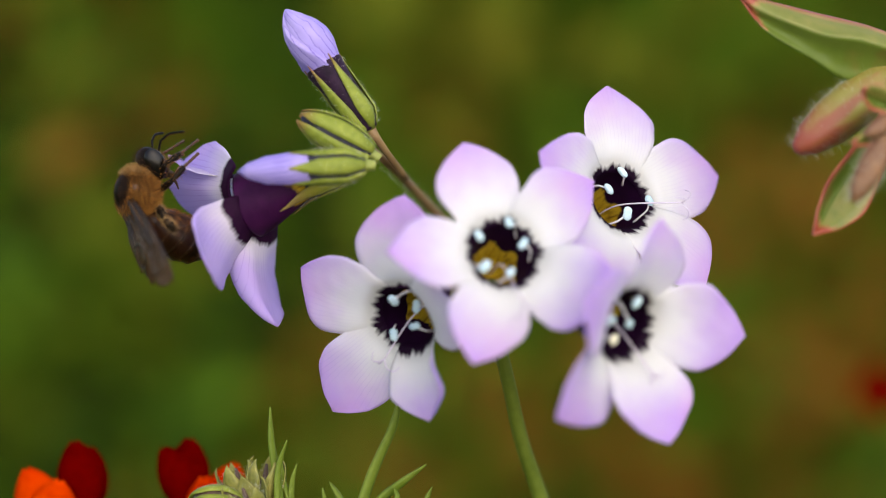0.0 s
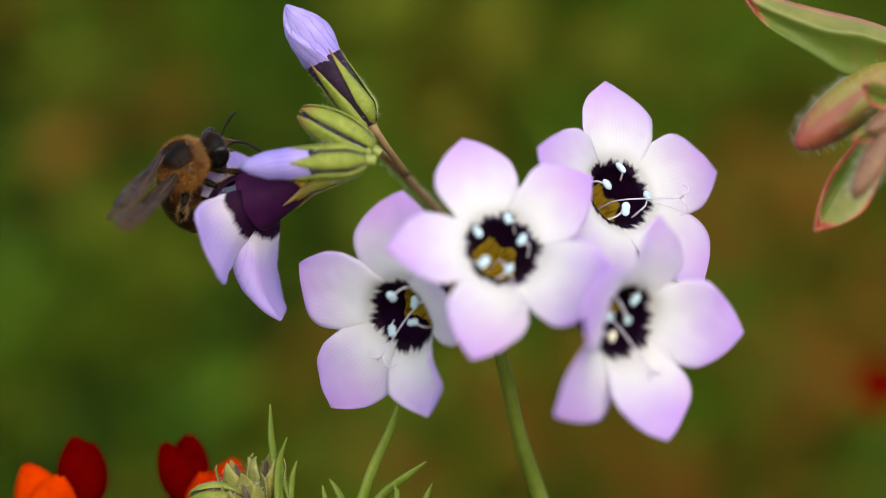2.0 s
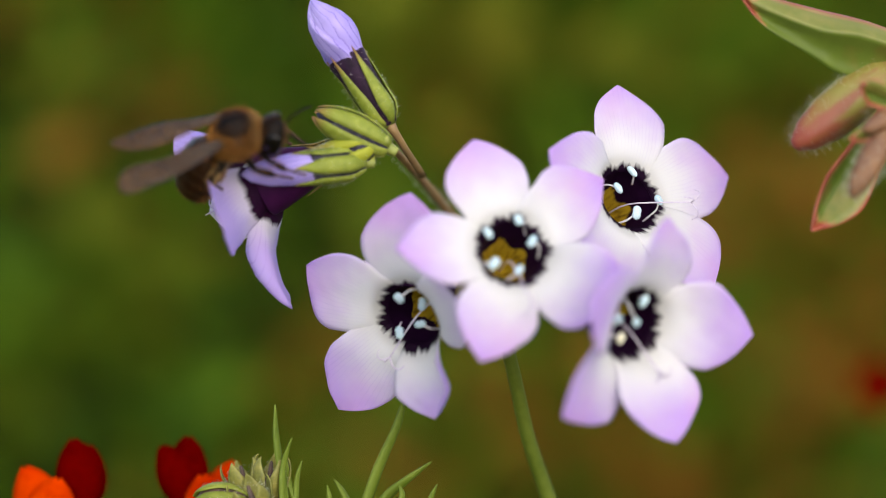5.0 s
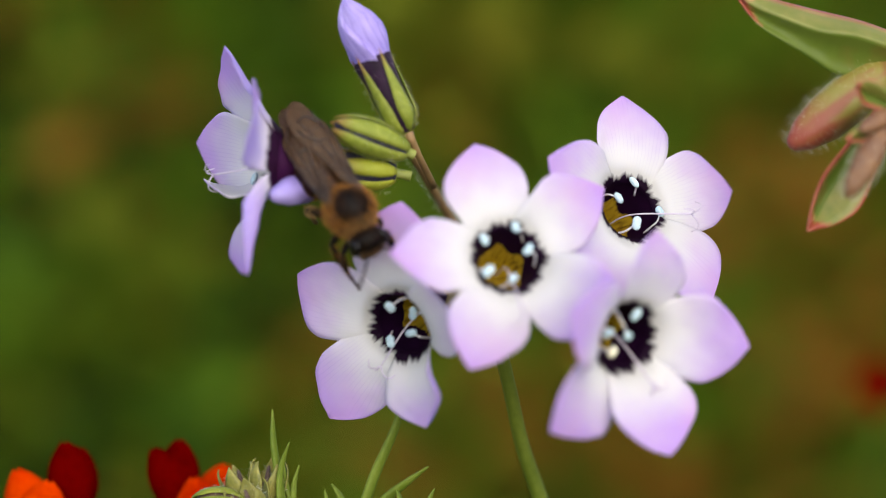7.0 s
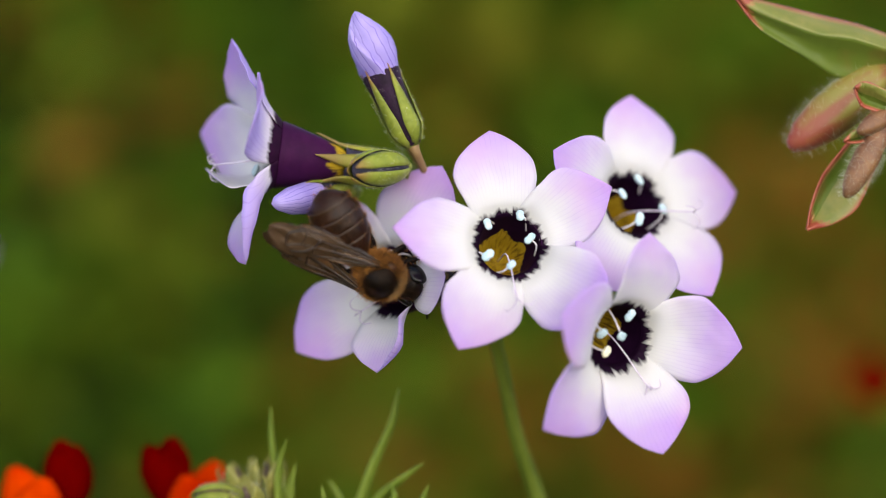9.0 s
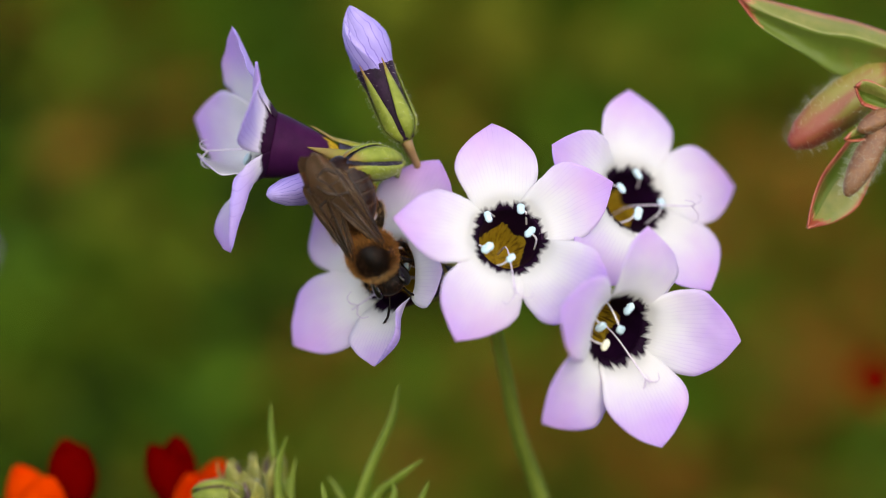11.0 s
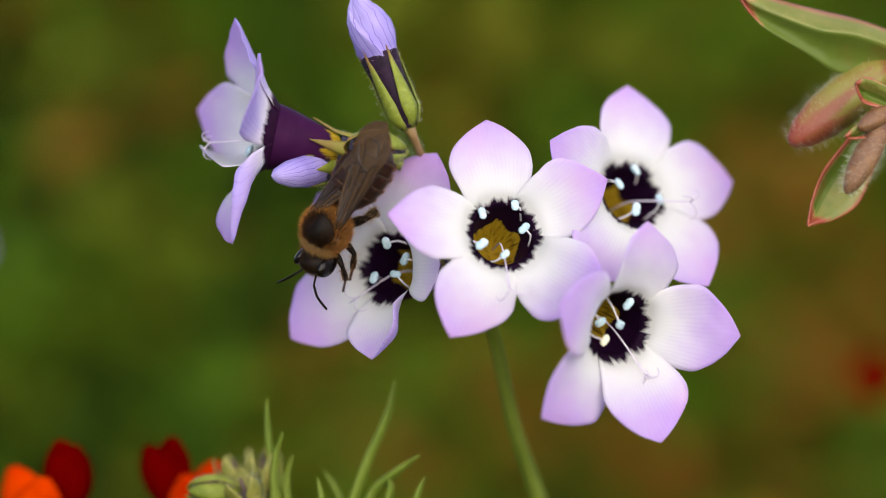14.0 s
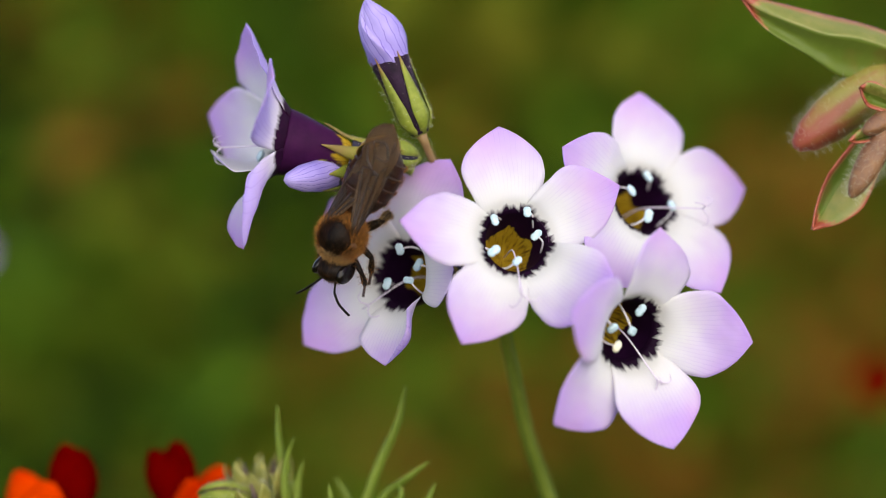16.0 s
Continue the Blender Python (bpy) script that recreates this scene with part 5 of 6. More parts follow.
LOWER_FLOWER_ROWS = [
    (0, pose(0.00162, -0.01324, 0.24543, 96.3, 4.0, 38.4)),
    (0.5, pose(0.00169, -0.01327, 0.24530, 96.3, 4.0, 38.4)),
    (1, pose(0.00199, -0.01316, 0.24578, 96.3, 4.0, 38.4)),
    (1.5, pose(0.00189, -0.01323, 0.24548, 96.3, 4.0, 38.4)),
    (2, pose(0.00150, -0.01327, 0.24530, 96.3, 4.0, 38.4)),
    (2.5, pose(0.00152, -0.01321, 0.24554, 96.3, 4.0, 38.4)),
    (3, pose(0.00171, -0.01323, 0.24546, 96.3, 4.0, 38.4)),
    (3.5, pose(0.00169, -0.01321, 0.24554, 96.3, 4.0, 38.4)),
    (4, pose(0.00177, -0.01323, 0.24546, 96.3, 4.0, 38.4)),
    (4.2, pose(0.00211, -0.01324, 0.24542, 96.3, 4.0, 38.4)),
    (5.2, pose(0.00219, -0.01330, 0.24509, 96.0, 3.9, 37.1)),
    (6.3, pose(0.00218, -0.01339, 0.24473, 95.2, 2.9, 33.8)),
    (6.5, pose(0.00194, -0.01332, 0.24498, 95.1, 2.7, 33.2)),
    (7, pose(0.00163, -0.01351, 0.24412, 94.8, 2.3, 31.6)),
    (7.5, pose(0.00163, -0.01353, 0.24404, 94.5, 2.0, 30.2)),
    (8, pose(0.00155, -0.01353, 0.24403, 94.4, 1.8, 29.3)),
    (8.5, pose(0.00156, -0.01350, 0.24417, 94.3, 1.9, 29.0)),
    (9, pose(0.00146, -0.01357, 0.24384, 94.3, 2.2, 29.0)),
    (9.2, pose(0.00152, -0.01350, 0.24417, 94.3, 2.2, 29.0)),
    (10.2, pose(0.00134, -0.01350, 0.24420, 94.3, 2.2, 29.0)),
    (11.3, pose(0.00114, -0.01349, 0.24423, 94.3, 2.2, 29.0)),
    (11.5, pose(0.00095, -0.01353, 0.24405, 94.3, 2.2, 29.0)),
    (12, pose(0.00118, -0.01352, 0.24407, 94.3, 2.2, 29.0)),
    (12.5, pose(0.00099, -0.01349, 0.24423, 94.3, 2.2, 29.0)),
    (13, pose(0.00080, -0.01349, 0.24423, 94.3, 2.2, 29.0)),
    (13.5, pose(0.00125, -0.01349, 0.24422, 94.3, 2.2, 29.0)),
    (14, pose(0.00127, -0.01346, 0.24436, 94.3, 2.2, 29.0)),
    (14.5, pose(0.00101, -0.01347, 0.24430, 94.3, 2.2, 29.0)),
    (15, pose(0.00142, -0.01355, 0.24391, 94.3, 2.2, 29.0)),
    (15.5, pose(0.00149, -0.01355, 0.24395, 94.3, 2.2, 29.0)),
    (16, pose(0.00187, -0.01349, 0.24422, 94.3, 2.2, 29.0)),
]
VISITED_FLOWER_ROWS = [
    (0, pose(-0.01433, -0.00797, 0.24461, 102.2, -0.8, -33.0)),
    (0.5, pose(-0.01427, -0.00799, 0.24452, 102.2, -0.8, -33.0)),
    (1, pose(-0.01387, -0.00790, 0.24497, 102.2, -0.8, -33.0)),
    (1.5, pose(-0.01398, -0.00796, 0.24469, 102.2, -0.8, -33.0)),
    (2, pose(-0.01446, -0.00799, 0.24452, 102.2, -0.8, -33.0)),
    (2.5, pose(-0.01435, -0.00795, 0.24472, 102.2, -0.8, -33.0)),
    (3, pose(-0.01421, -0.00797, 0.24464, 102.2, -0.8, -33.0)),
    (3.5, pose(-0.01419, -0.00795, 0.24472, 102.2, -0.8, -33.0)),
    (4, pose(-0.01414, -0.00795, 0.24472, 102.2, -0.8, -33.0)),
    (4.2, pose(-0.01376, -0.00796, 0.24468, 102.2, -0.8, -33.0)),
    (5.2, pose(-0.01388, -0.00804, 0.24433, 102.2, -0.8, -33.0)),
    (6.3, pose(-0.01408, -0.00812, 0.24393, 102.2, -0.8, -33.0)),
    (6.5, pose(-0.01436, -0.00805, 0.24424, 102.2, -0.8, -33.1)),
    (7, pose(-0.01459, -0.00817, 0.24367, 102.0, -0.9, -33.0)),
    (7.5, pose(-0.01488, -0.00786, 0.24517, 90.0, 5.9, -38.6)),
    (8, pose(-0.01508, -0.00773, 0.24577, 80.4, 10.9, -42.2)),
    (8.5, pose(-0.01522, -0.00745, 0.24706, 77.1, 5.4, -43.3)),
    (9, pose(-0.01522, -0.00752, 0.24677, 77.1, 6.6, -43.6)),
    (9.2, pose(-0.01528, -0.00747, 0.24697, 77.1, 6.6, -43.6)),
    (10.2, pose(-0.01547, -0.00746, 0.24704, 77.1, 6.6, -43.6)),
    (11.3, pose(-0.01567, -0.00744, 0.24713, 77.1, 6.6, -43.6)),
    (11.5, pose(-0.01606, -0.00747, 0.24697, 77.1, 6.6, -43.6)),
    (12, pose(-0.01594, -0.00754, 0.24667, 77.1, 6.6, -43.6)),
    (12.5, pose(-0.01608, -0.00747, 0.24697, 77.1, 6.6, -43.6)),
    (13, pose(-0.01617, -0.00746, 0.24703, 77.1, 6.6, -43.6)),
    (13.5, pose(-0.01567, -0.00743, 0.24716, 77.1, 6.6, -43.6)),
    (14, pose(-0.01568, -0.00738, 0.24740, 77.1, 6.6, -43.6)),
    (14.5, pose(-0.01589, -0.00740, 0.24731, 77.1, 6.6, -43.6)),
    (15, pose(-0.01534, -0.00747, 0.24701, 77.1, 6.6, -43.6)),
    (15.5, pose(-0.01535, -0.00748, 0.24696, 77.1, 6.6, -43.6)),
    (16, pose(-0.01500, -0.00741, 0.24727, 77.1, 6.6, -43.6)),
]
SIDE_FLOWER_ROWS = [
    (0, pose(-0.02634, -0.00229, 0.25207, 127.2, 47.4, -75.8)),
    (0.5, pose(-0.02607, -0.00224, 0.25233, 127.2, 47.4, -75.9)),
    (1, pose(-0.02560, -0.00217, 0.25264, 127.2, 47.4, -75.9)),
    (1.5, pose(-0.02564, -0.00220, 0.25253, 127.2, 47.4, -75.8)),
    (2, pose(-0.02614, -0.00229, 0.25211, 127.2, 47.4, -75.8)),
    (2.5, pose(-0.02605, -0.00223, 0.25236, 127.2, 47.4, -75.8)),
    (3, pose(-0.02596, -0.00225, 0.25228, 127.2, 47.4, -75.9)),
    (3.5, pose(-0.02600, -0.00222, 0.25240, 127.2, 47.4, -75.9)),
    (4, pose(-0.02588, -0.00223, 0.25236, 127.2, 47.4, -75.9)),
    (4.2, pose(-0.02559, -0.00225, 0.25227, 127.2, 47.4, -75.8)),
    (5.2, pose(-0.02514, -0.00334, 0.25387, 111.6, 33.1, -82.9)),
    (6.3, pose(-0.02470, -0.00456, 0.25555, 85.3, -0.7, -86.1)),
    (6.5, pose(-0.02442, -0.00452, 0.25623, 85.8, -0.8, -86.1)),
    (7, pose(-0.02421, -0.00493, 0.25553, 83.4, -4.6, -85.5)),
    (7.5, pose(-0.02422, -0.00515, 0.25580, 81.7, -4.4, -85.8)),
    (8, pose(-0.02487, -0.00540, 0.25592, 80.0, -4.3, -86.0)),
    (8.5, pose(-0.02440, -0.00559, 0.25627, 80.4, -4.3, -85.8)),
    (9, pose(-0.02441, -0.00560, 0.25626, 81.1, -4.4, -85.8)),
    (9.2, pose(-0.02481, -0.00565, 0.25600, 80.7, -4.4, -85.9)),
    (10.2, pose(-0.02502, -0.00556, 0.25646, 79.0, -4.2, -86.0)),
    (11.3, pose(-0.02522, -0.00545, 0.25695, 77.0, -4.1, -86.3)),
    (11.5, pose(-0.02551, -0.00549, 0.25677, 77.0, -4.1, -86.3)),
    (12, pose(-0.02506, -0.00550, 0.25671, 77.0, -4.2, -86.3)),
    (12.5, pose(-0.02517, -0.00547, 0.25687, 77.0, -4.2, -86.3)),
    (13, pose(-0.02533, -0.00545, 0.25696, 77.0, -4.2, -86.3)),
    (13.5, pose(-0.02488, -0.00540, 0.25718, 77.0, -4.2, -86.4)),
    (14, pose(-0.02487, -0.00538, 0.25728, 77.0, -4.2, -86.3)),
    (14.5, pose(-0.02523, -0.00541, 0.25713, 77.0, -4.2, -86.3)),
    (15, pose(-0.02475, -0.00547, 0.25688, 77.0, -4.2, -86.3)),
    (15.5, pose(-0.02471, -0.00547, 0.25685, 77.0, -4.2, -86.3)),
    (16, pose(-0.02435, -0.00539, 0.25722, 77.0, -4.1, -86.3)),
]
TALL_BUD_ROWS = [
    (0, pose(-0.01692, -0.00181, 0.25773, 30.7, -23.1, -72.5)),
    (0.5, pose(-0.01668, -0.00182, 0.25768, 30.7, -23.1, -72.5)),
    (1, pose(-0.01624, -0.00175, 0.25805, 30.7, -23.1, -72.5)),
    (1.5, pose(-0.01627, -0.00177, 0.25794, 30.7, -23.1, -72.5)),
    (2, pose(-0.01687, -0.00183, 0.25768, 30.7, -23.1, -72.5)),
    (2.5, pose(-0.01673, -0.00178, 0.25788, 30.7, -23.1, -72.5)),
    (3, pose(-0.01662, -0.00180, 0.25781, 30.7, -23.1, -72.5)),
    (3.5, pose(-0.01660, -0.00178, 0.25789, 30.7, -23.1, -72.5)),
    (4, pose(-0.01656, -0.00178, 0.25789, 30.7, -23.1, -72.5)),
    (4.2, pose(-0.01608, -0.00181, 0.25776, 30.7, -23.1, -72.5)),
    (5.2, pose(-0.01533, -0.00268, 0.25789, 26.4, -21.8, -71.8)),
    (6.3, pose(-0.01458, -0.00365, 0.25802, 21.9, -20.4, -71.1)),
    (6.5, pose(-0.01471, -0.00378, 0.25828, 21.5, -20.3, -71.0)),
    (7, pose(-0.01415, -0.00438, 0.25755, 20.6, -20.0, -70.9)),
    (7.5, pose(-0.01398, -0.00483, 0.25757, 20.2, -19.8, -70.8)),
    (8, pose(-0.01413, -0.00522, 0.25787, 19.8, -19.7, -70.8)),
    (8.5, pose(-0.01382, -0.00579, 0.25732, 19.4, -19.6, -70.7)),
    (9, pose(-0.01383, -0.00588, 0.25688, 19.0, -19.4, -70.7)),
    (9.2, pose(-0.01433, -0.00588, 0.25690, 18.9, -19.4, -70.7)),
    (10.2, pose(-0.01440, -0.00584, 0.25706, 18.7, -19.3, -70.7)),
    (11.3, pose(-0.01448, -0.00580, 0.25725, 18.4, -19.3, -70.6)),
    (11.5, pose(-0.01450, -0.00578, 0.25735, 18.4, -19.2, -70.6)),
    (12, pose(-0.01431, -0.00570, 0.25770, 18.3, -19.2, -70.6)),
    (12.5, pose(-0.01451, -0.00570, 0.25772, 18.2, -19.2, -70.6)),
    (13, pose(-0.01457, -0.00571, 0.25767, 18.1, -19.1, -70.6)),
    (13.5, pose(-0.01412, -0.00571, 0.25770, 17.9, -19.1, -70.6)),
    (14, pose(-0.01415, -0.00567, 0.25786, 17.8, -19.1, -70.6)),
    (14.5, pose(-0.01446, -0.00569, 0.25775, 17.7, -19.0, -70.5)),
    (15, pose(-0.01399, -0.00576, 0.25745, 17.7, -19.0, -70.5)),
    (15.5, pose(-0.01398, -0.00575, 0.25749, 17.7, -19.0, -70.5)),
    (16, pose(-0.01362, -0.00570, 0.25771, 17.7, -19.0, -70.5)),
]
GREEN_BUD_ROWS = [
    (0, pose(-0.01685, -0.00385, 0.25634, 55.0, -36.0, -69.6)),
    (0.5, pose(-0.01661, -0.00385, 0.25630, 55.0, -36.0, -69.6)),
    (1, pose(-0.01616, -0.00377, 0.25668, 55.0, -36.0, -69.6)),
    (1.5, pose(-0.01619, -0.00380, 0.25656, 55.0, -36.0, -69.6)),
    (2, pose(-0.01681, -0.00385, 0.25631, 55.0, -36.0, -69.6)),
    (2.5, pose(-0.01666, -0.00381, 0.25652, 55.0, -36.0, -69.6)),
    (3, pose(-0.01655, -0.00382, 0.25645, 55.0, -36.0, -69.6)),
    (3.5, pose(-0.01653, -0.00380, 0.25653, 55.0, -36.0, -69.6)),
    (4, pose(-0.01649, -0.00380, 0.25654, 55.0, -36.0, -69.6)),
    (4.2, pose(-0.01601, -0.00383, 0.25641, 55.0, -36.0, -69.6)),
    (5.2, pose(-0.01548, -0.00390, 0.25645, 58.5, -37.7, -72.5)),
    (6.3, pose(-0.01497, -0.00397, 0.25649, 63.8, -39.7, -77.0)),
    (6.5, pose(-0.01504, -0.00408, 0.25681, 63.1, -37.5, -71.3)),
    (7, pose(-0.01431, -0.00467, 0.25623, 62.6, -32.2, -58.7)),
    (7.5, pose(-0.01440, -0.00547, 0.25575, 65.5, -26.8, -43.4)),
    (8, pose(-0.01479, -0.00623, 0.25553, 69.2, -23.8, -30.2)),
    (8.5, pose(-0.01458, -0.00669, 0.25545, 75.4, -33.0, -30.1)),
    (9, pose(-0.01469, -0.00668, 0.25550, 82.7, -42.4, -32.5)),
    (9.2, pose(-0.01519, -0.00665, 0.25550, 82.4, -42.1, -32.4)),
    (10.2, pose(-0.01526, -0.00644, 0.25561, 81.1, -40.6, -31.8)),
    (11.3, pose(-0.01534, -0.00621, 0.25572, 79.7, -38.9, -31.3)),
    (11.5, pose(-0.01537, -0.00615, 0.25581, 79.5, -38.6, -31.2)),
    (12, pose(-0.01517, -0.00599, 0.25613, 78.9, -37.8, -31.0)),
    (12.5, pose(-0.01537, -0.00590, 0.25612, 78.3, -37.0, -30.8)),
    (13, pose(-0.01544, -0.00583, 0.25603, 77.7, -36.2, -30.7)),
    (13.5, pose(-0.01499, -0.00573, 0.25603, 77.1, -35.5, -30.6)),
    (14, pose(-0.01502, -0.00561, 0.25617, 76.6, -34.7, -30.4)),
    (14.5, pose(-0.01533, -0.00555, 0.25601, 76.0, -33.9, -30.3)),
    (15, pose(-0.01482, -0.00561, 0.25573, 76.0, -33.9, -30.3)),
    (15.5, pose(-0.01479, -0.00560, 0.25578, 76.0, -33.9, -30.3)),
    (16, pose(-0.01440, -0.00555, 0.25602, 76.0, -33.9, -30.3)),
]
VIOLET_BUD_ROWS = [
    (0, pose(-0.01723, -0.00627, 0.25597, 93.0, -12.0, -90.0)),
    (0.5, pose(-0.01700, -0.00628, 0.25594, 93.0, -12.0, -90.0)),
    (1, pose(-0.01657, -0.00620, 0.25632, 93.0, -12.0, -90.0)),
    (1.5, pose(-0.01659, -0.00622, 0.25621, 93.0, -12.0, -90.0)),
    (2, pose(-0.01719, -0.00627, 0.25596, 93.0, -12.0, -90.0)),
    (2.5, pose(-0.01704, -0.00623, 0.25618, 93.0, -12.0, -90.0)),
    (3, pose(-0.01693, -0.00624, 0.25611, 93.0, -12.0, -90.0)),
    (3.5, pose(-0.01691, -0.00622, 0.25620, 93.0, -12.0, -90.0)),
    (4, pose(-0.01687, -0.00622, 0.25621, 93.0, -12.0, -90.0)),
    (4.2, pose(-0.01641, -0.00625, 0.25608, 93.0, -12.0, -90.0)),
    (5.2, pose(-0.01766, -0.00368, 0.25524, 92.3, -14.1, -66.1)),
    (6.3, pose(-0.01913, -0.00087, 0.25427, 91.0, -21.2, -35.9)),
    (6.5, pose(-0.01927, -0.00099, 0.25455, 91.0, -21.2, -35.9)),
    (7, pose(-0.01873, -0.00159, 0.25385, 91.0, -21.2, -35.9)),
    (7.5, pose(-0.01858, -0.00206, 0.25380, 90.0, -19.7, -36.3)),
    (8, pose(-0.01877, -0.00246, 0.25403, 89.0, -18.3, -36.7)),
    (8.5, pose(-0.01849, -0.00304, 0.25341, 88.0, -16.9, -37.1)),
    (9, pose(-0.01850, -0.00314, 0.25293, 87.0, -15.5, -37.6)),
    (9.2, pose(-0.01899, -0.00313, 0.25297, 87.0, -15.5, -37.6)),
    (10.2, pose(-0.01900, -0.00308, 0.25325, 86.8, -15.2, -37.7)),
    (11.3, pose(-0.01901, -0.00301, 0.25355, 86.5, -14.9, -37.7)),
    (11.5, pose(-0.01903, -0.00298, 0.25368, 86.5, -14.9, -37.7)),
    (12, pose(-0.01881, -0.00290, 0.25409, 86.4, -14.7, -37.7)),
    (12.5, pose(-0.01898, -0.00288, 0.25416, 86.3, -14.6, -37.7)),
    (13, pose(-0.01902, -0.00288, 0.25416, 86.2, -14.5, -37.7)),
    (13.5, pose(-0.01855, -0.00286, 0.25425, 86.1, -14.3, -37.8)),
    (14, pose(-0.01855, -0.00281, 0.25448, 86.0, -14.2, -37.8)),
    (14.5, pose(-0.01882, -0.00283, 0.25441, 85.9, -14.1, -37.8)),
    (15, pose(-0.01834, -0.00289, 0.25413, 85.9, -14.1, -37.8)),
    (15.5, pose(-0.01832, -0.00287, 0.25420, 85.9, -14.1, -37.8)),
    (16, pose(-0.01794, -0.00282, 0.25445, 85.9, -14.1, -37.8)),
]
BRANCH_ROWS = [
    (0, pose(-0.01179, -0.00265, 0.25140, 45.7, -12.0, -90.0)),
    (0.5, pose(-0.01156, -0.00266, 0.25135, 45.7, -12.0, -90.0)),
    (1, pose(-0.01114, -0.00258, 0.25173, 45.7, -12.0, -90.0)),
    (1.5, pose(-0.01118, -0.00260, 0.25161, 45.7, -12.0, -90.0)),
    (2, pose(-0.01183, -0.00266, 0.25135, 45.7, -12.0, -90.0)),
    (2.5, pose(-0.01170, -0.00261, 0.25156, 45.7, -12.0, -90.0)),
    (3, pose(-0.01160, -0.00263, 0.25148, 45.7, -12.0, -90.0)),
    (3.5, pose(-0.01160, -0.00261, 0.25156, 45.7, -12.0, -90.0)),
    (4, pose(-0.01158, -0.00261, 0.25156, 45.7, -12.0, -90.0)),
    (4.2, pose(-0.01111, -0.00264, 0.25143, 45.7, -12.0, -90.0)),
    (5.2, pose(-0.01105, -0.00350, 0.25163, 41.6, -12.0, -90.0)),
    (6.3, pose(-0.01103, -0.00445, 0.25185, 36.4, -12.0, -90.0)),
    (6.5, pose(-0.01137, -0.00454, 0.25225, 35.7, -12.0, -90.0)),
    (7, pose(-0.01129, -0.00508, 0.25186, 33.7, -12.0, -90.0)),
    (7.5, pose(-0.01114, -0.00553, 0.25190, 32.8, -12.0, -90.0)),
    (8, pose(-0.01130, -0.00590, 0.25221, 31.8, -12.0, -90.0)),
    (8.5, pose(-0.01103, -0.00647, 0.25170, 30.8, -12.0, -90.0)),
    (9, pose(-0.01109, -0.00655, 0.25132, 29.9, -12.0, -90.0)),
    (9.2, pose(-0.01159, -0.00655, 0.25134, 29.8, -12.0, -90.0)),
    (10.2, pose(-0.01167, -0.00652, 0.25147, 29.3, -12.0, -90.0)),
    (11.3, pose(-0.01177, -0.00649, 0.25162, 28.7, -12.0, -90.0)),
    (11.5, pose(-0.01180, -0.00647, 0.25172, 28.6, -12.0, -90.0)),
    (12, pose(-0.01161, -0.00640, 0.25206, 28.4, -12.0, -90.0)),
    (12.5, pose(-0.01182, -0.00640, 0.25206, 28.1, -12.0, -90.0)),
    (13, pose(-0.01189, -0.00641, 0.25199, 27.9, -12.0, -90.0)),
    (13.5, pose(-0.01145, -0.00641, 0.25201, 27.6, -12.0, -90.0)),
    (14, pose(-0.01149, -0.00637, 0.25216, 27.4, -12.0, -90.0)),
    (14.5, pose(-0.01180, -0.00640, 0.25203, 27.1, -12.0, -90.0)),
    (15, pose(-0.01130, -0.00647, 0.25173, 27.1, -12.0, -90.0)),
    (15.5, pose(-0.01127, -0.00646, 0.25176, 27.1, -12.0, -90.0)),
    (16, pose(-0.01088, -0.00641, 0.25199, 27.1, -12.0, -90.0)),
]
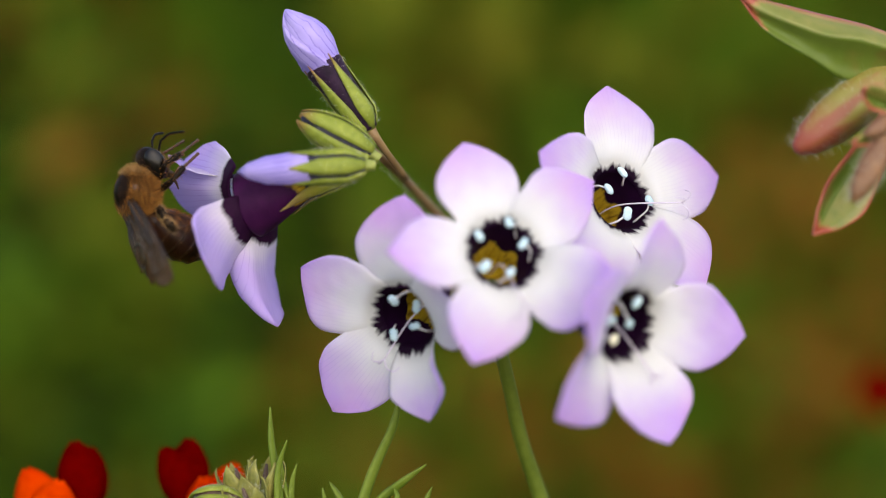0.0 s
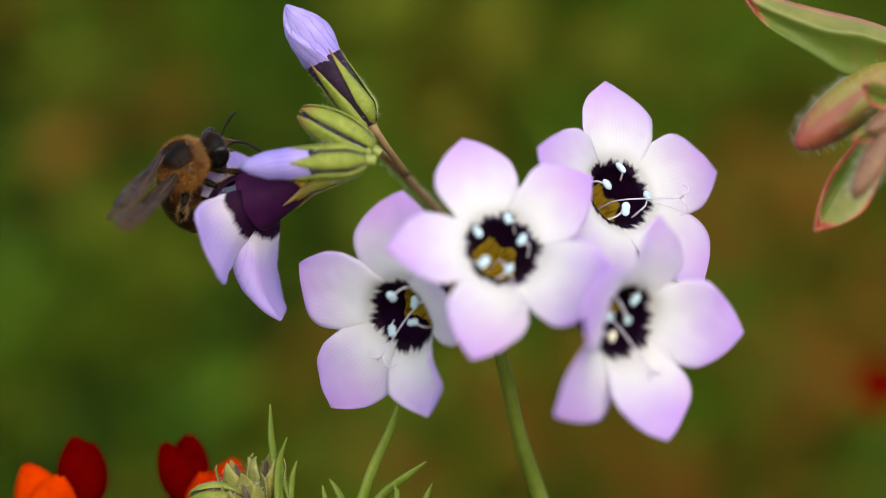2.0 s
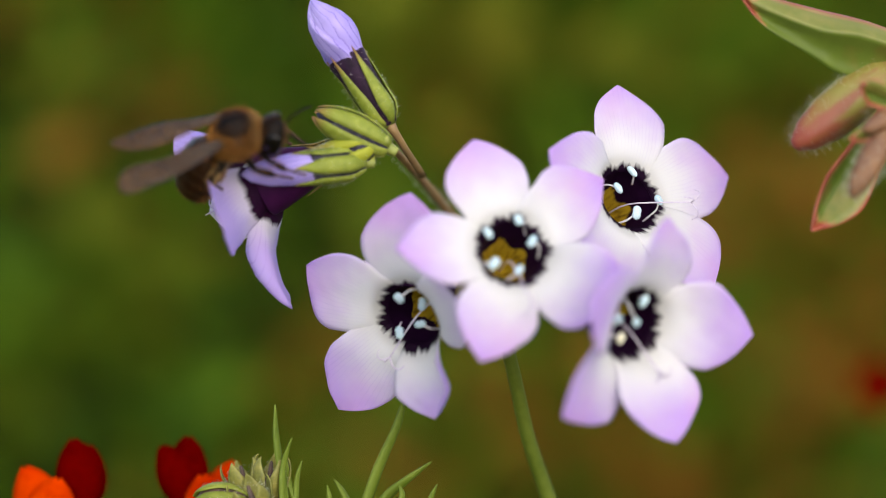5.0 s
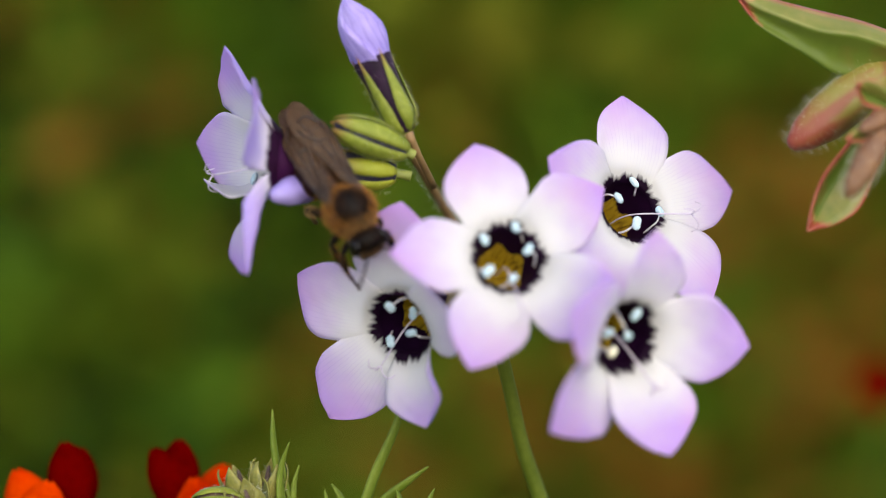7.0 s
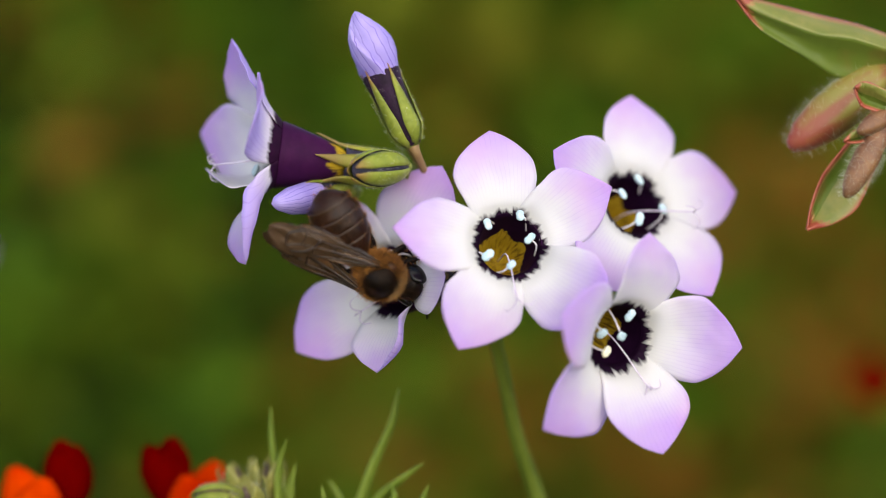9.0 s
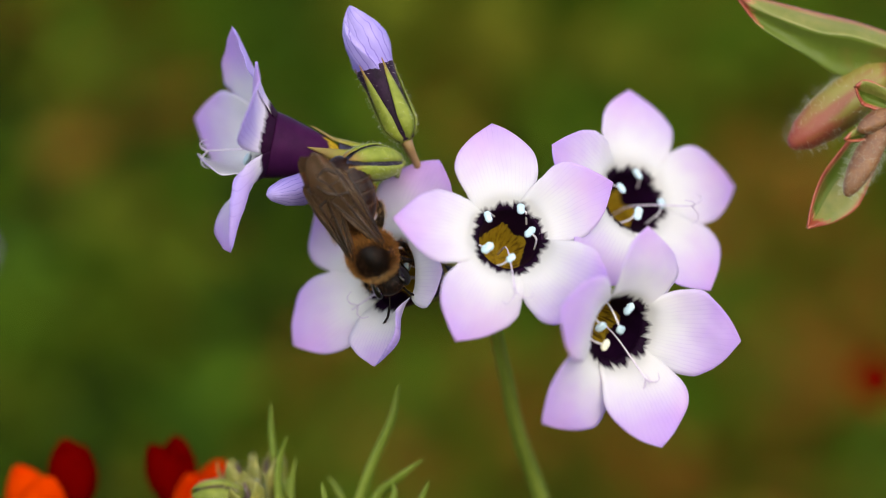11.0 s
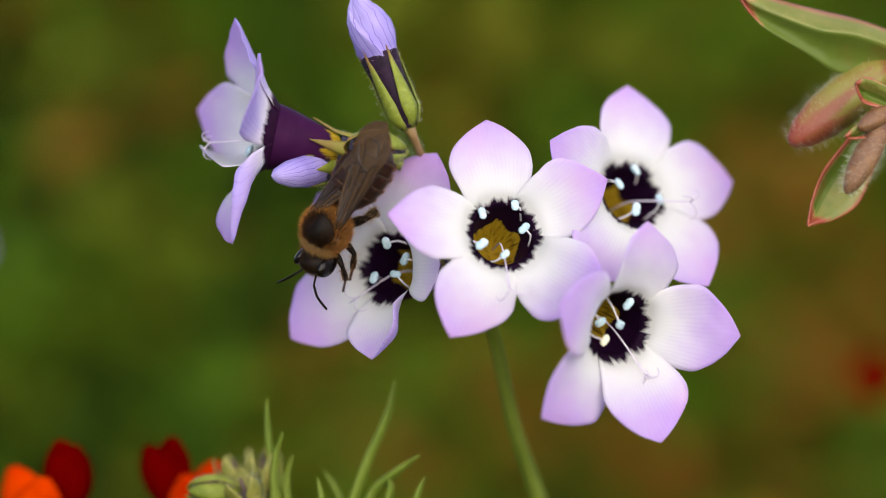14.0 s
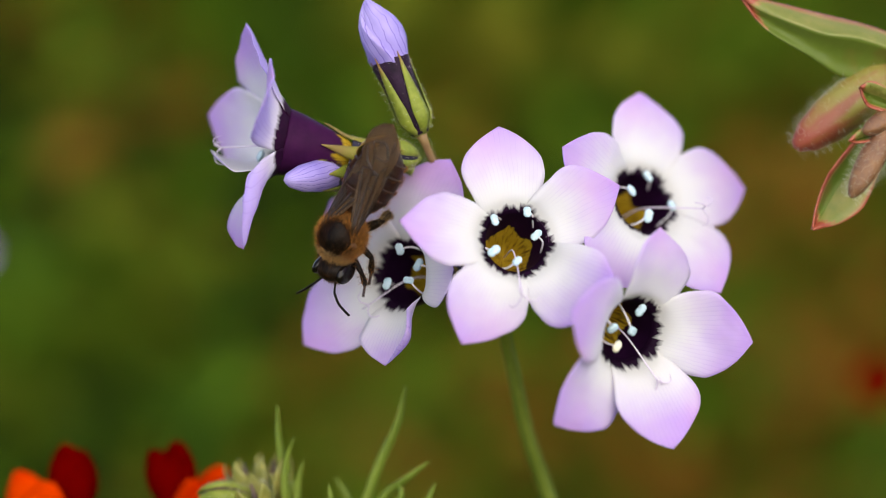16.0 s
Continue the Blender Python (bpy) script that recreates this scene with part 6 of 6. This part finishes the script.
MAIN_STEM_ROWS = [
    (0, pose(-0.00736, -0.00419, 0.24224, 0.0, -0.0, 0.0)),
    (0.5, pose(-0.00729, -0.00421, 0.24214, 0.0, -0.0, 0.0)),
    (1, pose(-0.00689, -0.00411, 0.24260, 0.0, -0.0, 0.0)),
    (1.5, pose(-0.00700, -0.00417, 0.24231, 0.0, -0.0, 0.0)),
    (2, pose(-0.00749, -0.00421, 0.24213, 0.0, -0.0, 0.0)),
    (2.5, pose(-0.00738, -0.00417, 0.24233, 0.0, -0.0, 0.0)),
    (3, pose(-0.00723, -0.00419, 0.24224, 0.0, -0.0, 0.0)),
    (3.5, pose(-0.00721, -0.00417, 0.24232, 0.0, -0.0, 0.0)),
    (4, pose(-0.00717, -0.00417, 0.24232, 0.0, -0.0, 0.0)),
    (4.2, pose(-0.00677, -0.00418, 0.24227, 0.0, -0.0, 0.0)),
    (5.2, pose(-0.00679, -0.00424, 0.24196, 0.0, -0.0, 0.0)),
    (6.3, pose(-0.00685, -0.00432, 0.24161, 0.0, -0.0, 0.0)),
    (6.5, pose(-0.00711, -0.00425, 0.24193, 0.0, -0.0, 0.0)),
    (7, pose(-0.00728, -0.00438, 0.24136, 0.0, -0.0, 0.0)),
    (7.5, pose(-0.00723, -0.00435, 0.24148, 0.0, -0.0, 0.0)),
    (8, pose(-0.00751, -0.00432, 0.24160, 0.0, -0.0, 0.0)),
    (8.5, pose(-0.00734, -0.00424, 0.24199, 0.0, -0.0, 0.0)),
    (9, pose(-0.00760, -0.00434, 0.24153, 0.0, -0.0, 0.0)),
    (9.2, pose(-0.00761, -0.00430, 0.24173, 0.0, -0.0, 0.0)),
    (10.2, pose(-0.00765, -0.00427, 0.24184, 0.0, -0.0, 0.0)),
    (11.3, pose(-0.00768, -0.00424, 0.24197, 0.0, -0.0, 0.0)),
    (11.5, pose(-0.00809, -0.00428, 0.24178, 0.0, -0.0, 0.0)),
    (12, pose(-0.00800, -0.00436, 0.24141, 0.0, -0.0, 0.0)),
    (12.5, pose(-0.00817, -0.00431, 0.24165, 0.0, -0.0, 0.0)),
    (13, pose(-0.00830, -0.00431, 0.24165, 0.0, -0.0, 0.0)),
    (13.5, pose(-0.00782, -0.00430, 0.24172, 0.0, -0.0, 0.0)),
    (14, pose(-0.00786, -0.00426, 0.24190, 0.0, -0.0, 0.0)),
    (14.5, pose(-0.00810, -0.00429, 0.24174, 0.0, -0.0, 0.0)),
    (15, pose(-0.00755, -0.00436, 0.24143, 0.0, -0.0, 0.0)),
    (15.5, pose(-0.00756, -0.00437, 0.24139, 0.0, -0.0, 0.0)),
    (16, pose(-0.00720, -0.00430, 0.24170, 0.0, -0.0, 0.0)),
]
LOW_PLANT_ROWS = [
    (0, pose(-0.01224, 0.00355, 0.00072, 0.0, -0.0, 0.0)),
    (0.5, pose(-0.01218, 0.00353, 0.00059, 0.0, -0.0, 0.0)),
    (1, pose(-0.01195, 0.00360, 0.00092, 0.0, -0.0, 0.0)),
    (1.5, pose(-0.01197, 0.00355, 0.00072, 0.0, -0.0, 0.0)),
    (2, pose(-0.01224, 0.00352, 0.00055, 0.0, -0.0, 0.0)),
    (2.5, pose(-0.01222, 0.00355, 0.00071, 0.0, -0.0, 0.0)),
    (3, pose(-0.01208, 0.00354, 0.00068, 0.0, -0.0, 0.0)),
    (3.5, pose(-0.01205, 0.00357, 0.00080, 0.0, -0.0, 0.0)),
    (4, pose(-0.01205, 0.00357, 0.00080, 0.0, -0.0, 0.0)),
    (4.2, pose(-0.01192, 0.00355, 0.00071, 0.0, -0.0, 0.0)),
    (5.2, pose(-0.01181, 0.00352, 0.00053, 0.0, -0.0, 0.0)),
    (6.3, pose(-0.01175, 0.00346, 0.00029, 0.0, -0.0, 0.0)),
    (6.5, pose(-0.01190, 0.00354, 0.00063, 0.0, -0.0, 0.0)),
    (7, pose(-0.01208, 0.00343, 0.00013, 0.0, -0.0, 0.0)),
    (7.5, pose(-0.01210, 0.00341, 0.00006, 0.0, -0.0, 0.0)),
    (8, pose(-0.01257, 0.00342, 0.00008, 0.0, -0.0, 0.0)),
    (8.5, pose(-0.01257, 0.00343, 0.00015, 0.0, -0.0, 0.0)),
    (9, pose(-0.01257, 0.00338, -0.00010, 0.0, -0.0, 0.0)),
    (9.2, pose(-0.01251, 0.00341, 0.00006, 0.0, -0.0, 0.0)),
    (10.2, pose(-0.01263, 0.00342, 0.00007, 0.0, -0.0, 0.0)),
    (11.3, pose(-0.01276, 0.00342, 0.00009, 0.0, -0.0, 0.0)),
    (11.5, pose(-0.01317, 0.00338, -0.00009, 0.0, -0.0, 0.0)),
    (12, pose(-0.01298, 0.00340, -0.00002, 0.0, -0.0, 0.0)),
    (12.5, pose(-0.01308, 0.00340, 0.00001, 0.0, -0.0, 0.0)),
    (13, pose(-0.01324, 0.00340, -0.00002, 0.0, -0.0, 0.0)),
    (13.5, pose(-0.01291, 0.00341, 0.00006, 0.0, -0.0, 0.0)),
    (14, pose(-0.01293, 0.00344, 0.00021, 0.0, -0.0, 0.0)),
    (14.5, pose(-0.01315, 0.00342, 0.00010, 0.0, -0.0, 0.0)),
    (15, pose(-0.01276, 0.00338, -0.00009, 0.0, -0.0, 0.0)),
    (15.5, pose(-0.01263, 0.00337, -0.00015, 0.0, -0.0, 0.0)),
    (16, pose(-0.01244, 0.00341, 0.00006, 0.0, -0.0, 0.0)),
]
RED_PAIR_ROWS = [
    (0, pose(-0.02662, 0.02607, 0.00117, 0.0, -0.0, 0.0)),
    (0.5, pose(-0.02655, 0.02607, 0.00117, 0.0, -0.0, 0.0)),
    (1, pose(-0.02662, 0.02604, 0.00104, 0.0, -0.0, 0.0)),
    (1.5, pose(-0.02651, 0.02605, 0.00108, 0.0, -0.0, 0.0)),
    (2, pose(-0.02662, 0.02605, 0.00108, 0.0, -0.0, 0.0)),
    (2.5, pose(-0.02674, 0.02607, 0.00117, 0.0, -0.0, 0.0)),
    (3, pose(-0.02658, 0.02604, 0.00104, 0.0, -0.0, 0.0)),
    (3.5, pose(-0.02664, 0.02602, 0.00095, 0.0, -0.0, 0.0)),
    (4, pose(-0.02664, 0.02604, 0.00104, 0.0, -0.0, 0.0)),
    (4.2, pose(-0.02650, 0.02603, 0.00098, 0.0, -0.0, 0.0)),
    (5.2, pose(-0.02675, 0.02602, 0.00093, 0.0, -0.0, 0.0)),
    (6.3, pose(-0.02709, 0.02600, 0.00084, 0.0, -0.0, 0.0)),
    (6.5, pose(-0.02703, 0.02600, 0.00089, 0.0, -0.0, 0.0)),
    (7, pose(-0.02740, 0.02595, 0.00062, 0.0, -0.0, 0.0)),
    (7.5, pose(-0.02773, 0.02595, 0.00065, 0.0, -0.0, 0.0)),
    (8, pose(-0.02825, 0.02587, 0.00025, 0.0, -0.0, 0.0)),
    (8.5, pose(-0.02844, 0.02590, 0.00037, 0.0, -0.0, 0.0)),
    (9, pose(-0.02848, 0.02590, 0.00037, 0.0, -0.0, 0.0)),
    (9.2, pose(-0.02847, 0.02589, 0.00036, 0.0, -0.0, 0.0)),
    (10.2, pose(-0.02835, 0.02589, 0.00035, 0.0, -0.0, 0.0)),
    (11.3, pose(-0.02823, 0.02589, 0.00035, 0.0, -0.0, 0.0)),
    (11.5, pose(-0.02835, 0.02589, 0.00032, 0.0, -0.0, 0.0)),
    (12, pose(-0.02842, 0.02587, 0.00026, 0.0, -0.0, 0.0)),
    (12.5, pose(-0.02835, 0.02589, 0.00035, 0.0, -0.0, 0.0)),
    (13, pose(-0.02851, 0.02585, 0.00013, 0.0, -0.0, 0.0)),
    (13.5, pose(-0.02849, 0.02584, 0.00009, 0.0, -0.0, 0.0)),
    (14, pose(-0.02856, 0.02583, 0.00006, 0.0, -0.0, 0.0)),
    (14.5, pose(-0.02870, 0.02584, 0.00012, 0.0, -0.0, 0.0)),
    (15, pose(-0.02856, 0.02585, 0.00015, 0.0, -0.0, 0.0)),
    (15.5, pose(-0.02851, 0.02582, 0.00000, 0.0, -0.0, 0.0)),
    (16, pose(-0.02849, 0.02583, 0.00004, 0.0, -0.0, 0.0)),
]
HERB_ROWS = [
    (0, pose(0.04036, 0.00985, 0.00032)),
    (0.5, pose(0.04038, 0.00985, 0.00031)),
    (1, pose(0.04045, 0.00985, 0.00031)),
    (1.5, pose(0.04044, 0.00985, 0.00030)),
    (2, pose(0.04046, 0.00983, 0.00025)),
    (2.5, pose(0.04038, 0.00985, 0.00031)),
    (3, pose(0.04045, 0.00985, 0.00031)),
    (3.5, pose(0.04038, 0.00985, 0.00031)),
    (4, pose(0.04040, 0.00985, 0.00031)),
    (6.5, pose(0.04001, 0.00983, 0.00020)),
    (7, pose(0.03995, 0.00982, 0.00018)),
    (7.5, pose(0.04007, 0.00982, 0.00016)),
    (8, pose(0.04033, 0.00982, 0.00019)),
    (8.5, pose(0.04047, 0.00982, 0.00020)),
    (9, pose(0.04045, 0.00982, 0.00018)),
    (11.5, pose(0.04038, 0.00983, 0.00021)),
    (12, pose(0.04040, 0.00982, 0.00019)),
    (12.5, pose(0.04047, 0.00982, 0.00019)),
    (13, pose(0.04039, 0.00982, 0.00019)),
    (13.5, pose(0.04039, 0.00982, 0.00019)),
    (14, pose(0.04045, 0.00982, 0.00017)),
    (14.5, pose(0.04042, 0.00982, 0.00019)),
    (15, pose(0.04045, 0.00982, 0.00017)),
    (15.5, pose(0.04049, 0.00982, 0.00019)),
    (16, pose(0.04047, 0.00982, 0.00020)),
]
BEE_ROWS = [
    (0, pose(-0.02221, 0.00789, 0.25349, 83.8, -10.4, -65.7)),
    (0.5, pose(-0.02135, 0.00778, 0.25293, 64.2, 1.1, -61.6)),
    (1, pose(-0.01945, 0.00819, 0.25488, 41.7, 31.0, -64.4)),
    (1.5, pose(-0.01871, 0.00823, 0.25510, 43.5, 32.5, -61.6)),
    (2, pose(-0.01875, 0.00825, 0.25515, 47.1, 30.3, -59.3)),
    (2.5, pose(-0.01883, 0.00832, 0.25550, 45.9, 29.9, -60.7)),
    (3, pose(-0.01871, 0.00839, 0.25585, 44.7, 29.3, -62.3)),
    (3.5, pose(-0.01869, 0.00843, 0.25602, 44.0, 29.1, -63.1)),
    (4, pose(-0.01847, 0.00846, 0.25614, 42.9, 29.1, -64.1)),
    (4.2, pose(-0.01820, 0.00845, 0.25612, 42.9, 29.1, -64.1)),
    (5.2, pose(-0.01305, 0.00185, 0.25871, 3.6, 41.4, -100.5)),
    (6.3, pose(-0.00791, 0.00289, 0.25541, -40.5, 28.4, -153.7)),
    (6.5, pose(-0.00811, 0.00286, 0.25564, -40.5, 28.4, -153.7)),
    (7, pose(-0.00616, 0.00206, 0.25265, -44.3, 21.6, -158.4)),
    (7.5, pose(-0.00591, 0.00230, 0.25218, -48.2, 14.9, -168.5)),
    (8, pose(-0.00670, 0.00095, 0.24966, -66.3, 21.5, -178.8)),
    (8.5, pose(-0.00493, 0.00027, 0.24887, -105.0, 45.0, 156.2)),
    (9, pose(-0.00416, 0.00012, 0.24813, -122.5, 56.7, 149.8)),
    (9.2, pose(-0.00423, 0.00016, 0.24832, -122.5, 56.7, 149.8)),
    (10.2, pose(-0.00464, 0.00056, 0.24907, -103.0, 44.1, 169.3)),
    (11.3, pose(-0.00509, 0.00100, 0.24990, -95.1, 26.8, 177.4)),
    (11.5, pose(-0.00562, 0.00114, 0.25055, -93.9, 22.6, 179.2)),
    (12, pose(-0.00691, 0.00124, 0.25104, -81.1, -16.5, 168.6)),
    (12.5, pose(-0.00837, 0.00122, 0.25091, -74.5, -17.8, 150.9)),
    (13, pose(-0.00831, 0.00123, 0.25096, -73.0, -19.7, 149.3)),
    (13.5, pose(-0.00850, 0.00129, 0.25125, -71.4, -21.6, 147.7)),
    (14, pose(-0.00829, 0.00124, 0.25102, -73.1, -19.5, 149.4)),
    (14.5, pose(-0.00840, 0.00124, 0.25104, -74.8, -17.3, 151.1)),
    (15, pose(-0.00797, 0.00121, 0.25087, -75.1, -16.7, 151.3)),
    (15.5, pose(-0.00755, 0.00120, 0.25082, -75.4, -16.1, 151.6)),
    (16, pose(-0.00743, 0.00120, 0.25084, -75.7, -15.5, 151.8)),
]
ABDOMEN_ROWS = [
    (0, pose(0, -0.00150, -0.00020, 56, 0, 0)),
    (0.5, pose(0, -0.00150, -0.00020, 62, 0, 0)),
    (1, pose(0, -0.00150, -0.00020, 72, 0, 0)),
    (1.5, pose(0, -0.00150, -0.00020, 76, 0, 0)),
    (4.2, pose(0, -0.00150, -0.00020, 78, 0, 0)),
    (4.7, pose(0, -0.00150, -0.00020, 60, 0, 0)),
    (5.2, pose(0, -0.00150, -0.00020, 40, 0, 0)),
    (6.3, pose(0, -0.00150, -0.00020, 10, 0, 0)),
    (7.5, pose(0, -0.00150, -0.00020, 10, 0, 0)),
    (8, pose(0, -0.00150, -0.00020, 5, 0, -12)),
    (8.5, pose(0, -0.00150, -0.00020, 5, 0, -35)),
    (9.2, pose(0, -0.00150, -0.00020, 8, 0, -30)),
    (11.3, pose(0, -0.00150, -0.00020, 5, 0, -10)),
    (12, pose(0, -0.00150, -0.00020, 0, 0, -9)),
    (16, pose(0, -0.00150, -0.00020, 0, 0, -9)),
]
HEAD_ROWS = [
    (0, pose(0, 0.00072, 0.00115, -50, 0, 0)),
    (0.5, pose(0, 0.00072, 0.00115, -50, 0, 0)),
    (1, pose(0, 0.00050, 0.00098, -40, 0, 0)),
    (1.5, pose(0, 0.00040, 0.00088, -35, 0, 0)),
    (4.2, pose(0, 0.00031, 0.00077, -30, 0, 0)),
    (6.3, pose(0, 0.00014, 0.00048, -18, 0, 0)),
    (8, pose(0, 0.00023, 0.00066, -25, 0, 0)),
    (9.2, pose(0, 0.00031, 0.00077, -30, 0, 0)),
    (11.5, pose(0, 0.00016, 0.00054, -20, 0, 0)),
    (12.5, pose(0, 0.00019, 0.00058, -22, 0, 0)),
    (16, pose(0, 0.00019, 0.00058, -22, 0, 0)),
]
WING_TURNS = [(0, 55, 39, -7, -8, 0), (0.5, 72, 60, 7, 1, 0), (1, 70, 55, 27, 16, 0), (2, 53, 44, 35, 24, 0), (3.5, 61, 53, 34, 25, 0), (4.2, 61, 53, 34, 25, 0), (5.2, 30, 10, 10, 10, 0), (6.3, 0, 0, 0, 0, 0), (11.3, 0, 0, 0, 0, 0), (12.5, -17, -7, 2, 2, 0), (16.0, -17, -7, 2, 2, 0)]
PULLED_PETAL_ROWS = [
    (0, pose(-0.00005, 0.00169, -0.00219, 85.1, -17.0, -37.0)),
    (0.5, pose(0.00182, 0.00215, 0.00023, -7.6, -41.5, 92.6)),
    (1, pose(0.00181, 0.00200, -0.00028, 24.3, -73.0, 60.3)),
    (1.5, pose(0.00177, 0.00194, -0.00048, 32.0, -66.9, 52.3)),
    (4.2, pose(0.00174, 0.00186, -0.00054, 32.8, -64.2, 49.9)),
    (5.2, pose(0.00104, 0.00065, -0.00068, 20.0, -29.8, 33.0)),
    (6.3, pose(0.00000, 0.00000, 0.00000, 0.0, -0.0, 11.6)),
    (16, pose(0.00000, 0.00000, 0.00000, 0.0, -0.0, 11.6)),
]
NEAR_PETAL_ROWS = [
    (0, pose(-0.00019, 0.00031, 0.00008, -2.0, -6.5, -63.2)),
    (4.2, pose(-0.00019, 0.00031, 0.00008, -2.0, -6.5, -63.2)),
    (5.2, pose(-0.00010, 0.00015, 0.00004, -1.1, -3.2, -58.8)),
    (6.3, pose(0.00000, 0.00000, 0.00000, 0.0, -0.0, -54.3)),
    (16, pose(0.00000, 0.00000, 0.00000, 0.0, -0.0, -54.3)),
]
HANGING_PETAL_ROWS = [
    (0, pose(-0.00084, -0.00153, 0.00006, -1.7, 18.6, -97.0)),
    (4.2, pose(-0.00084, -0.00153, 0.00006, -1.7, 18.6, -97.0)),
    (5.2, pose(-0.00057, -0.00068, 0.00011, -2.7, 9.1, -119.3)),
    (6.3, pose(0.00000, 0.00000, 0.00000, 0.0, -0.0, -141.1)),
    (16, pose(0.00000, 0.00000, 0.00000, 0.0, -0.0, -141.1)),
]


def motions():
    for ob, rows in ((centre_flower, CENTRE_FLOWER_ROWS), (upper_flower, UPPER_FLOWER_ROWS), (lower_flower, LOWER_FLOWER_ROWS), (visited_flower, VISITED_FLOWER_ROWS), (side_flower, SIDE_FLOWER_ROWS),
                     (upper_bud, TALL_BUD_ROWS), (green_bud, GREEN_BUD_ROWS), (violet_bud, VIOLET_BUD_ROWS), (branch, BRANCH_ROWS), (main_stem, MAIN_STEM_ROWS),
                     (low_plant, LOW_PLANT_ROWS), (herb, HERB_ROWS), (bloom_a, RED_PAIR_ROWS), (bloom_b, RED_PAIR_ROWS), (bee, BEE_ROWS), (head, HEAD_ROWS), (abdomen, ABDOMEN_ROWS)):
        walk(ob, rows)
    for wg, (s, length, width, root, way, tilt, fore) in zip(wings, WING_SEATS):
        walk(wg, [(t, pose(root[0] * MM, root[1] * MM, root[2] * MM, tilt - (lift if s > 0 else left_lift), s * 8 + roll, way + (right if s > 0 else left))) for t, right, left, lift, left_lift, roll in WING_TURNS])
    side_petals = [c for c in side_flower.children if c.name.startswith("petal")]
    walk(side_petals[1], PULLED_PETAL_ROWS)
    walk(side_petals[4], HANGING_PETAL_ROWS)
    walk(side_petals[0], NEAR_PETAL_ROWS)


motions()
